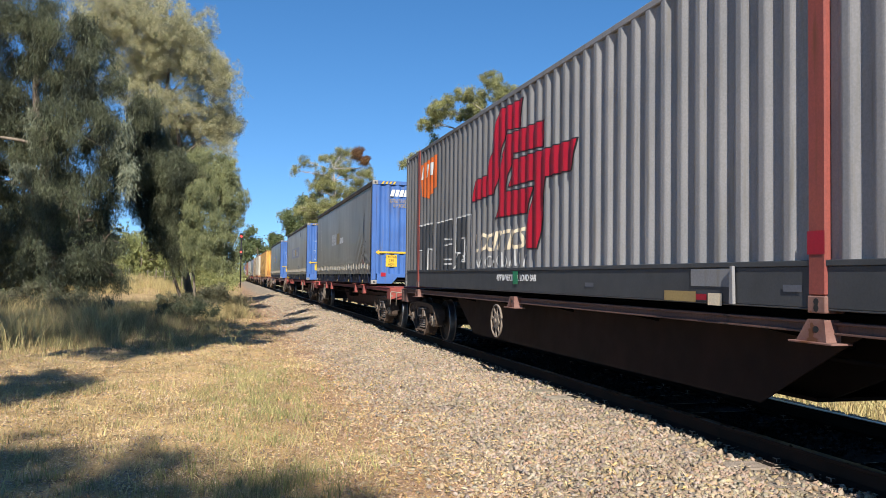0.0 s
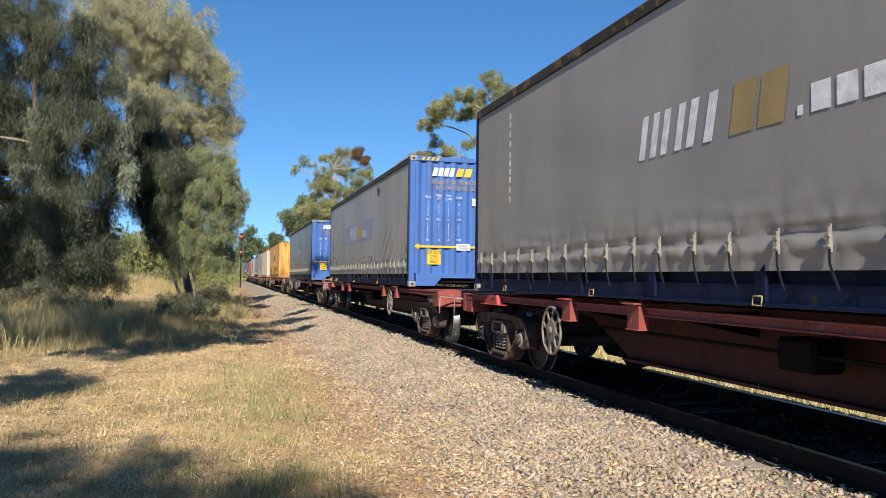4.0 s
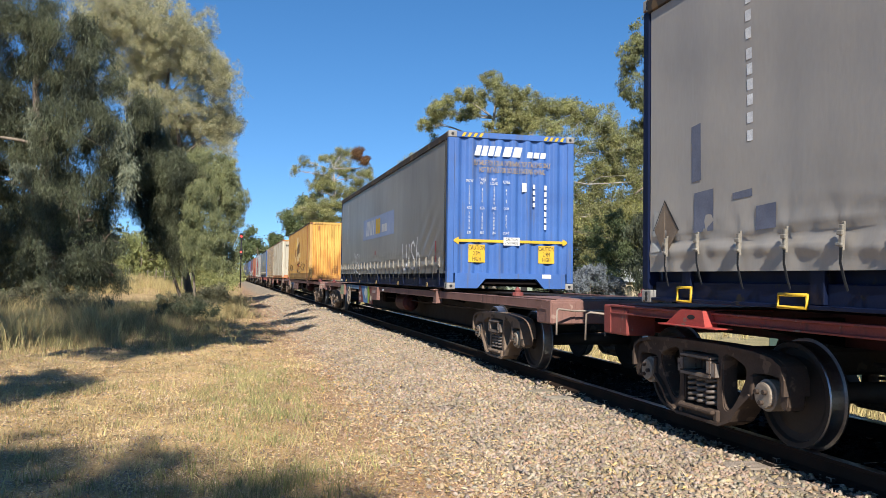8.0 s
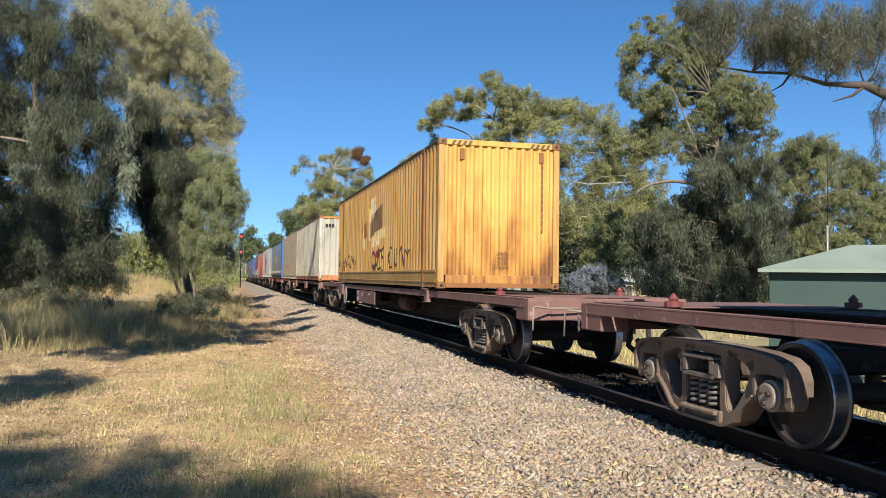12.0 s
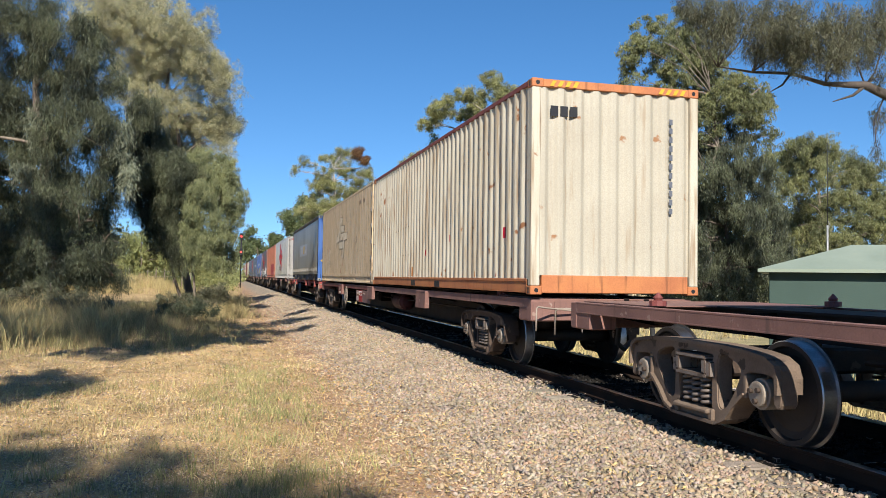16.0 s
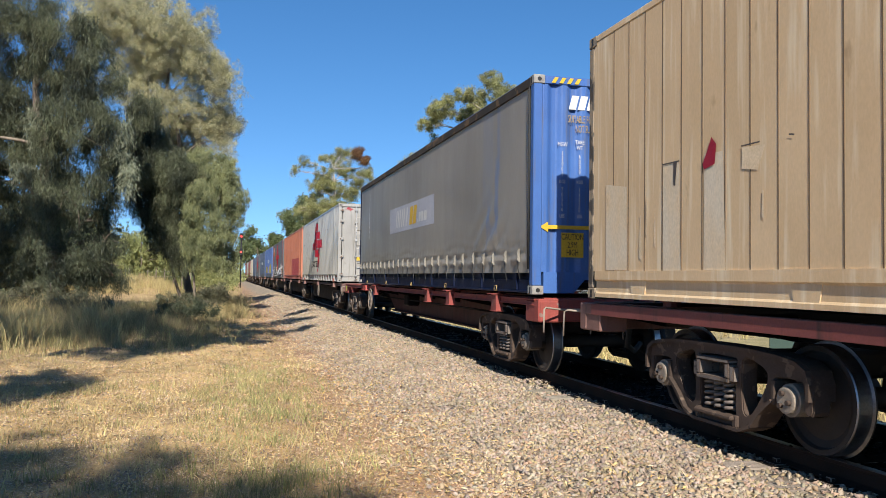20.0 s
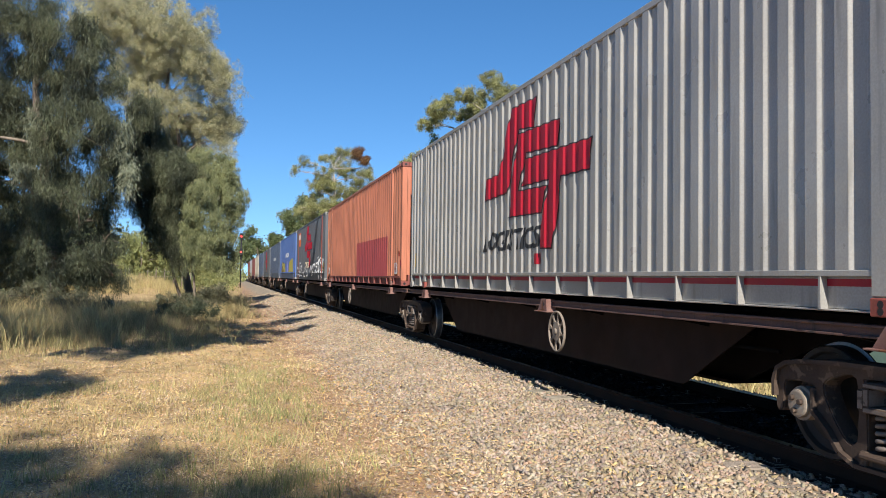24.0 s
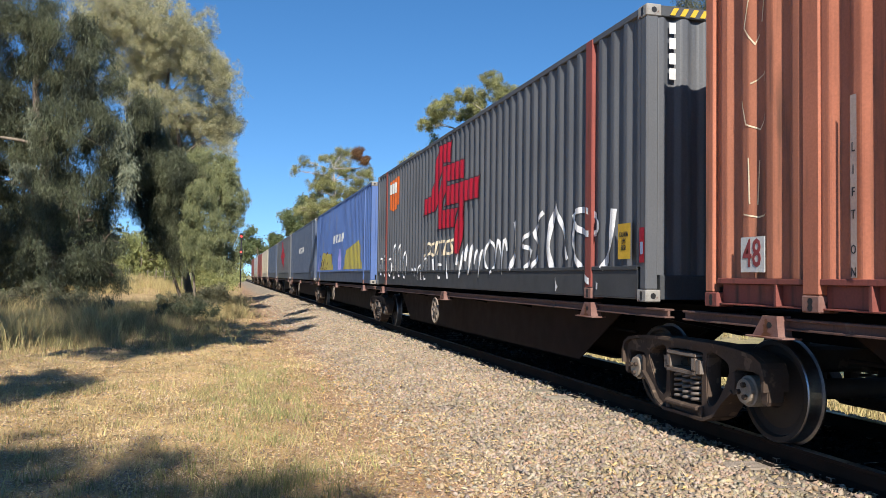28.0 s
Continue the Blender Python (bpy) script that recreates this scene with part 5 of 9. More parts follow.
    tree("low leafy green gum saplings beyond the track", (18.8, 60, -0.9), (18.7, 60, 8.0), 0.12,
         [(18.8, 60.2, 8.4, 1.1, 1.5), (18.1, 59.6, 6.2, 1.2, 1.7), (19.3, 58.7, 4.4, 1.5, 2.1), (17.8, 59.9, 3.6, 1.2, 1.7), (22.7, 61.8, 4.2, 1.4, 2.7), (22.0, 60.1, 7.7, 1.1, 1.8), (30.6, 61.8, 4.8, 1.9, 2.3), (27.4, 58.1, 2.0, 2.0, 1.3)],
         LEAF_MID, BARK, 57200, 0.18, 0.026, 0.7, 20, 0.2)
    tree("distant gum tree with one browned clump", (13.7, 110, -0.45), (13.4, 110, 15.8), 0.4,
         [(15.1, 113.0, 18.6, 1.3, 0.8), (12.9, 112.3, 17.5, 1.2, 0.8), (9.6, 110.3, 16.6, 1.0, 0.8), (16.6, 110.1, 17.7, 0.7, 0.9), (12.2, 110.2, 15.1, 1.4, 1.0), (15.1, 112.5, 15.5, 1.6, 1.1), (17.0, 107.4, 14.3, 1.5, 1.1), (11.2, 110.9, 12.9, 1.5, 1.1), (13.7, 110.3, 12.9, 1.8, 1.2), (16.4, 108.8, 12.3, 1.7, 1.2), (9.3, 111.3, 10.1, 1.1, 0.7), (10.8, 111.3, 9.0, 1.4, 0.7), (13.2, 107.6, 9.5, 3.7, 1.5), (8.2, 111.2, 15.3, 0.5, 0.6), (18.4, 109.7, 16.0, 0.6, 0.5)],
         LEAF_GUM, BARK_WHITE, 72000, 0.2, 0.026, 0.5, 21, 0.0, swell=1.0, knit=0.62, twigs=7, dead=[(16.6, 109.0, 17.9, 0.8, 1.0), (17.6, 109.0, 17.0, 0.6, 0.6)])
    tree("distant low gum trees by the line", (12.5, 150, -0.45), (12.3, 150, 13.5), 0.4,
         [(10.8, 149.9, 11.9, 2.1, 1.2), (13.3, 150.8, 14.1, 1.9, 1.7), (15.1, 147.3, 11.9, 2.5, 1.6), (12.4, 150.6, 9.9, 3.1, 1.4)],
         LEAF_MID, BARK, 9600, 0.5, 0.104, 0.4, 22, 0.0)
    tree("small distant tree on the skyline", (14.3, 260, -0.45), (14.1, 260, 13.3), 0.3,
         [(13.3, 259.2, 12.9, 1.2, 1.1), (15.1, 262.3, 12.7, 1.1, 1.1), (14.0, 258.4, 11.1, 1.4, 0.9)],
         LEAF_MID, BARK, 3000, 0.7, 0.156, 0.3, 23, 0.0)
    tree("distant trees closing the line of the railway", (8.9, 270, -0.45), (8.7, 270, 10.0), 0.3,
         [(7.9, 272.6, 11.0, 2.6, 3.0), (11.5, 271.8, 9.7, 2.6, 1.8), (6.0, 271.0, 13.6, 2.6, 3.7), (17.0, 273.0, 10.2, 3.7, 1.9), (4.3, 266.3, 8.0, 3.6, 3.6)],
         LEAF_MID, BARK, 6000, 0.8, 0.182, 0.3, 24, 0.0)
    tree("pale green saplings in the sun behind the darker trees", (-7.3, 75, -0.45), (-7.4, 75, 4.0), 0.1,
         [(-7.5, 75.6, 4.0, 1.5, 1.2), (-6.0, 75.7, 3.0, 1.5, 1.2), (-7.9, 76.1, 2.3, 1.5, 1.0), (-3.6, 74.4, 2.6, 1.5, 1.2), (-4.9, 72.4, 3.5, 1.0, 1.4), (-2.2, 73.1, 3.5, 2.0, 2.0)],
         LEAF_FRESH, BARK, 60000, 0.17, 0.024, 0.7, 25, 0.2, twigs=5)
    tree("low dark shrub in the long grass", (-1.3, 31, -0.5), (-1.3, 31, 0.1), 0.025,
         [(-1.5, 31.2, 0.0, 0.7, 0.4), (-0.8, 30.8, 0.0, 0.5, 0.3), (-2.2, 30.8, -0.1, 0.5, 0.3)],
         LEAF_DARK, BARK_DK, 7000, 0.07, 0.012, 0.4, 27, 0.0)
    tree("dull brown-green shrub below the young trees", (-0.4, 37, -0.45), (-0.4, 37, 1.0), 0.025,
         [(-0.5, 37.1, 0.4, 0.6, 0.5), (-1.1, 37.4, 0.2, 0.6, 0.5), (-1.7, 36.7, 0.1, 0.5, 0.4), (-2.5, 37.0, 0.1, 0.5, 0.4)],
         LEAF_BRONZE, BARK, 12000, 0.08, 0.012, 0.4, 28, 0.0)
    tree("rounded blue-grey shrub beyond the railway", (22.4, 48, -0.9), (22.4, 48, 1.1), 0.06,
         [(22.7, 48.6, 1.3, 1.2, 0.8), (20.8, 47.0, 0.9, 0.8, 0.6), (24.2, 48.9, 0.8, 0.9, 0.7), (22.7, 48.2, 1.9, 0.7, 0.4), (24.9, 49.0, 0.4, 0.5, 0.4)],
         LEAF_BLUE, BARK_DK, 14400, 0.1, 0.026, 0.2, 29, 0.0)
    tree("dark undergrowth below the weeping tree", (-6.4, 33, -0.45), (-6.4, 33, 0.9), 0.05,
         [(-8.1, 34.0, 0.2, 0.9, 0.3), (-7.1, 33.7, 0.3, 0.9, 0.3), (-5.8, 32.2, 0.3, 0.8, 0.3), (-5.0, 32.7, 0.2, 0.8, 0.3), (-8.5, 32.5, 0.3, 0.8, 0.3), (-6.6, 33.6, 0.5, 1.1, 0.3)],
         LEAF_BRONZE, BARK_DK, 16000, 0.12, 0.012, 0.4, 41, 0.0)
    tree("dense dark trees beyond the verge", (-13.5, 64, -0.45), (-13.7, 64, 8.7), 0.3,
         [(-15.0, 62.8, 10.5, 2.4, 3.6), (-12.7, 62.9, 6.2, 2.4, 3.2), (-15.1, 62.4, 3.7, 2.4, 2.8), (-10.0, 62.5, 3.4, 2.0, 2.4), (-17.7, 65.8, 1.7, 2.5, 1.6), (-12.4, 65.9, 1.4, 3.4, 1.3)],
         LEAF_DARK, BARK_DK, 28000, 0.3, 0.072, 0.8, 26, 0.3)
    build_far_woods()
    # shade trees beside and behind the viewer
    tree('old eucalyptus shading the verge', (-9.0, -14.5, -0.4), (-7.0, -13.9, 16.2), 0.4, [(-6.6, -16.4, 17.3, 0.62, 0.5), (-6.1, -16.2, 17.8, 0.62, 0.5), (-5.6, -16.5, 17.5, 0.62, 0.5), (-5.1, -16.8, 17.5, 0.62, 0.5), (-4.7, -17.2, 17.3, 0.62, 0.5), (-6.2, -17.2, 17.7, 0.62, 0.5), (-5.3, -17.5, 17.2, 0.62, 0.5), (-5.8, -17.1, 17.2, 0.62, 0.5), (-4.4, -17.8, 17.5, 0.62, 0.5), (-6.9, -15.6, 17.1, 0.62, 0.5), (-4.8, -17.6, 17.4, 0.62, 0.5), (-7.2, -16.1, 18.0, 0.62, 0.5), (-4.1, -17.9, 16.9, 0.62, 0.5), (-6.8, -17.0, 17.0, 0.62, 0.5)], LEAF_DARK, BARK, 3000, 0.2, 0.034, 1.0, 31, 0.4, swell=1.25)
    tree('tall eucalyptus leaning over the verge', (-12.5, 6.0, -0.4), (-10.5, 7.5, 14.0), 0.32, [(-7.6, -8.7, 16.4, 0.6, 0.5), (-7.3, -8.3, 15.5, 0.6, 0.5), (-6.9, -7.6, 15.7, 0.6, 0.5), (-7.2, -9.5, 16.4, 0.6, 0.5), (-7.3, -6.9, 16.1, 0.6, 0.5), (-12.1, -2.0, 14.9, 1.3, 0.7), (-11.7, 2.2, 15.2, 1.2, 0.7), (-7.6, 14.0, 14.8, 0.9, 0.7), (-7.8, 12.7, 16.2, 0.9, 0.7), (-6.6, 12.3, 14.9, 1.0, 0.7), (-6.7, 13.9, 14.9, 1.3, 0.7), (-13.1, 2.5, 16.3, 1.2, 0.7), (-11.9, 7.5, 15.3, 1.3, 0.7), (-10.0, 3.0, 15.5, 1.0, 0.7), (-7.4, 3.9, 15.8, 1.1, 0.7), (-12.2, 1.8, 15.1, 1.1, 0.7), (-10.3, 7.6, 15.3, 1.0, 0.7), (-9.4, 4.6, 15.7, 1.3, 0.7), (-12.4, 4.0, 15.6, 0.9, 0.7), (-11.3, -0.1, 15.8, 0.9, 0.7), (-9.6, 0.2, 15.5, 1.3, 0.7), (-8.3, 8.5, 15.8, 1.4, 0.7), (-12.8, 7.9, 15.9, 1.0, 0.7), (-11.2, 4.8, 14.9, 1.1, 0.7), (-9.1, 10.3, 15.8, 1.0, 0.7), (-7.0, 9.8, 15.2, 1.3, 0.7), (-12.2, 6.4, 15.3, 1.2, 0.7), (-11.2, -2.7, 15.6, 1.4, 0.7), (-9.6, 5.2, 14.7, 1.0, 0.7), (-7.4, 5.9, 15.9, 1.2, 0.7), (-12.1, 17.0, 15.7, 1.3, 0.8), (-11.3, 20.2, 16.0, 1.3, 0.8), (-10.3, 16.6, 15.9, 1.2, 0.7), (-13.7, 18.0, 16.2, 1.4, 0.8), (-12.9, 20.9, 16.3, 1.2, 0.7), (-13.6, 15.4, 15.6, 1.2, 0.7), (-11.5, 18.6, 15.4, 1.1, 0.7)], LEAF_DARK, BARK, 47000, 0.22, 0.05, 1.0, 32, 0.4)
    tree('eucalyptus with high limbs over the line', (-11.0, 3.0, -0.4), (-8.0, 2.5, 15.5), 0.3, [(-6.6, -2.9, 16.5, 0.95, 0.6), (-5.7, -1.6, 16.6, 0.95, 0.6), (-5.1, -0.2, 16.7, 0.95, 0.6), (-6.3, 1.3, 17.1, 0.95, 0.6), (-4.1, 1.1, 17.5, 0.95, 0.6), (-3.0, 3.6, 16.7, 0.95, 0.6), (-7.2, -3.7, 16.6, 0.95, 0.6), (-4.5, -1.0, 17.2, 0.95, 0.6), (-2.2, 7.6, 16.9, 0.95, 0.6), (-5.5, 6.3, 17.4, 0.95, 0.6), (-8.2, -1.0, 17.6, 0.95, 0.6), (-7.2, 0.4, 17.5, 0.95, 0.6), (-6.1, 2.2, 17.3, 0.95, 0.6), (-4.8, 4.9, 17.0, 0.95, 0.6), (-3.3, 7.6, 16.5, 0.95, 0.6), (-1.7, 12.0, 17.4, 0.95, 0.6), (-0.3, 19.1, 16.9, 0.95, 0.6), (1.8, 26.0, 17.0, 0.95, 0.6), (-4.1, 11.9, 17.2, 0.95, 0.6), (-7.9, -1.3, 16.8, 0.9, 0.6), (-6.9, -1.9, 17.0, 0.9, 0.6), (-5.9, -2.3, 16.9, 0.9, 0.6), (-5.0, -1.7, 17.1, 0.9, 0.6), (-7.3, 0.5, 17.1, 0.9, 0.6), (-6.1, 0.1, 16.7, 0.9, 0.6), (-4.9, 0.5, 16.6, 0.9, 0.6), (-4.3, 2.5, 17.3, 0.9, 0.6), (-5.7, 3.0, 16.8, 0.9, 0.6), (-7.3, 3.3, 16.8, 0.9, 0.6), (-8.9, 1.7, 17.4, 0.9, 0.6), (-9.1, 4.9, 17.0, 0.9, 0.6), (-4.9, 5.1, 17.3, 0.9, 0.6), (-6.7, 5.9, 17.0, 0.9, 0.6), (-3.8, 5.5, 17.1, 0.9, 0.6)], LEAF_DARK, BARK, 23000, 0.22, 0.045, 1.0, 33, 0.4)
    build_overhang([(29.3, 27.0, 7.2), (25.8, 27.3, 9.0), (25.1, 27.6, 9.4), (23.4, 27.9, 9.4), (22.0, 28.2, 9.8), (20.4, 28.5, 9.8), (19.0, 28.8, 10.0)], [(17.6, 27.9, 12.0, 0.7, 0.6), (17.9, 27.1, 11.2, 0.7, 0.6), (19.5, 27.8, 11.9, 0.8, 0.6), (20.9, 27.9, 11.9, 0.8, 0.6), (21.2, 26.2, 11.3, 0.7, 0.6), (23.3, 26.7, 11.6, 0.8, 0.6), (25.7, 27.8, 11.9, 0.8, 0.6), (20.0, 27.5, 10.8, 0.7, 0.6), (21.3, 27.9, 10.6, 0.8, 0.6), (21.4, 26.4, 10.2, 0.7, 0.6), (23.3, 27.1, 10.4, 0.8, 0.6), (25.2, 27.9, 11.1, 0.8, 0.6), (17.9, 27.1, 10.5, 0.7, 0.6), (25.6, 27.3, 9.8, 0.3, 0.4), (26.0, 27.9, 8.3, 0.3, 0.4), (20.5, 26.3, 10.8, 0.7, 0.6), (22.0, 26.1, 10.7, 0.7, 0.6), (27.1, 27.7, 12.3, 0.9, 1.2), (25.3, 27.2, 6.7, 0.2, 0.3)], (29.8, 27, -0.9))
# ------------------------------------------------------------------ train: bogies
ROLLING, SPINNING = [], []        # (thing, place along the train, height) and the wheelsets
WHEEL_R = 0.415


def wheelset_mesh():
    bm = bmesh.new()
    for s in (-1, 1):
        prof = [(0.79, 0.05), (0.80, 0.12), (0.815, 0.14), (0.80, 0.20), (0.775, 0.30), (0.79, 0.355), (0.815, 0.365), (0.825, 0.37),
                (0.825, 0.407), (0.815, WHEEL_R), (0.70, WHEEL_R + 0.002), (0.695, 0.442), (0.682, 0.442), (0.682, 0.37), (0.70, 0.355),
                (0.745, 0.30), (0.765, 0.20), (0.70, 0.13), (0.69, 0.10)]
        band = [0] * 8 + [1, 1, 1, 0, 0] + [0] * 5
        lathe(bm, [(s * x, r) for x, r in prof], 56, mats=band)
        # bearing and end cap
        lathe(bm, [(s * x, r) for x, r in ((0.88, 0.075), (0.89, 0.125), (1.06, 0.125), (1.065, 0.105), (1.10, 0.10), (1.105, 0.085), (1.105, 0.001))], 20, mats=[2] * 6)
        for k in range(3):
            a = k * math.tau / 3
            tube(bm, [(s * 1.10, 0.055 * math.cos(a), 0.055 * math.sin(a)), (s * 1.135, 0.055 * math.cos(a), 0.055 * math.sin(a))], 0.021, 6, 3)
    tube(bm, [(-0.9, 0, 0), (0.9, 0, 0)], 0.085, 14, 0)
    bmesh.ops.recalc_face_normals(bm, faces=bm.faces)
    me = bpy.data.meshes.new("wheelset")
    bm.to_mesh(me)
    bm.free()
    for m in (WHEEL, TREAD, AXLECAP, BOGIE):
        me.materials.append(m)
    return me


def rounded(pts, n=3):
    """A closed smooth line through the points."""
    out, k = [], len(pts)
    for i in range(k):
        p0, p1, p2, p3 = (pts[(i + q) % k] for q in (-1, 0, 1, 2))
        for j in range(n):
            t = j / n
            out.append(tuple(0.5 * (2 * b + (c - a) * t + (2 * a - 5 * b + 4 * c - d) * t * t + (3 * b - a - 3 * c + d) * t ** 3) for a, b, c, d in zip(p0, p1, p2, p3)))
    return out


def side_frame_mesh():
    """A cast side frame: one rounded body with a spring opening, two windows and the jaws for the axle boxes."""
    top_line = [(0.0, 0.765), (0.45, 0.762), (0.80, 0.745), (1.02, 0.715), (1.13, 0.66), (1.17, 0.56)]
    low_line = [(0.735, 0.40), (0.68, 0.36), (0.58, 0.28), (0.47, 0.16), (0.33, 0.105), (0.0, 0.10)]
    right = top_line + [(1.165, 0.36), (1.12, 0.33), (1.075, 0.36), (1.065, 0.52), (1.02, 0.57), (0.79, 0.57), (0.745, 0.52)] + low_line
    outline = rounded(right + [(-y, z) for y, z in right[-2:0:-1]], 2)
    hole = [(0.355, 0.655), (0.54, 0.645), (0.655, 0.575), (0.60, 0.43), (0.46, 0.25), (0.375, 0.225), (0.345, 0.32)]
    holes = [rounded(hole), rounded([(-y, z) for y, z in hole[::-1]]), rounded([(-0.24, 0.665), (0.24, 0.665), (0.25, 0.60), (0.25, 0.22), (0.22, 0.185), (-0.22, 0.185), (-0.25, 0.22), (-0.25, 0.60)], 2)]
    bm = bmesh.new()
    edges = []
    for ring in [outline] + holes:
        vs = [bm.verts.new((-0.075, y, z)) for y, z in ring]
        edges += [bm.edges.new((vs[k], vs[(k + 1) % len(vs)])) for k in range(len(vs))]
    bmesh.ops.triangle_fill(bm, edges=edges, use_beauty=True)
    r = bmesh.ops.extrude_face_region(bm, geom=bm.faces[:])
    for v in r["geom"]:
        if isinstance(v, bmesh.types.BMVert):
            v.co.x = 0.075
    bmesh.ops.recalc_face_normals(bm, faces=bm.faces)
    rim = [e for e in bm.edges if len(e.link_faces) == 2 and e.calc_face_angle() > 1.2]
    bmesh.ops.bevel(bm, geom=rim, offset=0.018, segments=2, affect="EDGES", clamp_overlap=True)
    # flanges along the top chord, down over the ends, and along the tension member
    chord = [(-y, z) for y, z in ([(1.168, 0.44)] + top_line[::-1])] + top_line[1:] + [(1.168, 0.44)]
    sag = low_line[:-1] + [(-y, z) for y, z in low_line[-2::-1]]
    for line, lift in ((chord, -0.032), (sag, 0.028)):
        for (y0, z0), (y1, z1) in zip(line, line[1:]):
            d = Vector((y1 - y0, z1 - z0)).normalized()
            nrm = Vector((-d.y, d.x)) * (-lift if line is chord else lift) * -1
            if line is sag:
                nrm = -nrm
            prism(bm, [(y0, z0), (y1, z1), (y1 + nrm.x, z1 + nrm.y), (y0 + nrm.x, z0 + nrm.y)], "x", -0.115, 0.115)
    for sy in (-1, 1):
        # jaw lips round the axle box and the lugs of the spring seat
        box(bm, (-0.10, sy * 0.75 - 0.022, 0.36), (0.10, sy * 0.75 + 0.022, 0.55), 0.008)
        box(bm, (-0.105, sy * 0.27 - 0.03, 0.10), (0.105, sy * 0.27 + 0.03, 0.20), 0.01)
    box(bm, (-0.14, -0.27, 0.155), (0.14, 0.27, 0.195), 0.012)
    bmesh.ops.recalc_face_normals(bm, faces=bm.faces)
    me = bpy.data.meshes.new("side_frame")
    bm.to_mesh(me)
    bm.free()
    me.materials.append(BOGIE)
    return me


def spring_mesh():
    bm = bmesh.new()
    pts = [(0.055 * math.cos(a), 0.055 * math.sin(a), 0.24 * a / (math.tau * 5)) for a in np.linspace(0, math.tau * 5, 61)]
    tube(bm, pts, 0.016, 6)
    me = bpy.data.meshes.new("spring")
    bm.to_mesh(me)
    bm.free()
    me.materials.append(SPRING)
    return me


def bolster_mesh():
    bm = bmesh.new()
    box(bm, (-0.95, -0.2, 0.46), (0.95, 0.2, 0.70), 0.03)
    for s in (-1, 1):
        x0, x1 = sorted((s * 0.93, s * 1.135))
        # hollow end of the bolster, standing out through the frame
        box(bm, (x0, -0.235, 0.615), (x1, 0.235, 0.65), 0.008, 1)
        box(bm, (x0, -0.235, 0.455), (x1, 0.235, 0.495), 0.008, 1)
        box(bm, (x0, -0.235, 0.495), (x1, -0.18, 0.615), 0.008, 1)
        box(bm, (x0, 0.18, 0.495), (x1, 0.235, 0.615), 0.008, 1)
        for sy in (-1, 1):
            box(bm, (min(s * 1.07, s * 1.125), sy * 0.265 - 0.03, 0.47), (max(s * 1.07, s * 1.125), sy * 0.265 + 0.03, 0.60), 0.008, 1)
    tube(bm, [(0, 0, 0.66), (0, 0, 0.86)], 0.2, 16)
    for y in (-0.42, 0.42):
        tube(bm, [(-0.7, y, 0.40), (0, y * 1.25, 0.36), (0.7, y, 0.40)], 0.035, 6)      # brake beam
        for s in (-1, 1):
            box(bm, (s * 0.72 - 0.05, y - 0.04, 0.30), (s * 0.72 + 0.05, y + 0.04, 0.52), 0.01)
    me = bpy.data.meshes.new("bogie")
    bm.to_mesh(me)
    bm.free()
    me.materials.append(BOGIE)
    me.materials.append(BOLSTER)
    return me


ME_WHEELSET, ME_FRAME, ME_SPRING, ME_BOLSTER = wheelset_mesh(), side_frame_mesh(), spring_mesh(), bolster_mesh()
ME_FRAME_TAN = ME_FRAME.copy()
ME_FRAME_TAN.materials[0] = BOGIE_TAN


def add_bogie(wagon, y, frame_mesh):
    """A bogie at y along its wagon."""
    b = shared("bogie", ME_BOLSTER, wagon, pose(0, y, 0))
    for s in (-1, 1):
        shared("side_frame", frame_mesh, b, pose(s * 1.0, 0, 0))
        for yy in (-0.14, 0.0, 0.14):
            shared("spring", ME_SPRING, b, pose(s * 1.03, yy, 0.215))
    for k, yy in enumerate((-0.90, 0.90)):
        w = shared("wheelset", ME_WHEELSET, b, pose(0, yy, WHEEL_R))
        SPINNING.append((w, yy, (len(SPINNING) * 37) % 90))
    return b


# ------------------------------------------------------------------ train: wagons


def coupler_mesh():
    bm = bmesh.new()
    box(bm, (-0.07, -0.75, 0.80), (0.07, 0.1, 0.95), 0.02)
    prism(bm, [(-0.16, -0.75), (0.13, -0.75), (0.18, -0.92), (0.06, -0.86), (0.0, -0.98), (-0.16, -0.95)], "z", 0.73, 1.02)
    tube(bm, [(0.03, -0.86, 0.68), (0.03, -0.86, 1.05)], 0.035, 8)
    me = bpy.data.meshes.new("coupler")
    bm.to_mesh(me)
    bm.free()
    me.materials.append(W_DARK)
    return me


def handwheel_meshes():
    """Rim, one spoke and hub of a brake wheel."""
    rim = bmesh.new()
    tube(rim, [(0, 0.29 * math.cos(a), 0.29 * math.sin(a)) for a in np.linspace(0, math.tau, 25)], 0.017, 6, cap=False)
    spoke = bmesh.new()
    pts = [(r, w) for r, w in ((0.12, 0.035), (0.20, 0.009), (0.285, 0.040), (0.285, -0.040), (0.20, -0.009), (0.12, -0.035))]
    for i in range(2):
        prism(spoke, [pts[i], pts[i + 1], pts[4 - i], pts[5 - i]], "x", -0.006, 0.012)
    bmesh.ops.remove_doubles(spoke, verts=spoke.verts, dist=1e-4)
    hub = bmesh.new()
    lathe(hub, [(0.03, 0.0), (0.03, 0.14), (-0.012, 0.14), (-0.014, 0.05), (-0.035, 0.035), (-0.035, 0.0)], 14)
    out = []
    for name, bm in (("handwheel", rim), ("spoke", spoke), ("hub", hub)):
        me = bpy.data.meshes.new(name)
        bm.to_mesh(me)
        bm.free()
        me.materials.append(HANDWHEEL)
        out.append(me)
    return out


ME_COUPLER, ME_HANDWHEEL = coupler_mesh(), handwheel_meshes()


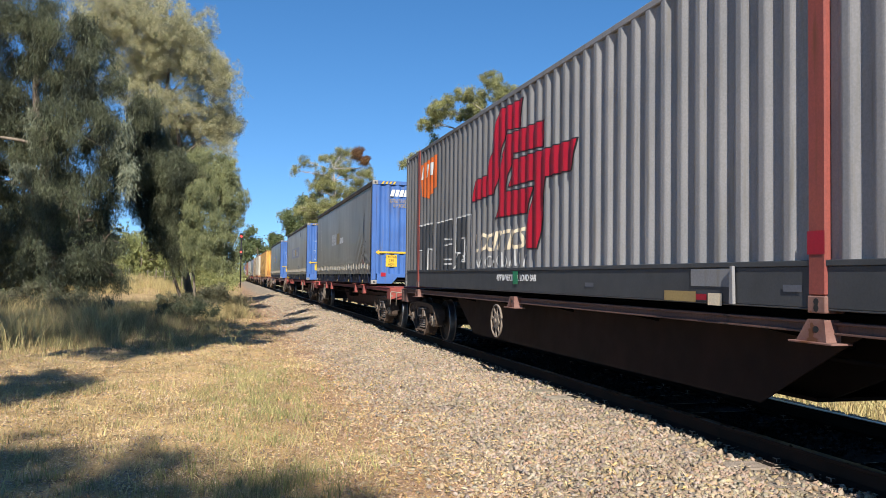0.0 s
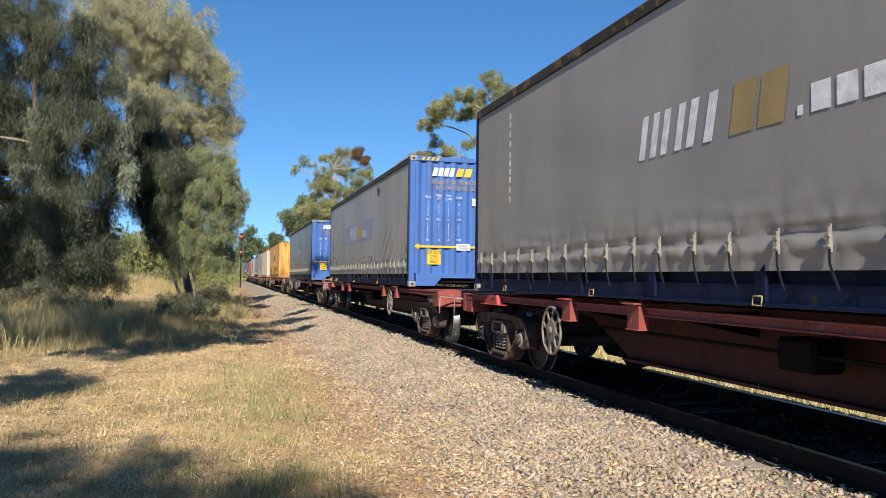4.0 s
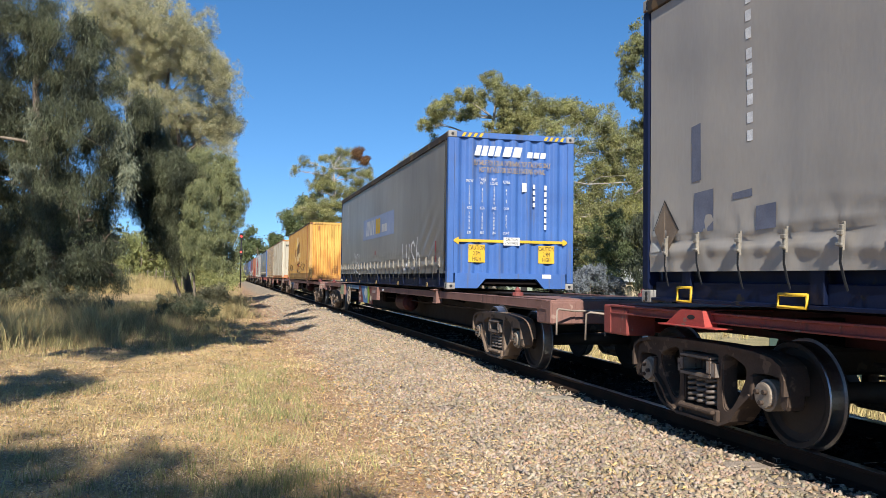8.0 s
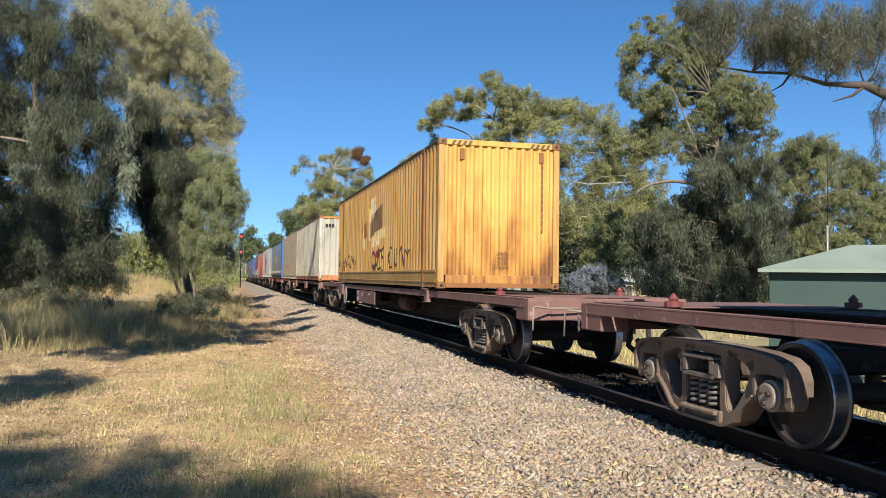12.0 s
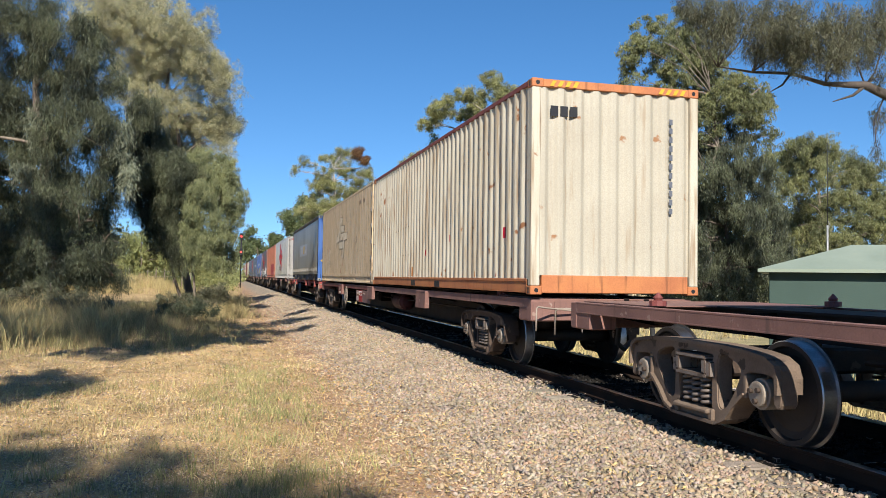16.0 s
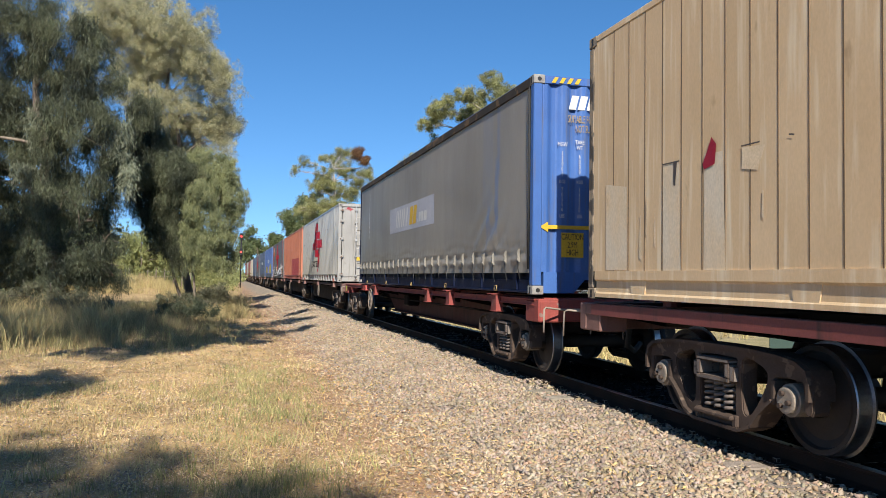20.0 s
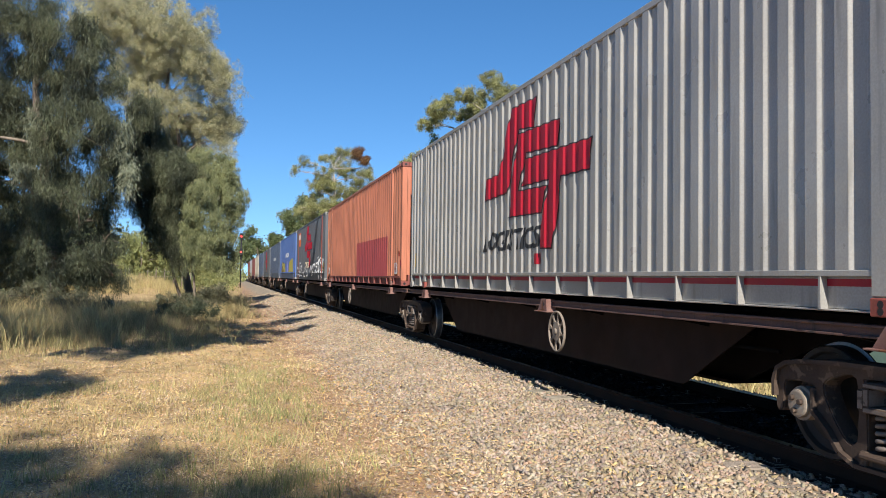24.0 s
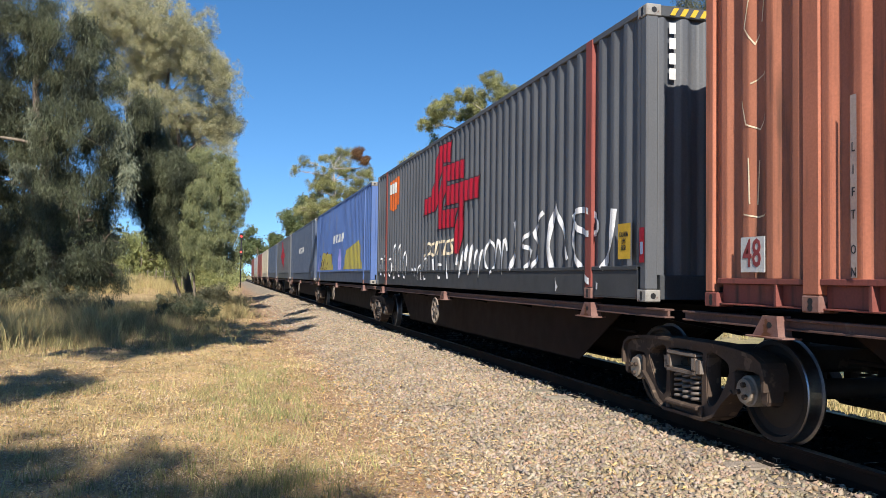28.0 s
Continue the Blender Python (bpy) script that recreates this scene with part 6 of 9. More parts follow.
def pedestal_mesh(flare):
    """A bracket on the sill that carries a container's corner, wider at its foot by flare."""
    bm = bmesh.new()
    prism(bm, [(-0.14 - flare * 0.2, 0.03), (0.14 + flare * 0.2, 0.03), (0.14 + flare, -0.31), (-0.14 - flare, -0.31)], "x", -0.055, 0.05)
    box(bm, (-0.075, -0.15 - flare, -0.33), (0.06, 0.15 + flare, -0.31), 0.005)
    box(bm, (-0.12, -0.17, 0.03), (0.25, 0.17, 0.055), 0.006)
    prism(bm, [(-0.05, 0.055), (0.05, 0.055), (0.035, 0.10), (0.0, 0.135), (-0.035, 0.10)], "x", 0.03, 0.11)
    me = bpy.data.meshes.new("pedestal")
    bm.to_mesh(me)
    bm.free()
    return me


def simple_mesh(name, bm, material):
    me = bpy.data.meshes.new(name)
    bm.to_mesh(me)
    bm.free()
    me.materials.append(material)
    return me


def corner_pedestal():
    """A low bracket with a broad foot plate and an ear, its hole a black disc, under a container's corner."""
    bm = bmesh.new()
    box(bm, (-0.11, -0.24, -0.215), (0.06, 0.24, -0.195), 0.005)
    prism(bm, [(-0.11, 0.02), (0.07, 0.02), (0.20, -0.195), (-0.13, -0.195)], "x", -0.07, -0.045)
    prism(bm, [(-0.13, -0.195), (-0.11, 0.02), (-0.085, 0.02), (-0.105, -0.195)], "x", -0.045, 0.05)
    prism(bm, [(0.045, 0.02), (0.07, 0.02), (0.20, -0.195), (0.17, -0.195)], "x", -0.045, 0.05)
    tube(bm, [(-0.072, -0.02, -0.075), (-0.0695, -0.02, -0.075)], 0.032, 10, 1)
    me = bpy.data.meshes.new("pedestal")
    bm.to_mesh(me)
    bm.free()
    return me


ME_PEDESTAL, ME_PEDESTAL_BOX = corner_pedestal(), pedestal_mesh(0.012)
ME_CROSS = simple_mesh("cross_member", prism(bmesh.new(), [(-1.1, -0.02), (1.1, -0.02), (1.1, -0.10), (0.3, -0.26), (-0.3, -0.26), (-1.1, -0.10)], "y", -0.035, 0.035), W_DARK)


def plate_pedestal(paint):
    """A broad folded plate on the sill of a long wagon."""
    bm = bmesh.new()
    prism(bm, [(-0.44, 0.0), (0.40, 0.0), (0.44, -0.34), (-0.40, -0.33)], "x", -0.07, -0.045)
    prism(bm, [(-0.44, 0.0), (-0.42, 0.0), (-0.38, -0.33), (-0.40, -0.33)], "x", -0.045, 0.02)
    prism(bm, [(0.38, 0.0), (0.40, 0.0), (0.44, -0.34), (0.42, -0.34)], "x", -0.045, 0.02)
    box(bm, (-0.075, -0.44, -0.012), (0.2, 0.42, 0.02), 0.006)
    return simple_mesh("pedestal", bm, paint)


def wagon(u0, u1, bogies, paint, label, kind, pedestals=(), handwheel=None, ends=(True, True), panel=None, bracket=None, belly=0.33, slim=(), lit_frames=True):
    """A container flat wagon from u0 to u1 along the train. kind: 'skeletal', 'long' or 'pack'."""
    w = new("container_wagon")
    tagged(w, label, "wagon", "wagons of the train")
    L = u1 - u0
    ROLLING.append((w, u0, 0.0))
    b0 = bogies[0] - u0 if len(bogies) > 1 else 0.0
    b1 = bogies[-1] - u0
    top, half = 1.03, 1.2
    if kind == "long":
        belly = 0.30
    # centre sill with a deep belly between the bogies
    a0, a1 = max(b0 + 1.6, 1.5), min(b1 - 1.6, L - 1.5)
    bm = bmesh.new()
    for s in (-1, 1):
        x0, x1 = sorted((s * 0.26, s * 0.30))
        prism(bm, [(0.1, top), (L - 0.1, top), (L - 0.1, 0.78), (a1, 0.78), (a1 - 1.1, belly), (a0 + 1.1, belly), (a0, 0.78), (0.1, 0.78)], "x", x0, x1)
    box(bm, (-0.42, a0 + 1.1, belly - 0.02), (0.42, a1 - 1.1, belly + 0.012))
    box(bm, (-0.36, 0.1, top - 0.01), (0.36, L - 0.1, top + 0.012))
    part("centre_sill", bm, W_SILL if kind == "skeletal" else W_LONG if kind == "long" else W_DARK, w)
    # side sills
    for s in (-1, 1):
        bm = bmesh.new()
        x0, x1 = sorted((s * (half - 0.10), s * half))
        box(bm, (x0, 0.15, top - 0.018), (x1, L - 0.15, top), 0.003)
        depth = {"skeletal": 0.075, "long": 0.11, "pack": 0.07}[kind]
        xa, xb = sorted((s * (half - 0.055), s * (half - 0.03))) if kind != "long" else sorted((s * (half - 0.03), s * (half - 0.002)))
        box(bm, (xa, 0.15, top - depth), (xb, L - 0.15, top - 0.018))
        box(bm, (x0, 0.15, top - depth - 0.016), (x1, L - 0.15, top - depth), 0.003)
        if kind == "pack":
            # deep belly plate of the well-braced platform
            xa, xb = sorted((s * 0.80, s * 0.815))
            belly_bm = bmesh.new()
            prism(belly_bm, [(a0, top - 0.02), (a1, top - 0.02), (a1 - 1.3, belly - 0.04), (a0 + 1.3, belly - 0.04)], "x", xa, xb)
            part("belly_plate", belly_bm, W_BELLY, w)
        part("side_sill", bm, paint, w)
    # cross members
    ny = max(4, int(L / 2.2))
    for i in range(ny + 1):
        shared("cross_member", ME_CROSS, w, pose(0, 0.3 + (L - 0.6) * i / ny, top))
    # ends
    for k, (y, s) in enumerate(((0.0, -1), (L, 1))):
        if not ends[k]:
            continue
        bm = bmesh.new()
        ya, yb = sorted((y, y - s * 0.16))
        box(bm, (-half, ya, top - 0.30), (half, yb, top), 0.012)
        for sx in (-1, 1):
            box(bm, (sx * 1.025 - 0.165, min(y + s * 0.012, y - s * 0.5), top - 0.305), (sx * 1.025 + 0.165, max(y + s * 0.012, y - s * 0.5), top - 0.025), 0.015)
        part("headstock", bm, paint, w)
        shared("coupler", ME_COUPLER, w, pose(0, y, 0, 0, 0, 0 if s < 0 else 180))
        bm = bmesh.new()
        tube(bm, [(s * -0.45, y, 0.85), (s * -0.45, y + s * 0.22, 0.80), (s * -0.40, y + s * 0.38, 0.50), (s * -0.25, y + s * 0.5, 0.42), (s * -0.1, y + s * 0.62, 0.50)], 0.036, 8)
        part("brake_hose", bm, RUBBER, w)
        bm = bmesh.new()
        yc = y - s * 0.9
        box(bm, (-half + 0.12, min(yc - 0.8, yc + 0.8), top), (half - 0.12, max(yc - 0.8, yc + 0.8), top + 0.014), 0.003)
        part("deck_plate", bm, paint, w)
        bm = bmesh.new()
        tube(bm, [(-0.35, y + s * 0.10, 0.90), (-0.95, y + s * 0.14, 0.90), (-half - 0.02, y + s * 0.30, 0.93), (-half - 0.05, y + s * 0.33, 0.91), (-half - 0.06, y + s * 0.34, 0.62)], 0.013, 6)
        part("uncoupling_lever", bm, LEVER, w, "pale bent rod")
        chain = bmesh.new()
        for k in range(7):
            tube(chain, [(-0.55 + 0.012 * math.cos(q) * (k % 2), y + s * 0.2 + 0.012 * math.cos(q) * (1 - k % 2), 0.84 - k * 0.038 + 0.025 * math.sin(q)) for q in np.linspace(0, math.tau, 9)], 0.006, 4, cap=False)
        part("chain", chain, SPRING, w)
    if kind == "long":
        for y in (1.7, L - 1.7):
            for s in (-1, 1):
                bm = bmesh.new()
                lathe(bm, [(0.0, 0.0), (0.0, 0.085), (0.05, 0.085), (0.055, 0.04), (0.08, 0.05), (0.13, 0.01), (0.13, 0.0)], 10)
                bmesh.ops.rotate(bm, verts=bm.verts, matrix=Matrix.Rotation(radians(-90), 3, "Y"))
                bmesh.ops.translate(bm, verts=bm.verts, vec=(s * 1.02, y, top + 0.014))
                part("twist_lock", bm, W_MAROON, w)
    for p in pedestals:
        for s in (-1, 1):
            if kind == "long" and p not in slim:
                shared("pedestal", plate_pedestal(bracket or paint), w, pose(s * half, p - u0, top - 0.03, 0, 0, 0 if s < 0 else 180))
                continue
            low = kind == "pack" or p == pedestals[-1]
            me = (ME_PEDESTAL if low else ME_PEDESTAL_BOX).copy()
            me.materials.append(W_BRIGHT if low and kind == "skeletal" else bracket or paint)
            me.materials.append(BLACK)
            ped = shared("pedestal", me, w, pose(s * half, p - u0, top, 0, 0, 0 if s < 0 else 180))
            ped.scale = ((1, 0.9, 0.7) if kind == "pack" else (1, 1.9, 0.62)) if low else (1, 0.78, 0.7)
    if panel:
        p0, p1, z0, m = panel
        bm = bmesh.new()
        prism(bm, [(p0 - u0, top - 0.15), (p1 - u0, top - 0.15), (p1 - u0, z0), (p0 - u0, z0)], "x", -half - 0.004, -half + 0.02)
        part("side_panel", bm, m, w, "painted side panel with markings")
        bm = bmesh.new()
        lathe(bm, [(x, r) for x, r in ((0.0, 0.0), (0.03, 0.13), (0.10, 0.20), (1.05, 0.20), (1.12, 0.13), (1.15, 0.0))], 16)
        bmesh.ops.rotate(bm, verts=bm.verts, matrix=Matrix.Rotation(radians(90), 3, "Z"))
        bmesh.ops.translate(bm, verts=bm.verts, vec=(-0.72, p0 - u0 - 2.9, 0.66))
        part("air_reservoir", bm, W_SILL, w, "brown air reservoir below the floor")
    if handwheel:
        hw = shared("handwheel", ME_HANDWHEEL[0], w, pose(-half - 0.05, handwheel - u0, 0.66))
        if kind == "pack":
            hw.scale = (1, 0.82, 0.82)
        for k in range(8):
            shared("spoke", ME_HANDWHEEL[1], hw, pose(0, 0, 0, k * 45 + 11))
        shared("hub", ME_HANDWHEEL[2], hw)
    # brake gear below the floor
    bm = bmesh.new()
    yc = (a0 + a1) / 2
    tube(bm, [(0.62, yc - 0.6, 0.62), (0.62, yc + 0.6, 0.62)], 0.17, 12)
    box(bm, (-0.76, yc + 0.9, 0.58), (-0.45, yc + 1.35, 0.85), 0.03)
    tube(bm, [(-0.7, a0, 0.72), (-0.7, a1, 0.72)], 0.02, 6)
    part("brake_reservoir", bm, W_DARK, w)
    for b in bogies:
        add_bogie(w, b - u0, ME_FRAME_TAN if kind == "long" and lit_frames else ME_FRAME)
    return w


# ------------------------------------------------------------------ train: containers
HALF = 1.25
BOX_Z = 1.085


def corr(period, depth, y0=0.0, flat=0.27):
    """The inset of a corrugated sheet at a place along it, and its fold lines."""
    fold = 0.5 - flat
    bend = 0.22 * fold

    def off(a):
        # straight flats and slopes, with the bends between them rounded
        t = ((a - y0) / period) % 1.0
        v = 0 if t < flat else (t - flat) / fold if t < 0.5 else 1 if t < 0.5 + flat else (1 - t) / fold
        for corner, way in ((0, 1), (flat, 1), (0.5, -1), (0.5 + flat, -1), (1, 1)):
            if abs(t - corner) < bend:
                v += way * (bend - abs(t - corner)) ** 2 / (4 * bend * fold)
        return depth * v

    def folds(a, b):
        out, k = [a, b], math.floor((a - y0) / period)
        while y0 + k * period < b:
            out += [y0 + (k + f + d) * period for f in (0, flat, 0.5, 0.5 + flat) for d in (-bend, 0, bend)]
            k += 1
        return sorted({round(x, 5) for x in out if a <= x <= b})
    return off, folds


def corr_panel(bm, length, z0, z1, off, folds, place, mi=0):
    """Adds a corrugated sheet; place(a, z, inset) gives the point."""
    cols = [(bm.verts.new(place(a, z0, off(a))), bm.verts.new(place(a, z1, off(a)))) for a in folds(*length)]
    for (p, q), (r, s) in zip(cols, cols[1:]):
        f = bm.faces.new((p, r, s, q))
        f.material_index = mi


def decal(name, polys, off, folds, material, parent, place, label="", proud=0.004, rise=0.0008):
    """Paint or tape on a sheet: convex outlines in (a, z), folded along with it."""
    bm = bmesh.new()
    for layer, poly in enumerate(polys):
        out = proud + (layer % 60) * rise
        lo, hi = min(p[0] for p in poly), max(p[0] for p in poly)
        cuts = sorted(set(folds(lo, hi)) | {p[0] for p in poly})

        def span(a):
            zs = []
            for (a0, z0), (a1, z1) in zip(poly, poly[1:] + poly[:1]):
                if abs(a1 - a0) < 1e-9:
                    if abs(a - a0) < 1e-6:
                        zs += [z0, z1]
                elif min(a0, a1) - 1e-9 <= a <= max(a0, a1) + 1e-9:
                    zs.append(z0 + (z1 - z0) * (a - a0) / (a1 - a0))
            return (min(zs), max(zs)) if zs else (0, 0)
        for a0, a1 in zip(cuts, cuts[1:]):
            if a1 - a0 < 1e-4:
                continue
            l0, h0 = span(a0 + 1e-6 * (a0 == lo))
            l1, h1 = span(a1 - 1e-6 * (a1 == hi))
            vs = [bm.verts.new(place(a, z, off(a) - out)) for a, z in ((a0, l0), (a1, l1), (a1, h1), (a0, h0))]
            bm.faces.new(vs)
    bmesh.ops.remove_doubles(bm, verts=bm.verts, dist=0.0003)
    return part(name, bm, material, parent, label)


def stroke(pts, w):
    """A line of paint as convex pieces that meet in mitred joints."""
    k = len(pts)
    way = []
    for (a0, z0), (a1, z1) in zip(pts, pts[1:]):
        q = math.hypot(a1 - a0, z1 - z0) or 1e-6
        way.append(((a1 - a0) / q, (z1 - z0) / q))
    left, right = [], []
    for i, (a, z) in enumerate(pts):
        d0, d1 = way[max(i - 1, 0)], way[min(i, k - 2)]
        nx, nz = -(d0[1] + d1[1]), d0[0] + d1[0]
        q = math.hypot(nx, nz)
        nx, nz = (nx / q, nz / q) if q > 0.3 else (-d1[1], d1[0])
        f = w / 2 / max(0.55, -nx * d1[1] + nz * d1[0])
        e = w * 0.35 * ((i == k - 1) - (i == 0))
        left.append((a + nx * f + d1[0] * e, z + nz * f + d1[1] * e))
        right.append((a - nx * f + d1[0] * e, z - nz * f + d1[1] * e))
    return [[left[i], left[i + 1], right[i + 1], right[i]] for i in range(k - 1)]


def curve(pts, n=4):
    """The points joined by a smooth line."""
    out = []
    for i in range(len(pts) - 1):
        p0, p1, p2, p3 = pts[max(i - 1, 0)], pts[i], pts[i + 1], pts[min(i + 2, len(pts) - 1)]
        for j in range(n):
            t = j / n
            out.append(tuple(0.5 * (2 * b + (c - a) * t + (2 * a - 5 * b + 4 * c - d) * t * t + (3 * b - a - 3 * c + d) * t ** 3) for a, b, c, d in zip(p0, p1, p2, p3)))
    return out + [pts[-1]]


def near_side(a, z, inset):
    return (-HALF + inset, a, z)


def far_side(a, z, inset):
    return (HALF - inset, a, z)


CASTING_ME = {}


def casting(material):
    if material.name not in CASTING_ME:
        bm = bmesh.new()
        box(bm, (-0.081, -0.089, 0), (0.081, 0.089, 0.118), 0.008)
        # black discs on the faces stand in for the dark of the oval holes
        for s in (-1, 1):
            tube(bm, [(s * 0.080, 0, 0.035), (s * 0.0825, 0, 0.035)], 0.026, 8, 1)
            tube(bm, [(s * 0.080, 0, 0.078), (s * 0.0825, 0, 0.078)], 0.026, 8, 1)
            tube(bm, [(0, s * 0.088, 0.058), (0, s * 0.0905, 0.058)], 0.030, 8, 1)
        me = bpy.data.meshes.new("corner_casting")
        bm.to_mesh(me)
        bm.free()
        me.materials.append(material)
        me.materials.append(BLACK)
        CASTING_ME[material.name] = me
    return CASTING_ME[material.name]


def shell(u0, L, H, paint, label, rail, post_m, cast_m, roof=None, rear=None, top=None):
    """What all the containers share: corner posts, rails, castings and the roof. Its origin is the middle of the leading bottom edge."""
    c = new("shipping_container")
    tagged(c, label, "container", "containers on the train")
    ROLLING.append((c, u0, BOX_Z))
    for sx in (-1, 1):
        for y in (0.0, L):
            bm = bmesh.new()
            xa, xb = sorted((sx * (HALF - 0.002), sx * (HALF - 0.13)))
            ya, yb = (0.002, 0.12) if y == 0 else (L - 0.12, L - 0.002)
            box(bm, (xa, ya, 0.118), (xb, yb, H - 0.118), 0.012)
            part("corner_post", bm, rear if rear and y else post_m, c)
            for z in (0, H - 0.118):
                shared("corner_casting", casting(cast_m), c, pose(sx * (HALF - 0.08), y + (0.088 if y == 0 else -0.088), z))
        bm = bmesh.new()
        xa, xb = sorted((sx * (HALF - 0.004), sx * (HALF - 0.07)))
        box(bm, (xa, 0.178, H - 0.075), (xb, L - 0.178, H - 0.004), 0.008)
        part("top_rail", bm, top or post_m, c)
    bm = bmesh.new()
    off, folds = corr(0.25, 0.02)
    cols = []
    for a in folds(0.1, L - 0.1):
        cols.append([bm.verts.new((x, a, H - 0.02 - off(a))) for x in (-HALF + 0.06, HALF - 0.06)])
    for p, q in zip(cols, cols[1:]):
        bm.faces.new((p[0], q[0], q[1], p[1]))
    part("roof", bm, roof or paint, c)
    bm = bmesh.new()
    box(bm, (-HALF + 0.06, 0.1, 0.10), (HALF - 0.06, L - 0.1, 0.16))
    part("floor", bm, W_DARK, c)
    return c


def stripes(c, H, paint=None):
    """Warning stripes on the upper front rail."""
    for x0 in (-1.0, 0.62):
        for k in range(4):
            x = x0 + k * 0.11
            bm = bmesh.new()
            vs = [bm.verts.new(p) for p in ((x, -0.003, H - 0.10), (x + 0.055, -0.003, H - 0.10), (x + 0.10, -0.003, H - 0.025), (x + 0.045, -0.003, H - 0.025))]
            bm.faces.new(vs)
            part("warning_stripe", bm, paint or YELLOW, c)


def end_wall(c, H, paint, rail, period=0.30, depth=0.04, zb=0.16, y=0.0, face=1, tunnel=False):
    """A corrugated end between the posts, with its sills."""
    off, folds = corr(period, depth, -HALF + 0.13)
    bm = bmesh.new()
    corr_panel(bm, (-HALF + 0.13, HALF - 0.13), zb + 0.1, H - 0.11, lambda a: off(a) + 0.02, folds, lambda a, z, i: (a, y + face * i, z))
    part("end_panel", bm, paint, c)
    bm = bmesh.new()
    ya, yb = sorted((y + face * 0.006, y + face * 0.10))
    box(bm, (-HALF + 0.16, ya, H - 0.115), (HALF - 0.16, yb, H - 0.006), 0.008)
    part("top_sill", bm, rail, c)
    bm = bmesh.new()
    if tunnel:
        prism(bm, [(-HALF + 0.16, 0.02), (-0.66, 0.02), (-0.50, zb), (-0.50, zb + 0.1), (-HALF + 0.16, zb + 0.1)], "y", ya, yb)
        prism(bm, [(HALF - 0.16, 0.02), (0.66, 0.02), (0.50, zb), (0.50, zb + 0.1), (HALF - 0.16, zb + 0.1)], "y", ya, yb)
        box(bm, (-0.5, ya, zb), (0.5, yb, zb + 0.1))
    else:
        box(bm, (-HALF + 0.16, ya, 0.02), (HALF - 0.16, yb, zb + 0.1), 0.008)
    part("bottom_sill", bm, rail, c)
    return off, folds


def corrugated(u0, L, paint, label, rail, post=None, H=2.9, period=0.29, depth=0.038, skirt=0.42, forty=None, end_paint=None, cast=None, roof=None, gusset=False, doors=False, flat=0.27, top=None, end_period=0.26):
    """A steel container with folded sides. forty: paint of the posts at the forty-foot corners of a longer box."""
    post = post or paint
    c = shell(u0, L, H, paint, label, rail, post, cast or CASTING, roof, None, top)
    off, folds = corr(period, depth, 0.12, flat)
    for place in (near_side, far_side):
        bm = bmesh.new()
        corr_panel(bm, (0.12, L - 0.12), skirt, H - 0.075, lambda a: off(a) + 0.006, folds, place)
        part("side_panel", bm, paint, c)
    for s in (-1, 1):
        x0, x1 = (HALF - 0.055, HALF - 0.09) if gusset else (HALF - 0.012, HALF - 0.06)
        for name, xo, xi, z0, z1 in (("bottom_rail", x0, x1, 0.035, skirt - 0.031), ("rail_lip", HALF, x1, skirt - 0.03, skirt + 0.012), ("rail_flange", HALF - 0.02 if gusset else x0, x1, 0.02, 0.034)):
            bm = bmesh.new()
            xa, xb = sorted((s * xo, s * xi))
            box(bm, (xa, 0.178, z0), (xb, L - 0.178, z1), 0.004)
            part(name, bm, rail, c)
    if gusset:
        n = int(L / 0.9)
        me = simple_mesh("gusset", prism(bmesh.new(), [(-0.009, skirt - 0.03), (0.009, skirt - 0.03), (0.014, 0.03), (-0.014, 0.03)], "x", -HALF - 0.006, -HALF + 0.06), gusset)
        for i in range(1, n):
            shared("gusset", me, c, pose(0, i * L / n, 0))
    if forty:
        for y in (1.29, L - 1.29):
            for s in (-1, 1):
                bm = bmesh.new()
                xa, xb = sorted((s * (HALF + 0.006), s * (HALF - 0.07)))
                box(bm, (xa, y - 0.085, 0.12), (xb, y + 0.085, H - 0.01), 0.01)
                part("intermediate_post", bm, forty, c)
                shared("corner_casting", casting(P_POSTRED if forty is P_WHITE else W_PINK), c, pose(s * (HALF - 0.07), y, 0.0))
    if doors:
        door_end(c, H, paint)
    else:
        end_wall(c, H, end_paint or paint, rail if end_paint is P_CREAMDIM else end_paint or rail, end_period)
    end_wall(c, H, end_paint or paint, rail if end_paint is P_CREAMDIM else end_paint or rail, end_period, y=L, face=-1)
    return c, (lambda a: off(a) + 0.006), folds


EMBLEM = [[(0.31, 1.0), (0.568, 0.984), (0.54, 0.804), (0.349, 0.845)], [(0.31, 1.0), (0.386, 0.839), (0.276, 0.416), (0.189, 0.571)],
          [(0.021, 0.557), (0.218, 0.572), (0.276, 0.422), (0.0, 0.405)], [(0.387, 0.795), (0.758, 0.774), (0.735, 0.621), (0.361, 0.665)],
          [(0.387, 0.795), (0.461, 0.644), (0.396, 0.403), (0.295, 0.243)], [(0.396, 0.403), (0.655, 0.387), (0.624, 0.232), (0.295, 0.243)],
          [(0.469, 0.604), (1.0, 0.584), (0.976, 0.422), (0.432, 0.436)], [(0.677, 0.438), (0.779, 0.427), (0.71, 0.0), (0.601, 0.007)]]


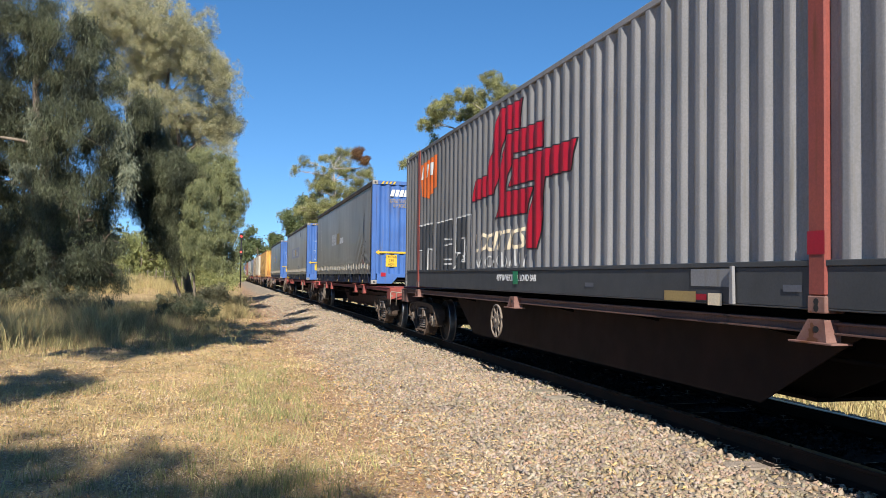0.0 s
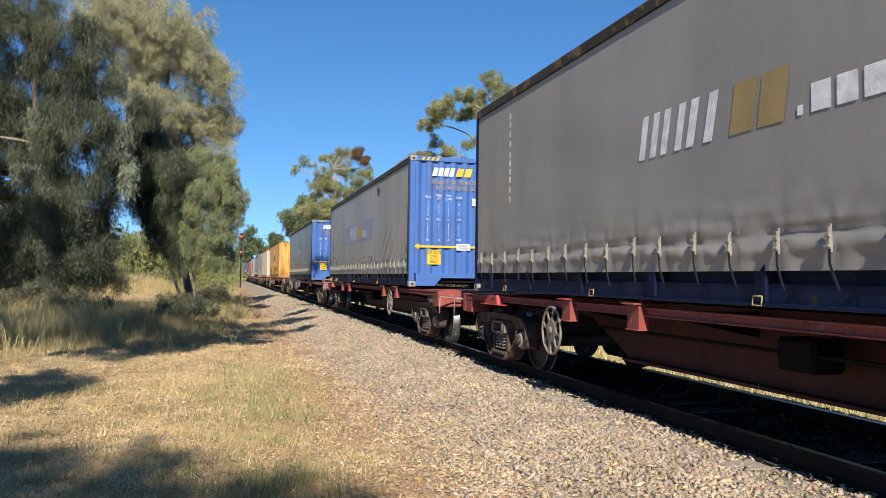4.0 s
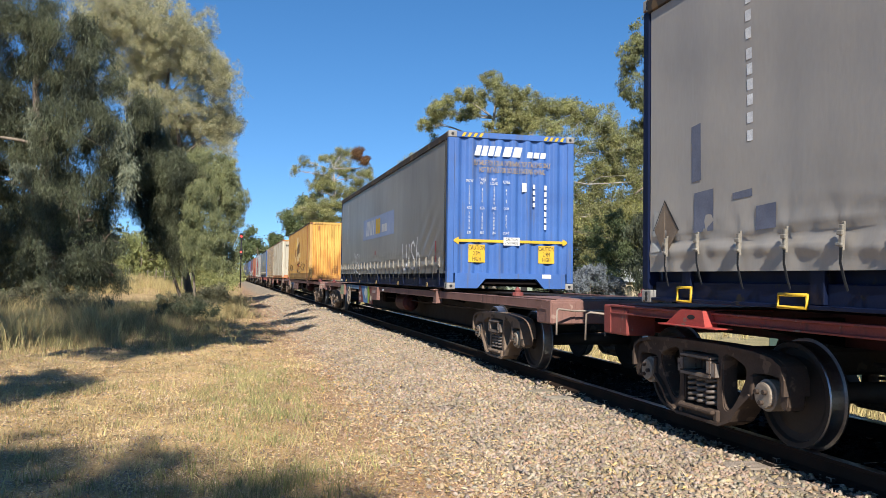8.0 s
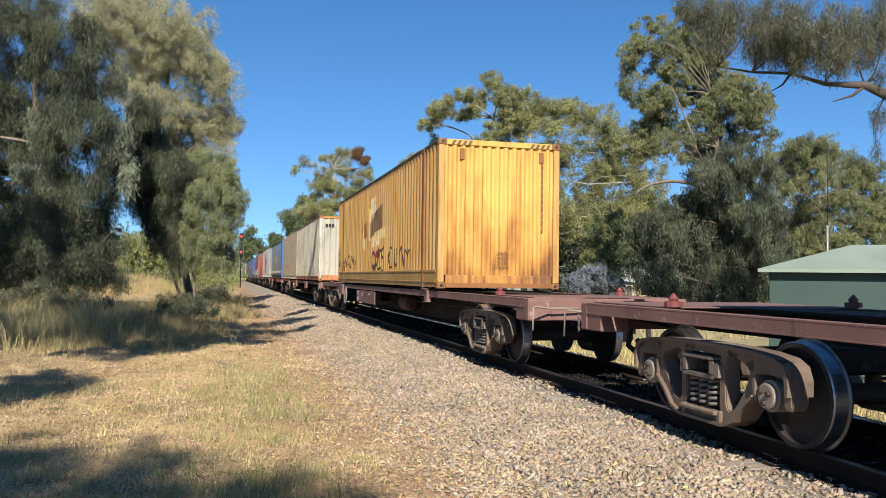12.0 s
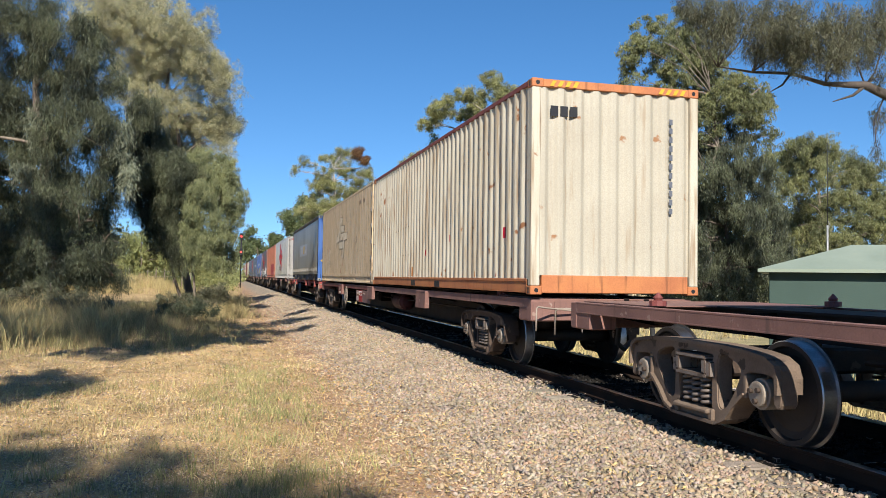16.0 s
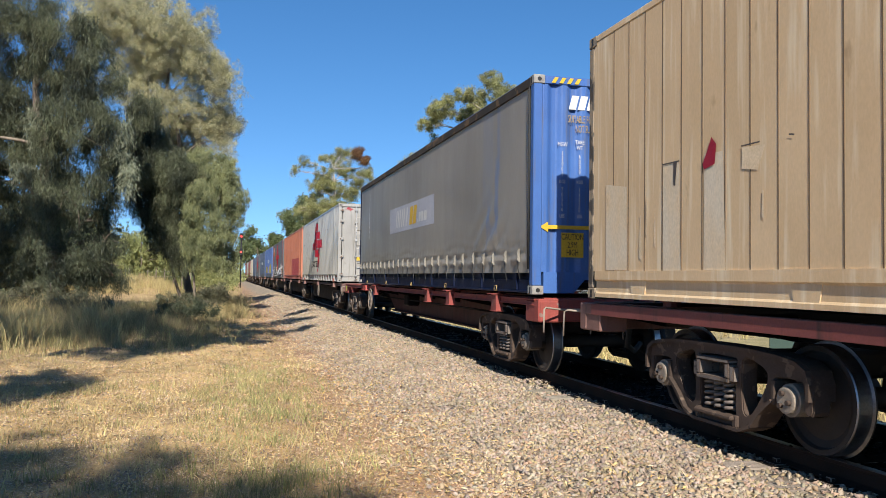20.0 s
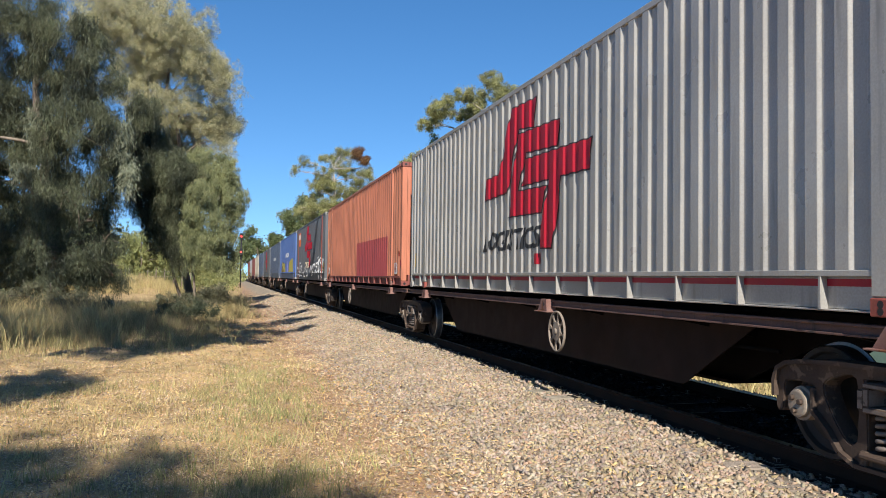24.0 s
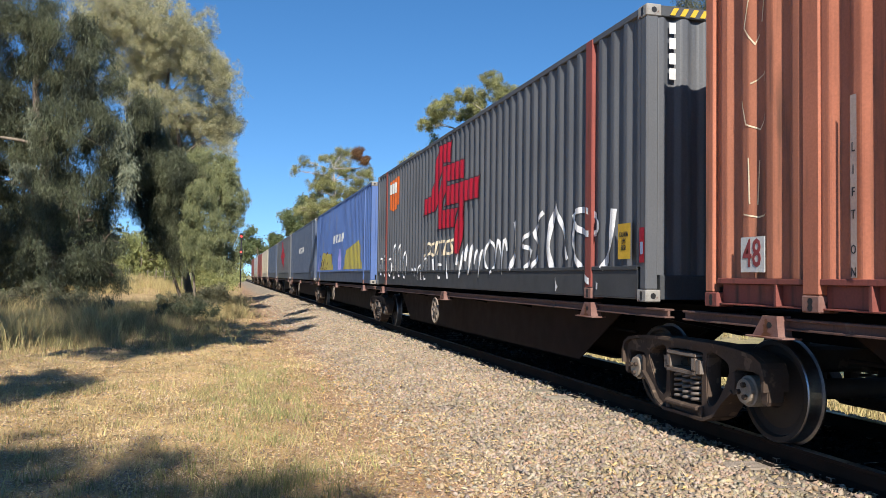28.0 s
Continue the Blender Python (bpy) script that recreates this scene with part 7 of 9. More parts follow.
def grow(poly, by):
    """A convex outline with every side moved outwards."""
    n = len(poly)
    turn = math.copysign(1, sum(poly[i][0] * poly[(i + 1) % n][1] - poly[(i + 1) % n][0] * poly[i][1] for i in range(n)))
    lines = []
    for (a0, z0), (a1, z1) in zip(poly, poly[1:] + poly[:1]):
        k = math.hypot(a1 - a0, z1 - z0)
        nx, nz = turn * (z1 - z0) / k, -turn * (a1 - a0) / k
        lines.append((nx, nz, nx * a0 + nz * z0 + by))
    out = []
    for (p, q, r), (s, t, u) in zip(lines[-1:] + lines[:-1], lines):
        det = p * t - q * s
        out.append(((r * t - q * u) / det, (p * u - r * s) / det))
    return out


def draped(name, text, a0, a1, z0, z1, off, folds, material, c, lean=0.0, proud=0.006, label=""):
    """Lettering on a folded side, from a0 (reading start) to a1 and from z0 to z1."""
    t = words(name, text, 1.0, material, c, Matrix(), align="LEFT", bold=0.022)
    bm = bmesh.new()
    bm.from_mesh(t.data)
    lo = [min(v.co[i] for v in bm.verts) for i in (0, 1)]
    hi = [max(v.co[i] for v in bm.verts) for i in (0, 1)]
    bmesh.ops.delete(bm, geom=[f for f in bm.faces if f.normal.z < 0.5], context="FACES")
    for v in bm.verts:
        fx, fy = (v.co.x - lo[0]) / (hi[0] - lo[0]), (v.co.y - lo[1]) / (hi[1] - lo[1])
        v.co = Vector((0, a0 + (a1 - a0) * fx - lean * (fy - 0.5), z0 + (z1 - z0) * fy))
    for f in folds(min(a0, a1), max(a0, a1)):
        bmesh.ops.bisect_plane(bm, geom=bm.verts[:] + bm.edges[:] + bm.faces[:], dist=1e-5, plane_co=(0, f, 0), plane_no=(0, 1, 0))
    for v in bm.verts:
        v.co = near_side(v.co.y, v.co.z, off(v.co.y) - proud)
    bm.to_mesh(t.data)
    bm.free()
    if label:
        t["label"] = label
    return t


def emblem(c, off, folds, a0, a1, z0, z1, paint, line, label, rim_w=0.018):
    """An angular emblem of slanting bars from a0 (reading start) to a1, with a thin dark edge."""
    polys = [[(a0 + (a1 - a0) * x, z0 + (z1 - z0) * y) for x, y in q] for q in EMBLEM]
    edge = [grow(q, rim_w) for q in polys]
    rim = decal("emblem_edge", edge, off, folds, line, c, near_side, proud=0.003)
    decal("emblem", polys, off, folds, paint, c, near_side, label, proud=0.010)


def slant_bars(name, c, off, folds, a0, a1, z0, z1, n, material, place=near_side, lean=0.06, gap=0.22, proud=0.005):
    """Leaning bars in place of the letters of a company name, each a piece of its own."""
    step = (a1 - a0) / n
    sg = math.copysign(1, step)
    for i in range(n):
        p, q = a0 + step * i, a0 + step * (i + 1 - gap)
        decal("lettering", [[(p - sg * lean, z0), (q - sg * lean, z0), (q + sg * lean, z1), (p + sg * lean, z1)]], off, folds, material, c, place, proud=proud)


def badge(c, off, folds, a0, a1, z0, z1):
    """An orange shield with pale bars."""
    w, h = a1 - a0, z1 - z0
    poly = [(a0 + w * x, z0 + h * y) for x, y in ((0.0, 0.93), (1.0, 1.0), (1.0, 0.22), (0.55, 0.0), (0.05, 0.12))]
    decal("badge", [poly], off, folds, ORANGE, c, near_side, "orange painted shield")
    slant_bars("lettering", c, off, folds, a0 + w * 0.05, a0 + w * 0.85, z0 + h * 0.55, z0 + h * 0.86, 3, WHITE, lean=0.02, gap=0.3, proud=0.007)


def bars(name, rows, off, folds, material, c, label=""):
    """Plain bars for lettering that is not spelled out: (a0, a1, z0, z1)."""
    decal(name, [[(a0, z0), (a1, z0), (a1, z1), (a0, z1)] for a0, a1, z0, z1 in rows], off, folds, material, c, near_side, label)


def flat_off(a):
    return 0.0


def flat_folds(a, b):
    n = max(1, int((b - a) / 0.25))
    return [a + (b - a) * i / n for i in range(n + 1)]


def scrawl(seed, a0, a1, z0, z1, w, n):
    """Loose loops of a spray can between a0 and a1."""
    rng = random.Random(seed)
    polys = []
    for i in range(n):
        c0 = a1 + (a0 - a1) * (i + 0.15) / n
        wd = abs(a1 - a0) / n
        k, h = rng.randint(0, 5), z1 - z0
        low, amp = z0 + h * rng.uniform(0, 0.12), h * rng.uniform(0.75, 1.0)
        pts = []
        for j in range(19):
            t = j / 18
            if k == 0:      # tall loop
                p = (0.45 - 0.32 * math.sin(t * 5.6), 0.5 + 0.5 * math.cos(t * 5.6 + 0.3))
            elif k == 1:    # wave
                p = (0.1 + 0.75 * t, 0.30 + 0.28 * math.sin(t * 9.0))
            elif k == 2:    # round letter
                p = (0.5 - 0.38 * math.cos(t * 6.8), 0.34 + 0.32 * math.sin(t * 6.8))
            elif k == 3:    # open curve
                p = (0.5 + 0.36 * math.cos(0.8 + t * 4.6), 0.40 + 0.38 * math.sin(0.8 + t * 4.6))
            elif k == 4:    # stem with a hook
                p = (0.5 + 0.10 * t + 0.3 * max(0, t - 0.75), 1.0 - 0.95 * min(1, t * 1.25) + 0.5 * max(0, t - 0.8))
            else:           # arch
                p = (0.15 + 0.7 * t, 0.75 * math.sin(t * math.pi) ** 0.7)
            pts.append((c0 - wd * p[0], low + amp * p[1]))
        polys.append(stroke(pts, w * rng.uniform(0.7, 1.2)))
    return polys


def sprayed(c, glyphs, off, folds, material, place, label, proud=0.009):
    """Sprayed signs, each loop a piece of its own."""
    for g in glyphs:
        decal("graffiti", g, off, folds, material, c, place, label, proud, 0.0002)


def curtain_box(u0, label, seed, sign=True, L=14.63, H=2.93, tear=False, spray=None, tape=(), cloth=None, blue=None, marks=(), sign_at_a=(9.72, 5.06), panel_m=None, patches=()):
    """A curtain-sided container: blue steel ends, grey vinyl sides laced down with straps."""
    c = shell(u0, L, H, P_BLUE, label, P_NAVY, P_BLUE, CASTING, EDGE_WORN, P_NAVY)
    rng = random.Random(seed)
    ph = [rng.uniform(0, 6) for _ in range(8)]

    def bulge(a, z):
        low = max(0.0, 1 - (z - 0.30) / 0.45)
        edge = min(1.0, min(a, L - a) / 0.4)
        taut = min(1.0, max(0.0, (H - 0.14 - z) / 0.6))
        v = taut * 0.012 * math.sin(a * 0.9 + ph[0]) * math.sin(z * 1.7 + ph[1]) + taut * 0.004 * math.sin(a * 2.7 + z * 1.2 + ph[2]) + taut * 0.003 * math.sin(a * 1.1 - z * 6.5 + ph[4]) * math.sin(a * 0.5 + ph[5])
        if z < 1.0:
            v += 0.006 * max(0.0, 1 - abs(z - 0.66) / 0.3) * math.sin(z * 34 + 1.5 * math.sin(a * 3.1 + ph[6])) * (0.4 + 0.6 * math.sin(a * 0.8 + ph[7]) ** 2)
        v += low * (0.005 * math.sin(a * math.tau / 0.50 + ph[3]) + 0.003 * math.sin(a * 21 + z * 9 + ph[4]))
        if tear:
            v += 0.013 * math.exp(-((a - 1.2) / 0.6) ** 2 - ((z - 0.78) / 0.26) ** 2) * math.sin(z * 30 - a * 9 + 1.2 * math.sin(a * 6))
        # the hem swells between the straps and is drawn in at each buckle
        k = (a - 0.45) / ((L - 0.9) / 25)
        pull = math.cos(math.tau * k) * 0.5 + 0.5
        v += 0.022 * math.exp(-((z - 0.455 - 0.02 * math.sin(a * 1.7 + ph[6])) / 0.045) ** 2) * (1 - 0.85 * pull) - 0.034 * math.exp(-((z - 0.555 - 0.012 * math.sin(a * 2.3 + ph[2])) / 0.022) ** 2) * (0.55 + 0.45 * pull)
        # creases run out from each buckle
        da, dz = (k - round(k)) * 0.549, z - 0.55
        r = math.hypot(da, dz)
        v += 0.016 * math.exp(-r / 0.17) * (abs(math.sin(math.atan2(dz, da) * 2.5 + ph[0] + 1.7 * round(k))) - 0.5) * min(1.0, r / 0.05)
        v += 0.02 * math.exp(-((a - 1.2 - ph[5] * 0.3) ** 2) * 2 - (z - 0.8) ** 2 * 3) * math.sin(a * 9 + z * 14)
        return v * edge

    for s in (-1, 1):
        bm = bmesh.new()
        na, nz = (400, 40) if s < 0 else (24, 4)
        zs = [0.29 + (H - 0.12 - 0.29) * (j / nz) ** 1.7 for j in range(nz + 1)]
        grid = [[bm.verts.new((s * (HALF - 0.012 + (bulge(a, z) if s < 0 else 0)), a, z)) for z in zs] for a in np.linspace(0.14, L - 0.14, na + 1)]
        for g0, g1 in zip(grid, grid[1:]):
            for j in range(nz):
                f = bm.faces.new((g0[j], g1[j], g1[j + 1], g0[j + 1]))
                f.smooth = True
        bmesh.ops.recalc_face_normals(bm, faces=bm.faces)
        part("curtain", bm, cloth or CURTAIN, c, "grey vinyl side curtain, dust-covered and rippled at the hem")
        bm = bmesh.new()
        xa, xb = sorted((s * (HALF + 0.012), s * (HALF - 0.03)))
        box(bm, (xa, 0.1, H - 0.15), (xb, L - 0.1, H - 0.02), 0.01)
        part("curtain_rail", bm, EDGE_WORN, c, "worn brown edge of the roof")
        bm = bmesh.new()
        xa, xb = sorted((s * (HALF - 0.05), s * (HALF - 0.12)))
        box(bm, (xa, 0.178, 0.02), (xb, L - 0.178, 0.20), 0.008)
        box(bm, (min(s * HALF, s * (HALF - 0.1)), 0.178, 0.02), (max(s * HALF, s * (HALF - 0.1)), L - 0.178, 0.05), 0.004)
        part("bottom_rail", bm, P_NAVY, c)
    # dark block added to fill the shaded gap below the hem
    bm = bmesh.new()
    box(bm, (-HALF + 0.14, 0.14, 0.165), (HALF - 0.14, L - 0.14, 0.52), 0.01)
    part("floor_frame", bm, P_NAVY, c)
    bm = bmesh.new()
    tube(bm, [(-HALF - 0.004, 0.15, 0.34), (-HALF - 0.004, 0.15, H - 0.14)], 0.014, 6)
    part("curtain_edge", bm, RUBBER, c, "dark tensioning pole at the curtain's edge")
    # straps with their buckles
    strap_bm = bmesh.new()
    prism(strap_bm, [(-0.012, 0.46), (0.012, 0.46), (0.008, 0.34), (-0.03, 0.24), (-0.075, 0.16), (-0.09, 0.165), (-0.05, 0.25), (-0.012, 0.35)], "x", -0.022, -0.018)
    strap = bpy.data.meshes.new("strap")
    strap_bm.to_mesh(strap)
    strap_bm.free()
    strap.materials.append(BLACK)
    buckle_bm = bmesh.new()
    box(buckle_bm, (-0.030, -0.016, 0.44), (-0.012, 0.016, 0.59), 0.004)
    box(buckle_bm, (-0.044, -0.028, 0.45), (-0.026, 0.028, 0.47), 0.004)
    box(buckle_bm, (-0.040, -0.026, 0.52), (-0.026, 0.026, 0.55), 0.004)
    box(buckle_bm, (-0.012, -0.010, 0.42), (0.004, 0.010, 0.61), 0.002)
    buckle = bpy.data.meshes.new("buckle")
    buckle_bm.to_mesh(buckle)
    buckle_bm.free()
    buckle.materials.append(BUCKLE)
    n = 26
    for i in range(n):
        a = 0.45 + (L - 0.9) * i / (n - 1)
        st = shared("strap", strap, c, pose(-HALF - 0.012, a, rng.uniform(-0.02, 0.02), rng.uniform(-5, 5), 0, 0))
        shared("buckle", buckle, st)
    post = simple_mesh("rail_post", box(bmesh.new(), (-HALF + 0.022, -0.07, 0.052), (-HALF + 0.07, 0.07, 0.36), 0.006), P_NAVY)
    for i in range(9):
        shared("rail_post", post, c, pose(0, 0.75 + i * (L - 1.5) / 8, 0))
    # tie rings of bent bar below the rail
    for a, hw, zt, rr in (((13.86, 0.11, 0.15, 0.014), (12.45, 0.15, 0.12, 0.014), (8.1, 0.06, 0.10, 0.008), (3.9, 0.06, 0.10, 0.008)) if patches else [(1.5 + i * 2.9, 0.055, 0.10, 0.007) for i in range(5)]):
        bm = bmesh.new()
        tube(bm, [(-HALF - 0.006, a - hw, zt), (-HALF - 0.012, a - hw, 0.03), (-HALF - 0.012, a + hw, 0.03), (-HALF - 0.006, a + hw, zt), (-HALF - 0.006, a - hw, zt)], rr, 5)
        part("tie_ring", bm, YELLOW if patches else GOLD, c)

    def sheet_off(a):
        return 0.0

    def place(a, z, inset):
        return (-HALF + 0.012 - bulge(a, z) + inset, a, z)
    # the company panel in the upper middle: plain lettering bars
    if sign:
        p0, p1 = sign_at_a
        decal("sign_panel", [[(p0, 1.27), (p1, 1.27), (p1, 1.86), (p0, 1.87)]], sheet_off, flat_folds, panel_m or PANELBLUE, c, place, "pale panel behind the lettering", 0.003)
    pale = WHITE if sign else SPRAY
    for f0, f1 in ((0.0, 0.085), (0.155, 0.24), (0.30, 0.385), (0.485, 0.57), (0.63, 0.725), (0.835, 0.935)):
        q0, q1 = 9.12 - 1.36 * f0, 9.12 - 1.36 * f1
        decal("lettering", [[(q0 + 0.05, 1.375), (q1 + 0.05, 1.375), (q1 - 0.05, 1.785), (q0 - 0.05, 1.785)]], sheet_off, flat_folds, pale, c, place, proud=0.006)
    slant_bars("lettering", c, sheet_off, flat_folds, 7.62, 6.92, 1.375, 1.775, 2, YELLOW if sign else GOLD, place, proud=0.006, lean=0.035, gap=0.14)
    for q0, q1, h in ((6.86, 6.80, 0.07), (6.72, 6.53, 0.20), (6.48, 6.29, 0.20), (6.24, 5.98, 0.20)):
        decal("lettering", [[(q0, 1.385), (q1, 1.385), (q1, 1.385 + h), (q0, 1.385 + h)]], sheet_off, flat_folds, pale, c, place, proud=0.006)
    for q0, q1, z0, z1 in patches:
        decal("cloth_patch", [[(q0, z0), (q1, z0 + 0.01), (q1, z1), (q0, z1 - 0.015)]], sheet_off, flat_folds, CLOTH_PATCH, c, place, "dark blue repair patch on the curtain", 0.004)
    # stencilled rail of small marks near the trailing end
    for z in (1.30, 1.44, 1.58, 1.70, 1.82, 1.94, 2.10, 2.24, 2.38, 2.50):
        decal("stencil", [[(L - 1.62, z), (L - 1.69, z), (L - 1.69, z + 0.085), (L - 1.62, z + 0.085)]], sheet_off, flat_folds, SPRAY, c, place, proud=0.003)
    for (a, z, h, w) in tape:
        decal("tape", [[(a, z), (a + w, z + 0.02), (a + w * 0.9, z + h), (a, z + h)]], sheet_off, flat_folds, RED, c, place, "red tape patch", 0.009)
    if tear:
        # the flap's shadow is painted as a dark field
        decal("flap", [[(1.54, 1.78), (1.69, 1.43), (1.52, 1.30), (1.41, 1.46)]], sheet_off, flat_folds, LINING_SHADE, c, place, "torn flap beside the slit, its shade in the colour", 0.004)
        decal("tear", [[(1.40, 2.16), (1.465, 2.0), (1.51, 1.80), (1.47, 1.62), (1.40, 1.46), (1.35, 1.62), (1.335, 1.80), (1.365, 2.0)]], sheet_off, flat_folds, P_NAVY, c, place, "torn slit in the curtain", 0.007)
        # a reflection inside the slit, painted as a lighter blue field
        decal("tear", [[(1.405, 2.05), (1.42, 1.80), (1.40, 1.52), (1.36, 1.65), (1.35, 1.80), (1.37, 1.95)]], sheet_off, flat_folds, P_BLUE, c, place, "lighter blue reflection painted inside the slit", 0.009)
        # black strokes paint the shade in creases and outline a patch
        for w_, pts in ((0.028, [(1.22, 1.42), (1.18, 1.30), (1.22, 1.13)]), (0.009, [(1.45, 1.17), (1.92, 1.15), (1.94, 0.62)]), (0.022, [(1.89, 0.79), (1.60, 0.84), (1.38, 0.88), (1.19, 0.96)]), (0.018, [(1.19, 1.05), (1.17, 0.85), (1.23, 0.60)]),
                        (0.03, [(1.16, 1.27), (1.05, 1.24), (0.93, 1.21)]), (0.015, [(1.90, 1.08), (1.7, 1.12)])):
            decal("crease", stroke(pts, w_), sheet_off, flat_folds, BLACK, c, place, "dark strokes painted for crease shade and patch edges", 0.006, 0.0002)
    if patches:
        decal("tear", [[(14.22, 0.93), (14.40, 0.68), (14.20, 0.42), (13.98, 0.66)]], sheet_off, flat_folds, BARK_FLAP, c, place, "brown lining showing through a torn corner", 0.006)
        decal("tear", stroke([(14.22, 0.94), (14.41, 0.68)], 0.012) + stroke([(14.22, 0.94), (13.97, 0.66)], 0.012), sheet_off, flat_folds, BLACK, c, place, "dark edge of a tear", 0.008)
        decal("tear", [[(4.25, 2.68), (3.72, 2.55), (3.80, 2.40), (4.10, 2.36)]], sheet_off, flat_folds, LINING_SHADE, c, place, "small torn hole below the roof", 0.006)
        for q0, q1, z0, z1 in ((14.20 + 0.34, 14.20 + 0.24, 0.62, 0.86), (14.58, 14.40, 0.47, 0.56)):
            decal("label_plate", [[(q0 - 0.12, z0), (q1 - 0.12, z0), (q1 - 0.12, z1), (q0 - 0.12, z1)]], sheet_off, flat_folds, WORNLABEL, c, place, "worn pale label", 0.005)
    if spray:
        for s_ in spray:
            sprayed(c, scrawl(*s_), sheet_off, flat_folds, SPRAY, place, "white sprayed scrawl", 0.010)
    for w_, pts in marks:
        decal("graffiti", stroke(curve(pts), w_), sheet_off, flat_folds, SPRAY, c, place, "white sprayed letter", 0.005, 0.0002)
    # the blue end
    end_wall(c, H, P_BLUE, P_BLUE, 0.28, 0.045, 0.20, tunnel=True)
    end_wall(c, H, P_BLUE, P_BLUE, 0.28, 0.045, 0.20, y=L, face=-1)
    stripes(c, H)

    def sign_at(x, z):
        return pose(x, 0.014, z, 90)
    # lettering bars of the company name
    def end_place(a, z, inset):
        return (a, 0.016 + inset, z)
    slant_bars("lettering", c, flat_off, flat_folds, -0.72, -0.20, H - 0.44, H - 0.25, 4, WHITE, end_place, lean=0.025, gap=0.2, proud=0.0)
    slant_bars("lettering", c, flat_off, flat_folds, -0.17, 0.22, H - 0.44, H - 0.25, 2, YELLOW if blue else WHITE, end_place, lean=0.025, gap=0.2, proud=0.0)
    slant_bars("lettering", c, flat_off, flat_folds, 0.30, 0.70, H - 0.44, H - 0.33, 3, WHITE, end_place, lean=0.01, gap=0.2, proud=0.0)
    words("notice", "SUITABLE FOR EQUAL OVERHANG TOP STACKING ONLY\nNOT SUITABLE FOR DOUBLE STACKING ON RAIL", 0.145, GOLD, c, sign_at(0.01, H - 0.64), squeeze=0.405)
    if not tear:
        for x, head in ((-0.83, "MGW"), (-0.58, "TARE\nWT"), (-0.35, "PAY\nLOAD"), (-0.11, "CUBE")):
            words("stencil", head, 0.08, WHITE, c, sign_at(x, H - 0.92), squeeze=0.7)
            words("stencil", "KGS" if head != "CUBE" else "CUM", 0.07, WHITE, c, sign_at(x, H - 1.42), squeeze=0.7)
            words("stencil", "LBS" if head != "CUBE" else "CUFT", 0.07, WHITE, c, sign_at(x, H - 1.88), squeeze=0.7)
            upper, lower = {"MGW": ("32000", "70550"), "TARE\nWT": ("6000", "14550"), "PAY\nLOAD": ("25400", "56000"), "CUBE": ("91.5", "3233")}[head]
            words("stencil", "\n".join(upper), 0.078, WHITE, c, sign_at(x, H - 1.18), squeeze=0.7)
            words("stencil", "\n".join(lower), 0.075, WHITE, c, sign_at(x, H - 1.66), squeeze=0.7)
    cells = [(0.42, H - 1.02 - k * 0.115, 0.042, 0.08) for k in range(4)] + [(0.65, H - 1.04 - k * 0.125, 0.045, 0.09) for k in range(7)] + [(0.20, H - 1.09, 0.09, 0.17)]
    for x, z, dx, dz in cells:
        bm = bmesh.new()
        box(bm, (x, 0.010, z), (x + dx, 0.013, z + dz))
        part("stencil", bm, WHITE, c)
    bm = bmesh.new()
    zl = 0.90
    box(bm, (-1.04, 0.006, zl - 0.025), (1.04, 0.012, zl + 0.025))
    for s in (-1, 1):
        vs = [bm.verts.new(p) for p in ((s * 1.15, 0.008, zl), (s * 1.03, 0.008, zl - 0.07), (s * 1.03, 0.008, zl + 0.07))]
        bm.faces.new(vs)
    part("width_arrow", bm, YELLOW, c, "yellow double arrow")
    bm = bmesh.new()
    box(bm, (-0.16, 0.002, zl - 0.075), (0.16, 0.005, zl + 0.075))
    plate = part("notice_plate", bm, WHITE if not tear else YELLOW, c)
    words("notice", "CAUTION\n2.5M WIDE", 0.07, BLACK, plate, pose(0, 0.0, zl, 90), squeeze=0.75)
    for x in (-0.68, 0.70):
        bm = bmesh.new()
        box(bm, (x - 0.16, 0.008, 0.50), (x + 0.16, 0.012, 0.83))
        plate = part("caution_plate", bm, YELLOW, c, "yellow plate with black lettering")
        words("notice", "CAUTION\n2.9M\nHIGH", 0.115, BLACK, plate, pose(x, 0.006, 0.665, 90), squeeze=0.62)
    bm = bmesh.new()
    box(bm, (0.62, 0.004, 0.215), (0.80, 0.0055, 0.29))
    part("label_plate", bm, WHITE, c)
    if tear:
        for x, z in ((-0.98, 0.22), (0.9, 0.24), (1.05, 0.42)):
            bm = bmesh.new()
            box(bm, (x, -0.002, z), (x + 0.14, 0.004, z + 0.11))
            part("tape", bm, RED, c, "red tape patch")
    return c


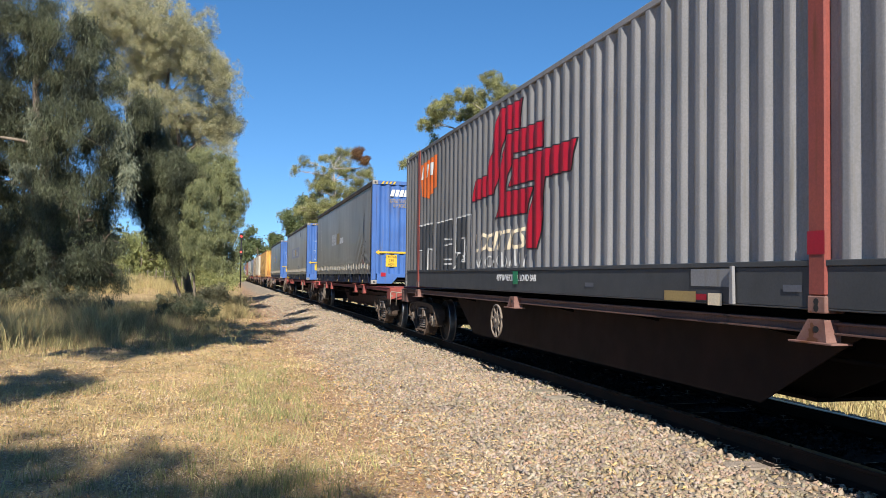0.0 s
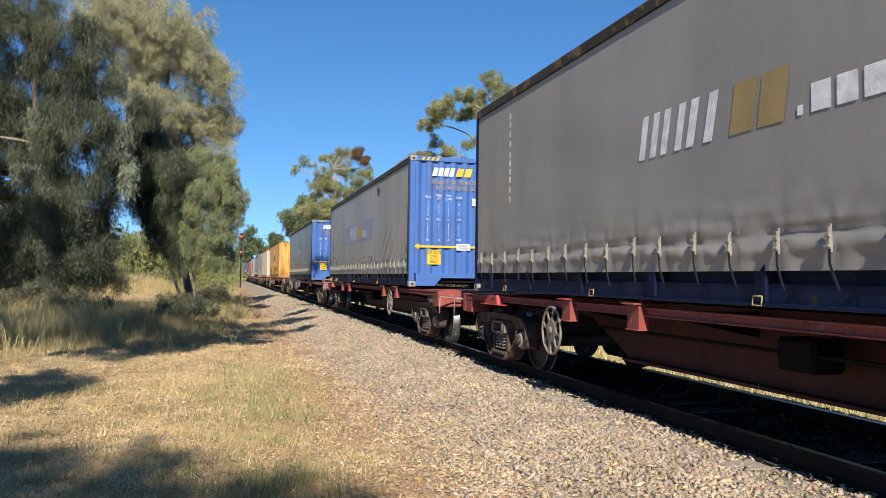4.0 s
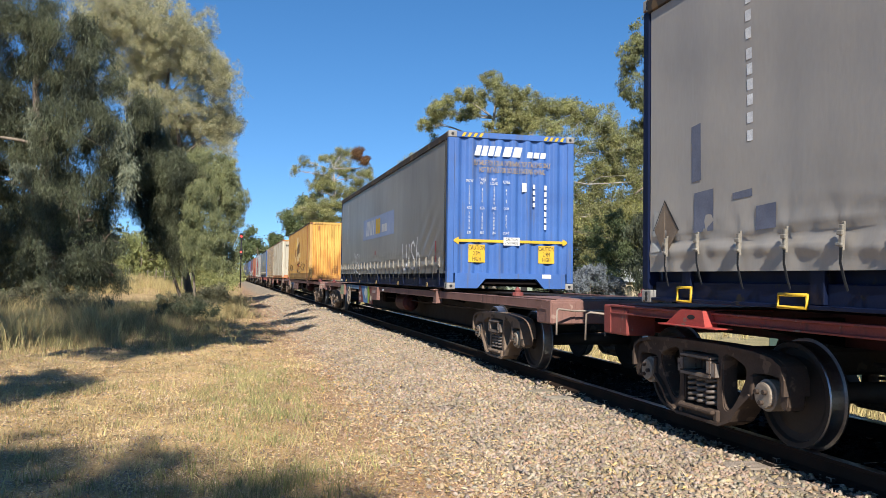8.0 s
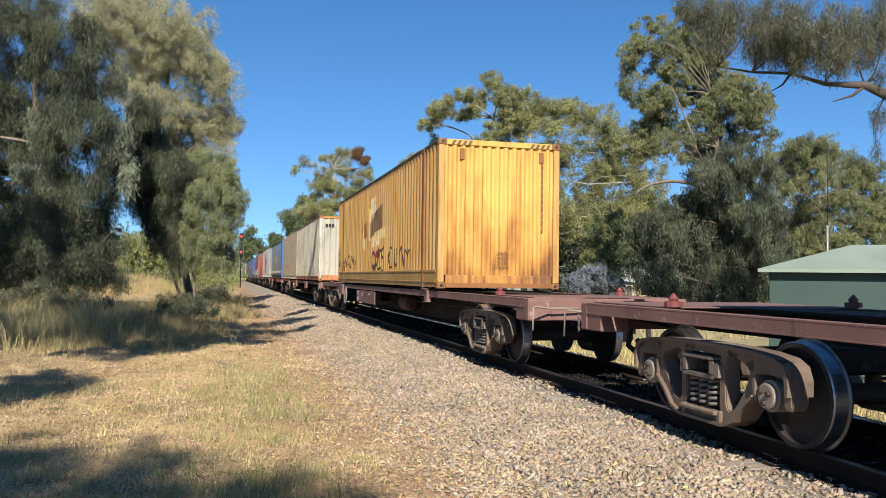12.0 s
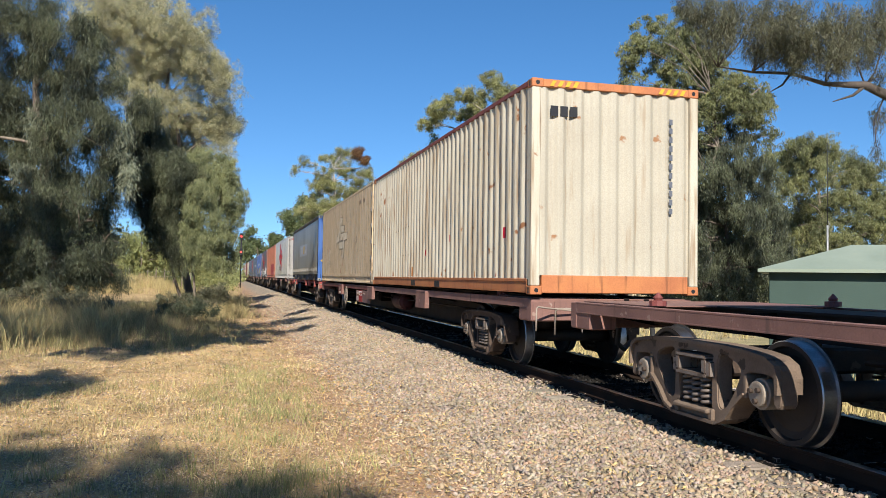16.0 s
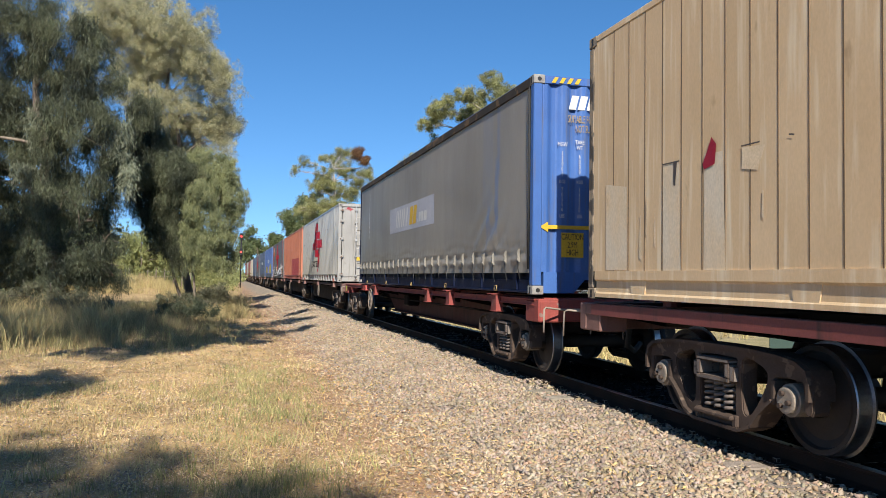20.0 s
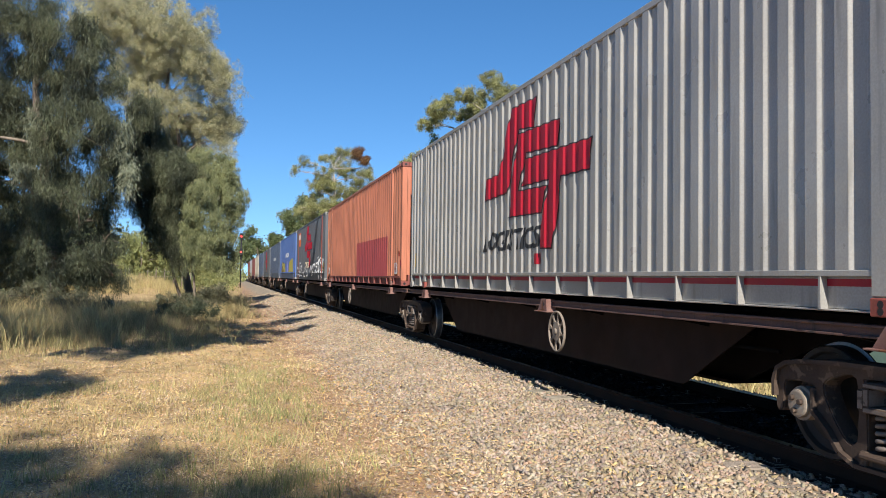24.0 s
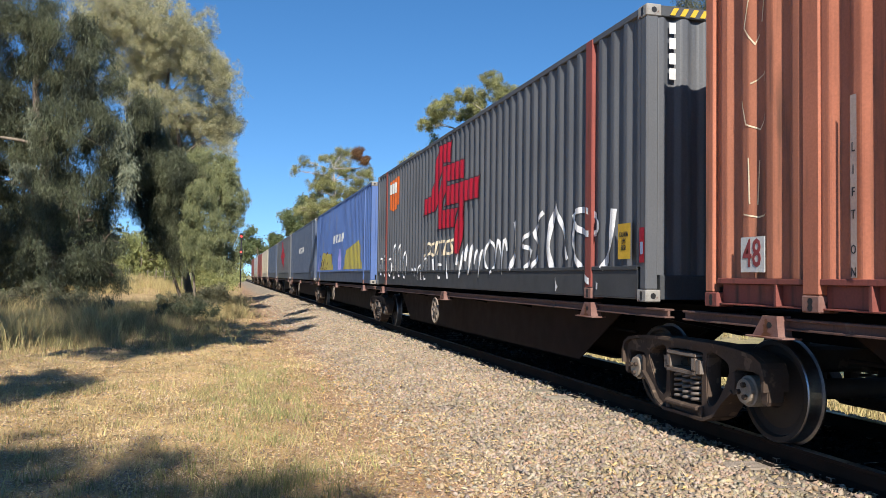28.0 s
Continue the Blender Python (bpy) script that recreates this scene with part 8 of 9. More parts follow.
def door_end(c, H, paint):
    """The door end of a container: two leaves with pressed ribs, lock rods, handles and hinges."""
    bm = bmesh.new()
    box(bm, (-HALF + 0.16, 0.006, H - 0.115), (HALF - 0.16, 0.10, H - 0.006), 0.008)
    part("top_sill", bm, paint, c)
    bm = bmesh.new()
    box(bm, (-HALF + 0.16, 0.006, 0.02), (HALF - 0.16, 0.10, 0.16), 0.008)
    part("bottom_sill", bm, paint, c)
    for x0, x1 in ((-1.09, -0.012), (0.012, 1.09)):
        bm = bmesh.new()
        box(bm, (x0, 0.05, 0.165), (x1, 0.09, H - 0.12))
        near = x0 < 0
        p0, p1 = (-0.55, -0.10) if near else (0.14, 0.60)
        # raised ribs between sunken fields
        for z in (0.20, 0.72, 1.30, 1.88, 2.46):
            prism(bm, [(0.05, z + 0.02), (0.02, z + 0.06), (0.02, z + 0.50), (0.05, z + 0.54)][0:4], "x", p0, p1) if z < 2.4 else None
        box(bm, (-1.04 if near else 0.68, 0.022, 0.22), (-0.64 if near else 1.04, 0.05, H - 0.16), 0.006)
        leaf = part("door", bm, paint, c, "pale grey steel door leaf")
        for x in ((-0.585, -0.065) if near else (0.10, 0.64)):
            bm = bmesh.new()
            tube(bm, [(x, -0.012, 0.10), (x, -0.012, H - 0.06)], 0.019, 8)
            part("lock_rod", bm, STEEL, leaf, "galvanised lock rod")
            for z in (0.24, 0.95, 1.55, 2.2, 2.66):
                bm = bmesh.new()
                box(bm, (x - 0.045, -0.034, z - 0.03), (x + 0.045, 0.03, z + 0.03), 0.006)
                part("rod_guide", bm, STEEL, leaf)
            bm = bmesh.new()
            box(bm, (x - 0.05, -0.03, 0.05), (x + 0.05, 0.006, 0.12), 0.012)
            part("cam", bm, CASTING, leaf)
        for z in (0.52, 0.72):
            bm = bmesh.new()
            xa = -0.55 if near else 0.14
            box(bm, (xa, -0.03, z), (xa + 0.44, -0.014, z + 0.03), 0.006)
            box(bm, (xa + 0.12, -0.035, z - 0.02), (xa + 0.22, 0.02, z + 0.05), 0.008)
            part("handle", bm, STEEL, leaf)
        xe = -1.11 if near else 1.11
        for z in (0.28, 0.95, 1.6, 2.25, 2.66):
            bm = bmesh.new()
            box(bm, (xe - 0.07, -0.03, z - 0.05), (xe + 0.07, 0.02, z + 0.05), 0.01)
            part("hinge", bm, CASTING, leaf)
    bm = bmesh.new()
    box(bm, (-0.035, 0.03, 0.17), (0.035, 0.052, H - 0.13))
    part("gasket", bm, RUBBER, c, "dark rubber door seal")
    for x0, z0, dx, dz, m in ((-0.42, 1.62, 0.13, 0.2, GREEN), (-0.46, 1.02, 0.22, 0.27, GREY), (-0.55, 0.80, 0.45, 0.13, YELLOW)):
        bm = bmesh.new()
        box(bm, (x0, 0.012, z0), (x0 + dx, 0.016, z0 + dz))
        lab = part("label_plate", bm, m, c)
        if m is YELLOW:
            words("notice", "CAUTION\n2.5M WIDE", 0.07, BLACK, lab, pose(x0 + dx / 2, 0.008, z0 + dz / 2, 90), squeeze=0.9)
    for i, t in enumerate(("MAX. GROSS", "TARE", "PAYLOAD", "CU. CAP.")):
        words("stencil", t, 0.085, GREY, c, pose(0.17, 0.014, 1.36 - i * 0.14, 90), "LEFT", 0.75)
    for i in range(4):
        for z in (2.42, 2.62):
            bm = bmesh.new()
            box(bm, (0.18 + i * 0.1, 0.012, z), (0.25 + i * 0.1, 0.015, z + 0.14))
            part("stencil", bm, GREY, c)
    polys = [[(-1.0 + 0.3 * x, 2.62 + 0.15 * y) for x, y in q] for q in EMBLEM]
    bm = bmesh.new()
    for q in polys:
        bm.faces.new([bm.verts.new((x, 0.018, z)) for x, z in q])
    part("emblem", bm, RED, c, "small red angular emblem")


FADED = mat("faded_emblem_cream", (0.74, 0.62, 0.45), (0.60, 0.48, 0.32), 3, 0.7, bump=0.03, spots=((0.42, 0.29, 0.16), 0.10, 5))
WORN = mat("worn_pale_patch", (0.70, 0.56, 0.38), (0.60, 0.46, 0.29), 4, 0.7, bump=0.03)
GRIMY = mat("dark_scuff", (0.06, 0.05, 0.05), (0.1, 0.085, 0.07), 4, 0.7, bump=0.03)


def panelled(u0, L, label, H=2.9):
    """A flat-sided insulated container of upright panels with narrow joints."""
    c = shell(u0, L, H, P_TAN, label, P_TAN, P_TANPOST, P_TANPOST, P_TAN, top=P_TAN)
    for s in (-1, 1):
        bm = bmesh.new()
        xa, xb = sorted((s * (HALF - 0.03), s * (HALF - 0.06)))
        box(bm, (xa, 0.12, 0.28), (xb, L - 0.12, H - 0.05))
        part("side_core", bm, OUTLINE, c)
        bm = bmesh.new()
        x0, x1, x2 = s * (HALF + 0.004), s * (HALF - 0.05), s * (HALF - 0.02)
        prism(bm, [(x0, 0.21), (x0, 0.30), (x1, 0.30), (x1, 0.02), (s * (HALF - 0.004), 0.02), (s * (HALF - 0.004), 0.06), (x2, 0.08), (x2, 0.19)], "y", 0.18, L - 0.18)
        part("bottom_rail", bm, P_TAN, c)
        n, step, start = 37, 0.3292, -0.028
        bm = bmesh.new()
        box(bm, (min(s * (HALF - 0.010), s * (HALF - 0.03)), -step / 2, 0.30), (max(s * (HALF - 0.010), s * (HALF - 0.03)), step / 2, H - 0.08))
        me = simple_mesh("side_panel", bm, P_TAN)
        joint = simple_mesh("joint", box(bmesh.new(), (min(s * (HALF - 0.007), s * (HALF - 0.02)), -0.0055, 0.30), (max(s * (HALF - 0.007), s * (HALF - 0.02)), 0.0055, H - 0.08)), OUTLINE)
        for i in range(n):
            shared("side_panel", me, c, pose(0, start + step * (i + 0.5), 0))
            if i:
                shared("joint", joint, c, pose(0, start + step * i, 0))
        rest = L - 0.12 - (start + step * n)
        shared("side_panel", me, c, pose(0, L - 0.12 - rest / 2, 0)).scale = (1, rest / step, 1)
        # sagging lip over the bottom rail and its feet
        for y in (0.9, 3.3, 6.1, 8.9, 11.3):
            bm = bmesh.new()
            prism(bm, [(y - 0.16, 0.20), (y + 0.16, 0.20), (y + 0.12, 0.025), (y - 0.12, 0.025)], "x", *sorted((s * (HALF - 0.012), s * (HALF - 0.03))))
            part("foot", bm, P_TAN, c)
    def off(a):
        return 0.010
    shift = 0.23
    emblem(c, off, flat_folds, 7.48 + shift, 4.70 + shift, 0.85, 2.31, FADED, OUTLINE, "emblem outlined in faded brown", 0.014)
    for a, z, w, h, m in ((5.80, 0.56, 0.12, 0.12, RED), (6.25, 0.33, 0.12, 0.12, RED), (2.72, 0.36, 0.07, 0.85, WORN), (2.62, 0.5, 0.06, 0.5, WORN), (4.0, 0.75, 0.2, 0.22, WORN), (4.3, 0.62, 0.1, 0.2, WORN), (2.0, 0.4, 0.16, 0.5, WORN), (1.75, 0.4, 0.14, 0.35, WORN), (6.4, 0.4, 0.12, 0.5, WORN), (6.65, 0.4, 0.1, 0.3, WORN), (2.70, 1.22, 0.06, 0.28, GRIMY), (2.60, 1.26, 0.05, 0.22, GRIMY), (6.05, 0.92, 0.05, 0.25, GRIMY)):
        a += shift
        decal("patch", [[(a, z), (a + w, z + 0.03), (a + w * 0.9, z + h), (a + 0.01, z + h * 0.97)]], off, flat_folds, m, c, near_side, "red tape patch" if m is RED else "worn pale patch")
    # long pale scrapes and a stencilled mark near the top
    rng = random.Random(91)
    for i in range(14):
        a = rng.choice((1.3, 2.2, 2.9, 6.6, 9.4, 11.4)) + rng.gauss(0, 0.32)
        z, h, w = rng.uniform(0.33, 0.75), rng.uniform(0.12, 0.6), rng.uniform(0.02, 0.07)
        if 0.2 < a < L - 0.3:
            decal("scrape", [[(a, z), (a + w, z + 0.02), (a + w * 0.7, z + h), (a + 0.2 * w, z + h * 0.96)]], off, flat_folds, WORN if i % 3 else FADED, c, near_side, "pale scraped streak", 0.003 + 0.0003 * i, 0.0)
    for poly, m, what, up in (([(10.82, 1.28), (10.54, 1.28), (10.51, 0.30), (10.81, 0.30)], TAN_REPAIR, "pale grey repaired lower panel", 0.004), ([(10.14, 1.28), (9.87, 1.27), (9.84, 0.30), (10.15, 0.30)], TAN_REPAIR, "pale grey repaired lower panel", 0.004), ([(12.00, 1.22), (11.53, 1.15), (11.52, 0.31), (11.99, 0.31)], TAN_REPAIR, "pale grey repaired lower panel", 0.004),
                              ([(10.03, 1.41), (9.96, 1.34), (9.98, 1.18), (10.14, 1.15), (10.16, 1.20), (10.09, 1.30)], RED, "torn red tape patch", 0.010), ([(10.63, 1.28), (10.57, 1.28), (10.60, 1.06), (10.63, 1.07)], GRIMY, "dark drip", 0.008), ([(9.62, 1.26), (9.33, 1.24), (9.42, 1.06), (9.62, 1.09)], WORN, "pale worn blotch", 0.005)):
        decal("patch", [poly], off, flat_folds, m, c, near_side, what, up)
    decal("crease", stroke([(9.62, 1.27), (9.40, 1.27)], 0.012) + stroke([(9.06, 1.27), (9.01, 1.26)], 0.012) + stroke([(10.824, 1.281), (10.535, 1.278)], 0.012), off, flat_folds, GRIMY, c, near_side, "dark torn edge", 0.007, 0.0002)
    for a in (2.36, 2.24, 2.12, 1.66, 1.54, 1.42):
        decal("stencil", [[(a, 2.43), (a - 0.08, 2.43), (a - 0.08, 2.55), (a, 2.55)]], off, flat_folds, OUTLINE, c, near_side)
    end_wall(c, H, P_TAN, P_TAN, 0.5, 0.012)
    end_wall(c, H, P_TAN, P_TAN, 0.5, 0.012, y=L, face=-1)
    # hinge straps at the leading corner
    for z in (0.3, 0.75, 1.2, 1.65, 2.1, 2.55):
        bm = bmesh.new()
        box(bm, (-HALF - 0.012, 0.03, z - 0.06), (-HALF + 0.01, 0.14, z + 0.06), 0.006)
        part("hinge", bm, CASTING, c)
    return c


# ------------------------------------------------------------------ train: the consist
def build_train():
    # last platform of an articulated set, faded grey box
    wagon(3.0, 18.6, [3.0 + 0.0, 17.0], W_BROWN, "dark brown articulated container platform", "pack", (4.7, 10.8, 16.75), 11.5, (False, True), bracket=W_PINK)
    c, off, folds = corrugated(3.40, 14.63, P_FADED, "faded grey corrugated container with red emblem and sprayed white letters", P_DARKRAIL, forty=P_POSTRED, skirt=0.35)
    emblem(c, off, folds, 9.42, 5.30, 0.61, 2.73, RED, BLACK, "red angular painted emblem")
    badge(c, off, folds, 13.2, 11.95, 1.80, 2.62)
    draped("lettering", "LOGISTICS", 9.27, 6.97, 0.62, 0.92, off, folds, PALE, c, lean=0.10, label="faded cream slanting letters")
    # block letters in outline on dark paint
    for fill in ([(13.37, 1.28), (12.08, 1.27), (12.14, 0.75), (13.36, 0.78)], [(13.01, 0.78), (12.54, 0.78), (12.55, 0.36), (13.0, 0.36)], [(11.9, 1.26), (10.67, 1.25), (10.69, 0.36), (11.9, 0.36)], [(10.49, 1.25), (9.75, 1.26), (9.75, 0.36), (10.5, 0.36)]):
        decal("graffiti", [fill], off, folds, SPRAY_BLACK, c, near_side, "dark filled spray letter", 0.004)
    for w, pts in ((0.05, [(13.4, 1.29), (12.08, 1.28)]), (0.03, [(13.37, 1.29), (13.36, 0.77), (13.01, 0.77), (13.0, 0.36)]), (0.05, [(12.08, 1.29), (12.17, 0.76), (12.54, 0.78), (12.55, 0.36)]),
                   (0.035, [(11.91, 0.36), (11.92, 1.26), (10.65, 1.27)]), (0.05, [(10.67, 1.26), (10.71, 0.88), (10.69, 0.36)]), (0.04, [(10.71, 0.9), (11.33, 0.93), (11.32, 0.8), (10.73, 0.82)]),
                   (0.04, [(10.73, 0.54), (11.34, 0.55), (11.31, 0.46), (10.73, 0.46)]), (0.035, [(10.5, 0.65), (10.49, 1.26), (9.6, 1.27), (9.42, 1.25), (9.44, 0.36)]), (0.04, [(10.48, 0.65), (10.11, 0.64), (10.09, 0.89), (9.92, 0.89), (9.93, 0.5)]),
                   (0.045, [(10.26, 0.63), (10.55, 0.36)]), (0.06, [(9.78, 0.6), (10.04, 0.49), (9.8, 0.49), (9.72, 0.73), (9.95, 0.58)])):
        decal("graffiti", stroke(pts, w * 0.7), off, folds, SPRAY_OLD, c, near_side, "white outlined spray letter", 0.010, 0.0002)
    for g in scrawl(3, 6.9, 9.2, 0.37, 0.60, 0.026, 12):
        decal("graffiti", g, off, folds, SPRAY_OLD, c, near_side, "white sprayed scrawl", 0.012, 0.0002)
    words("notice", "48'9'10 VERTICAL LOAD BAR", 0.125, SPRAY, c, pose(-HALF + 0.008, 7.34, 0.215, 90, 0, -90), squeeze=1.02, bold=0.002)
    bars("tape", [(7.2, 7.41, 0.13, 0.31)], lambda a: 0.004, flat_folds, GREEN, c, "green painted patch over lettering")
    bars("number_bar", [(4.80, 5.02, 0.13, 0.175)], lambda a: 0.008, flat_folds, GREY, c)
    for q, m, label in (((2.78, 3.30, 0.03, 0.12), GOLD, "yellow label on the rail"), ((2.26, 2.86, 0.165, 0.31), P_FADED, "bare grey plate on the rail"), ((2.62, 2.78, 0.05, 0.10), RED, "red mark on the rail"), ((2.40, 2.60, 0.01, 0.11), PALE, "pale fitting on the rail"), ((1.45, 1.65, 0.14, 0.19), GREY, "grey label on the rail")):
        bars("tape", [q], lambda a: 0.008, flat_folds, m, c, label)
    bars("tape", [(1.205, 1.375, 0.40, 0.56)], lambda a: -0.008, flat_folds, RED, c, "red tape on the post")
    bm = bmesh.new()
    prism(bm, [(2.215, 0.33), (2.245, 0.33), (2.255, 0.03), (2.205, 0.03)], "x", -HALF - 0.03, -HALF - 0.004)
    part("gusset", bm, P_FADED, c)
    # skeletal wagon and torn curtain box
    wagon(20.0, 38.0, [21.55, 36.35], W_RED, "dull red skeletal container wagon", "skeletal", (23.95, 25.6, 31.8, 33.45, 36.2), 33.9)
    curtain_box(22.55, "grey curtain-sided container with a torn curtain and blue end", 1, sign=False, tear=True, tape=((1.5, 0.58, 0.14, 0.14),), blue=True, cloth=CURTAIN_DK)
    wagon(39.7, 57.7, [41.25, 56.05], W_RED, "dull red skeletal container wagon with red end beams", "skeletal", (43.65, 45.3, 51.51, 53.16, 55.92), 44.3)
    curtain_box(42.15, "grey curtain-sided container with a bright blue end", 2, tape=((0.3, 0.75, 0.16, 0.1),), blue=True, sign_at_a=(10.42, 4.84), panel_m=PANELLILAC, patches=((13.78, 13.64, 1.06, 1.56), (13.74, 13.46, 0.62, 0.98), (12.9, 12.66, 0.60, 0.80), (13.2, 12.95, 0.86, 0.93), (5.51, 5.35, 0.57, 0.80), (5.13, 4.86, 0.58, 0.81), (4.5, 4.35, 0.61, 0.71)))
    wagon(59.2, 84.0, [61.67, 81.72], W_ROSE, "long brown container wagon with painted side panels", "long", (64.9, 71.6, 78.0), 76.5, panel=(72.25, 74.7, 0.52, W_MAROON), slim=(64.9,))
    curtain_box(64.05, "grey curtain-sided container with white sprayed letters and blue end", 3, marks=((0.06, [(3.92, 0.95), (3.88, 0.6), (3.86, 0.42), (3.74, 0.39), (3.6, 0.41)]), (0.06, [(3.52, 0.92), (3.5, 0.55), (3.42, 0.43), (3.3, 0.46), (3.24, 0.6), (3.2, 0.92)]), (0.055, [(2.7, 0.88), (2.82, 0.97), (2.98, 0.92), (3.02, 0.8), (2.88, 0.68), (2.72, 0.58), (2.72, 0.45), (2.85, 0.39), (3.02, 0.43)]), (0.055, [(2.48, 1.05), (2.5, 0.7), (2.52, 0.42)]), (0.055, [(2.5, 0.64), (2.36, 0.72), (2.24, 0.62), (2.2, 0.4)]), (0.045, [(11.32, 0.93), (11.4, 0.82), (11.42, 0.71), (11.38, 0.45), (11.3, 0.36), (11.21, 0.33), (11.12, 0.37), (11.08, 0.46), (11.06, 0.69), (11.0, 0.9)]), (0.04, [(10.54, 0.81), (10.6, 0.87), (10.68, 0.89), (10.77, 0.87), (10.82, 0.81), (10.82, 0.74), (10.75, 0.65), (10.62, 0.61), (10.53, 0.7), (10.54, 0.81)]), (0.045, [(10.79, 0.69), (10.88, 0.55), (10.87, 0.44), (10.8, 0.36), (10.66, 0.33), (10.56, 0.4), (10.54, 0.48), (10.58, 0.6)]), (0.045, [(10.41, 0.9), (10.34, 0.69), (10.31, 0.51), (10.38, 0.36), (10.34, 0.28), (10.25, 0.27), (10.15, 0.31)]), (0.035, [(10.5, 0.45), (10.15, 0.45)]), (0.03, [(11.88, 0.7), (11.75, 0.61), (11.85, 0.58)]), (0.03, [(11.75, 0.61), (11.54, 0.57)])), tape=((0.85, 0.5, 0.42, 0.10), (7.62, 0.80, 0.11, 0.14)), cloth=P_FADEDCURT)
    w = ROLLING[-2][0]
    bm = bmesh.new()
    box(bm, (-1.209, 15.5, 0.905), (-1.2015, 18.1, 1.026), 0.002)
    part("painted_sill", bm, W_SKY, w, "sill sprayed pale blue and white")
    bm = bmesh.new()
    box(bm, (-1.2045, 12.95, 0.87), (-1.2015, 15.5, 1.026), 0.001)
    part("painted_sill", bm, W_MAROON, w, "sill painted dull red")
    def on_panel(a, z, inset):
        return (-1.2055 + inset, a - 59.2, z)
    for k, (poly, m, label) in enumerate((([(74.25, 1.02), (73.0, 1.02), (72.95, 0.53), (73.75, 0.53)], W_MURALBLUE, "blue field of a sprayed mural"), ([(73.70, 0.80), (73.40, 1.01), (73.06, 0.88), (73.30, 0.62)], W_MURALPALE, "pale diamond of a sprayed mural"),
                                          ([(73.08, 1.02), (72.80, 1.02), (72.66, 0.78), (72.80, 0.53), (73.0, 0.53)], W_MURALLIME, "lime green band of a sprayed mural"), ([(72.62, 0.82), (72.28, 0.82), (72.27, 0.56), (72.62, 0.56)], W_PINK, "faded square of a sprayed mural"),
                                          ([(72.53, 0.76), (72.36, 0.76), (72.36, 0.62), (72.53, 0.62)], PALE, "cream sign in a faded square"))):
        decal("mural", [poly], flat_off, flat_folds, m, w, on_panel, label, 0.001 + 0.0012 * k)
    for i in range(4):
        for z in (0.58, 0.74):
            bm = bmesh.new()
            box(bm, (-1.208, 15.42 - i * 0.105 - 0.075, z), (-1.2055, 15.42 - i * 0.105, z + 0.10))
            part("number_bar", bm, TEXT_PINK, w)
    bm = bmesh.new()
    prism(bm, [(12.22, 0.92), (12.66, 0.92), (12.65, 0.85), (12.23, 0.855)], "x", -1.2745, -1.2705)
    part("paint_patch", bm, TEXT_PINK, w, "pale patch on the bracket")
    bm = bmesh.new()
    prism(bm, [(18.37, 0.985), (19.19, 0.985), (19.225, 0.67), (18.41, 0.68)], "x", -1.274, -1.2705)
    part("paint_patch", bm, W_MURAL, w, "bracket sprayed pale green and cream")
    words("notice", "RELEASE", 0.075, WHITE, w, pose(-1.212, 70.6 - 59.2, 0.95, 90, 0, -90))
    w = wagon(85.7, 110.5, [88.2, 108.05], W_ROSE, "long brown container wagon with stencilled side panel", "long", (91.4, 104.2), 103.0, panel=(97.6, 100.85, 0.52, W_ROSE), slim=(91.4,))
    for i in range(4):
        for z in (0.56, 0.74):
            bm = bmesh.new()
            box(bm, (-1.208, 15.07 - i * 0.11 - 0.085, z), (-1.2045, 15.07 - i * 0.11, z + 0.12))
            part("number_bar", bm, TEXT_PINK, w)
    words("notice", "CARRY 60.8T\nTARE   19.2T", 0.075, TEXT_PINK, w, pose(-1.206, 14.0, 0.76, 90, 0, -90))
    words("notice", "110 km/h", 0.075, TEXT_PINK, w, pose(-1.176, 13.9, 0.95, 90, 0, -90))
    words("notice", "OUTLINE C", 0.08, TEXT_PINK, w, pose(-1.206, 12.8, 0.78, 90, 0, -90))
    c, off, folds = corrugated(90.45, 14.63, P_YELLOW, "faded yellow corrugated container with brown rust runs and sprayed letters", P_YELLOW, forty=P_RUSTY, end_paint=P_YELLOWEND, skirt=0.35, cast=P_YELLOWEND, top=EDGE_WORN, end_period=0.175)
    stripes(c, 2.9, OUTLINE)
    for poly, m, label, up in (([(9.29, 1.34), (9.15, 1.34), (9.13, 2.02), (9.30, 2.06)], YELLOW, "bright yellow painted bar", 0.006), ([(8.38, 1.38), (8.24, 1.42), (8.20, 2.20), (8.36, 2.16)], YELLOW, "bright yellow painted bar", 0.006),
                               ([(9.12, 1.05), (8.62, 0.98), (8.60, 1.32), (9.12, 1.55)], FADEDYEL, "pale painted-over patch", 0.004), ([(8.95, 1.30), (8.48, 1.36), (8.46, 1.80), (8.92, 1.74)], P_RUSTY, "brown smeared patch", 0.005),
                               ([(8.18, 1.20), (7.88, 1.24), (7.88, 2.16), (8.16, 2.10)], CREAMY, "pale painted-over patch", 0.004), ([(7.62, 1.02), (6.25, 1.08), (6.2, 1.46), (7.60, 1.32)], CREAMY, "pale painted-over patch", 0.004),
                               ([(7.86, 1.30), (7.12, 1.38), (7.10, 1.90), (7.84, 1.72)], BROWNED, "dark painted-over patch", 0.006), ([(7.10, 1.44), (6.0, 1.50), (5.95, 2.15), (7.08, 1.98)], BROWNED, "dark painted-over patch", 0.007),
                               ([(7.70, 1.92), (6.9, 2.0), (6.9, 2.45), (7.70, 2.40)], CREAMY, "pale painted-over patch", 0.004), ([(6.5, 1.2), (5.4, 1.25), (5.4, 1.5), (6.5, 1.48)], FADEDYEL, "pale painted-over patch", 0.005)):
        decal("patch", [poly], off, folds, m, c, near_side, label, up)
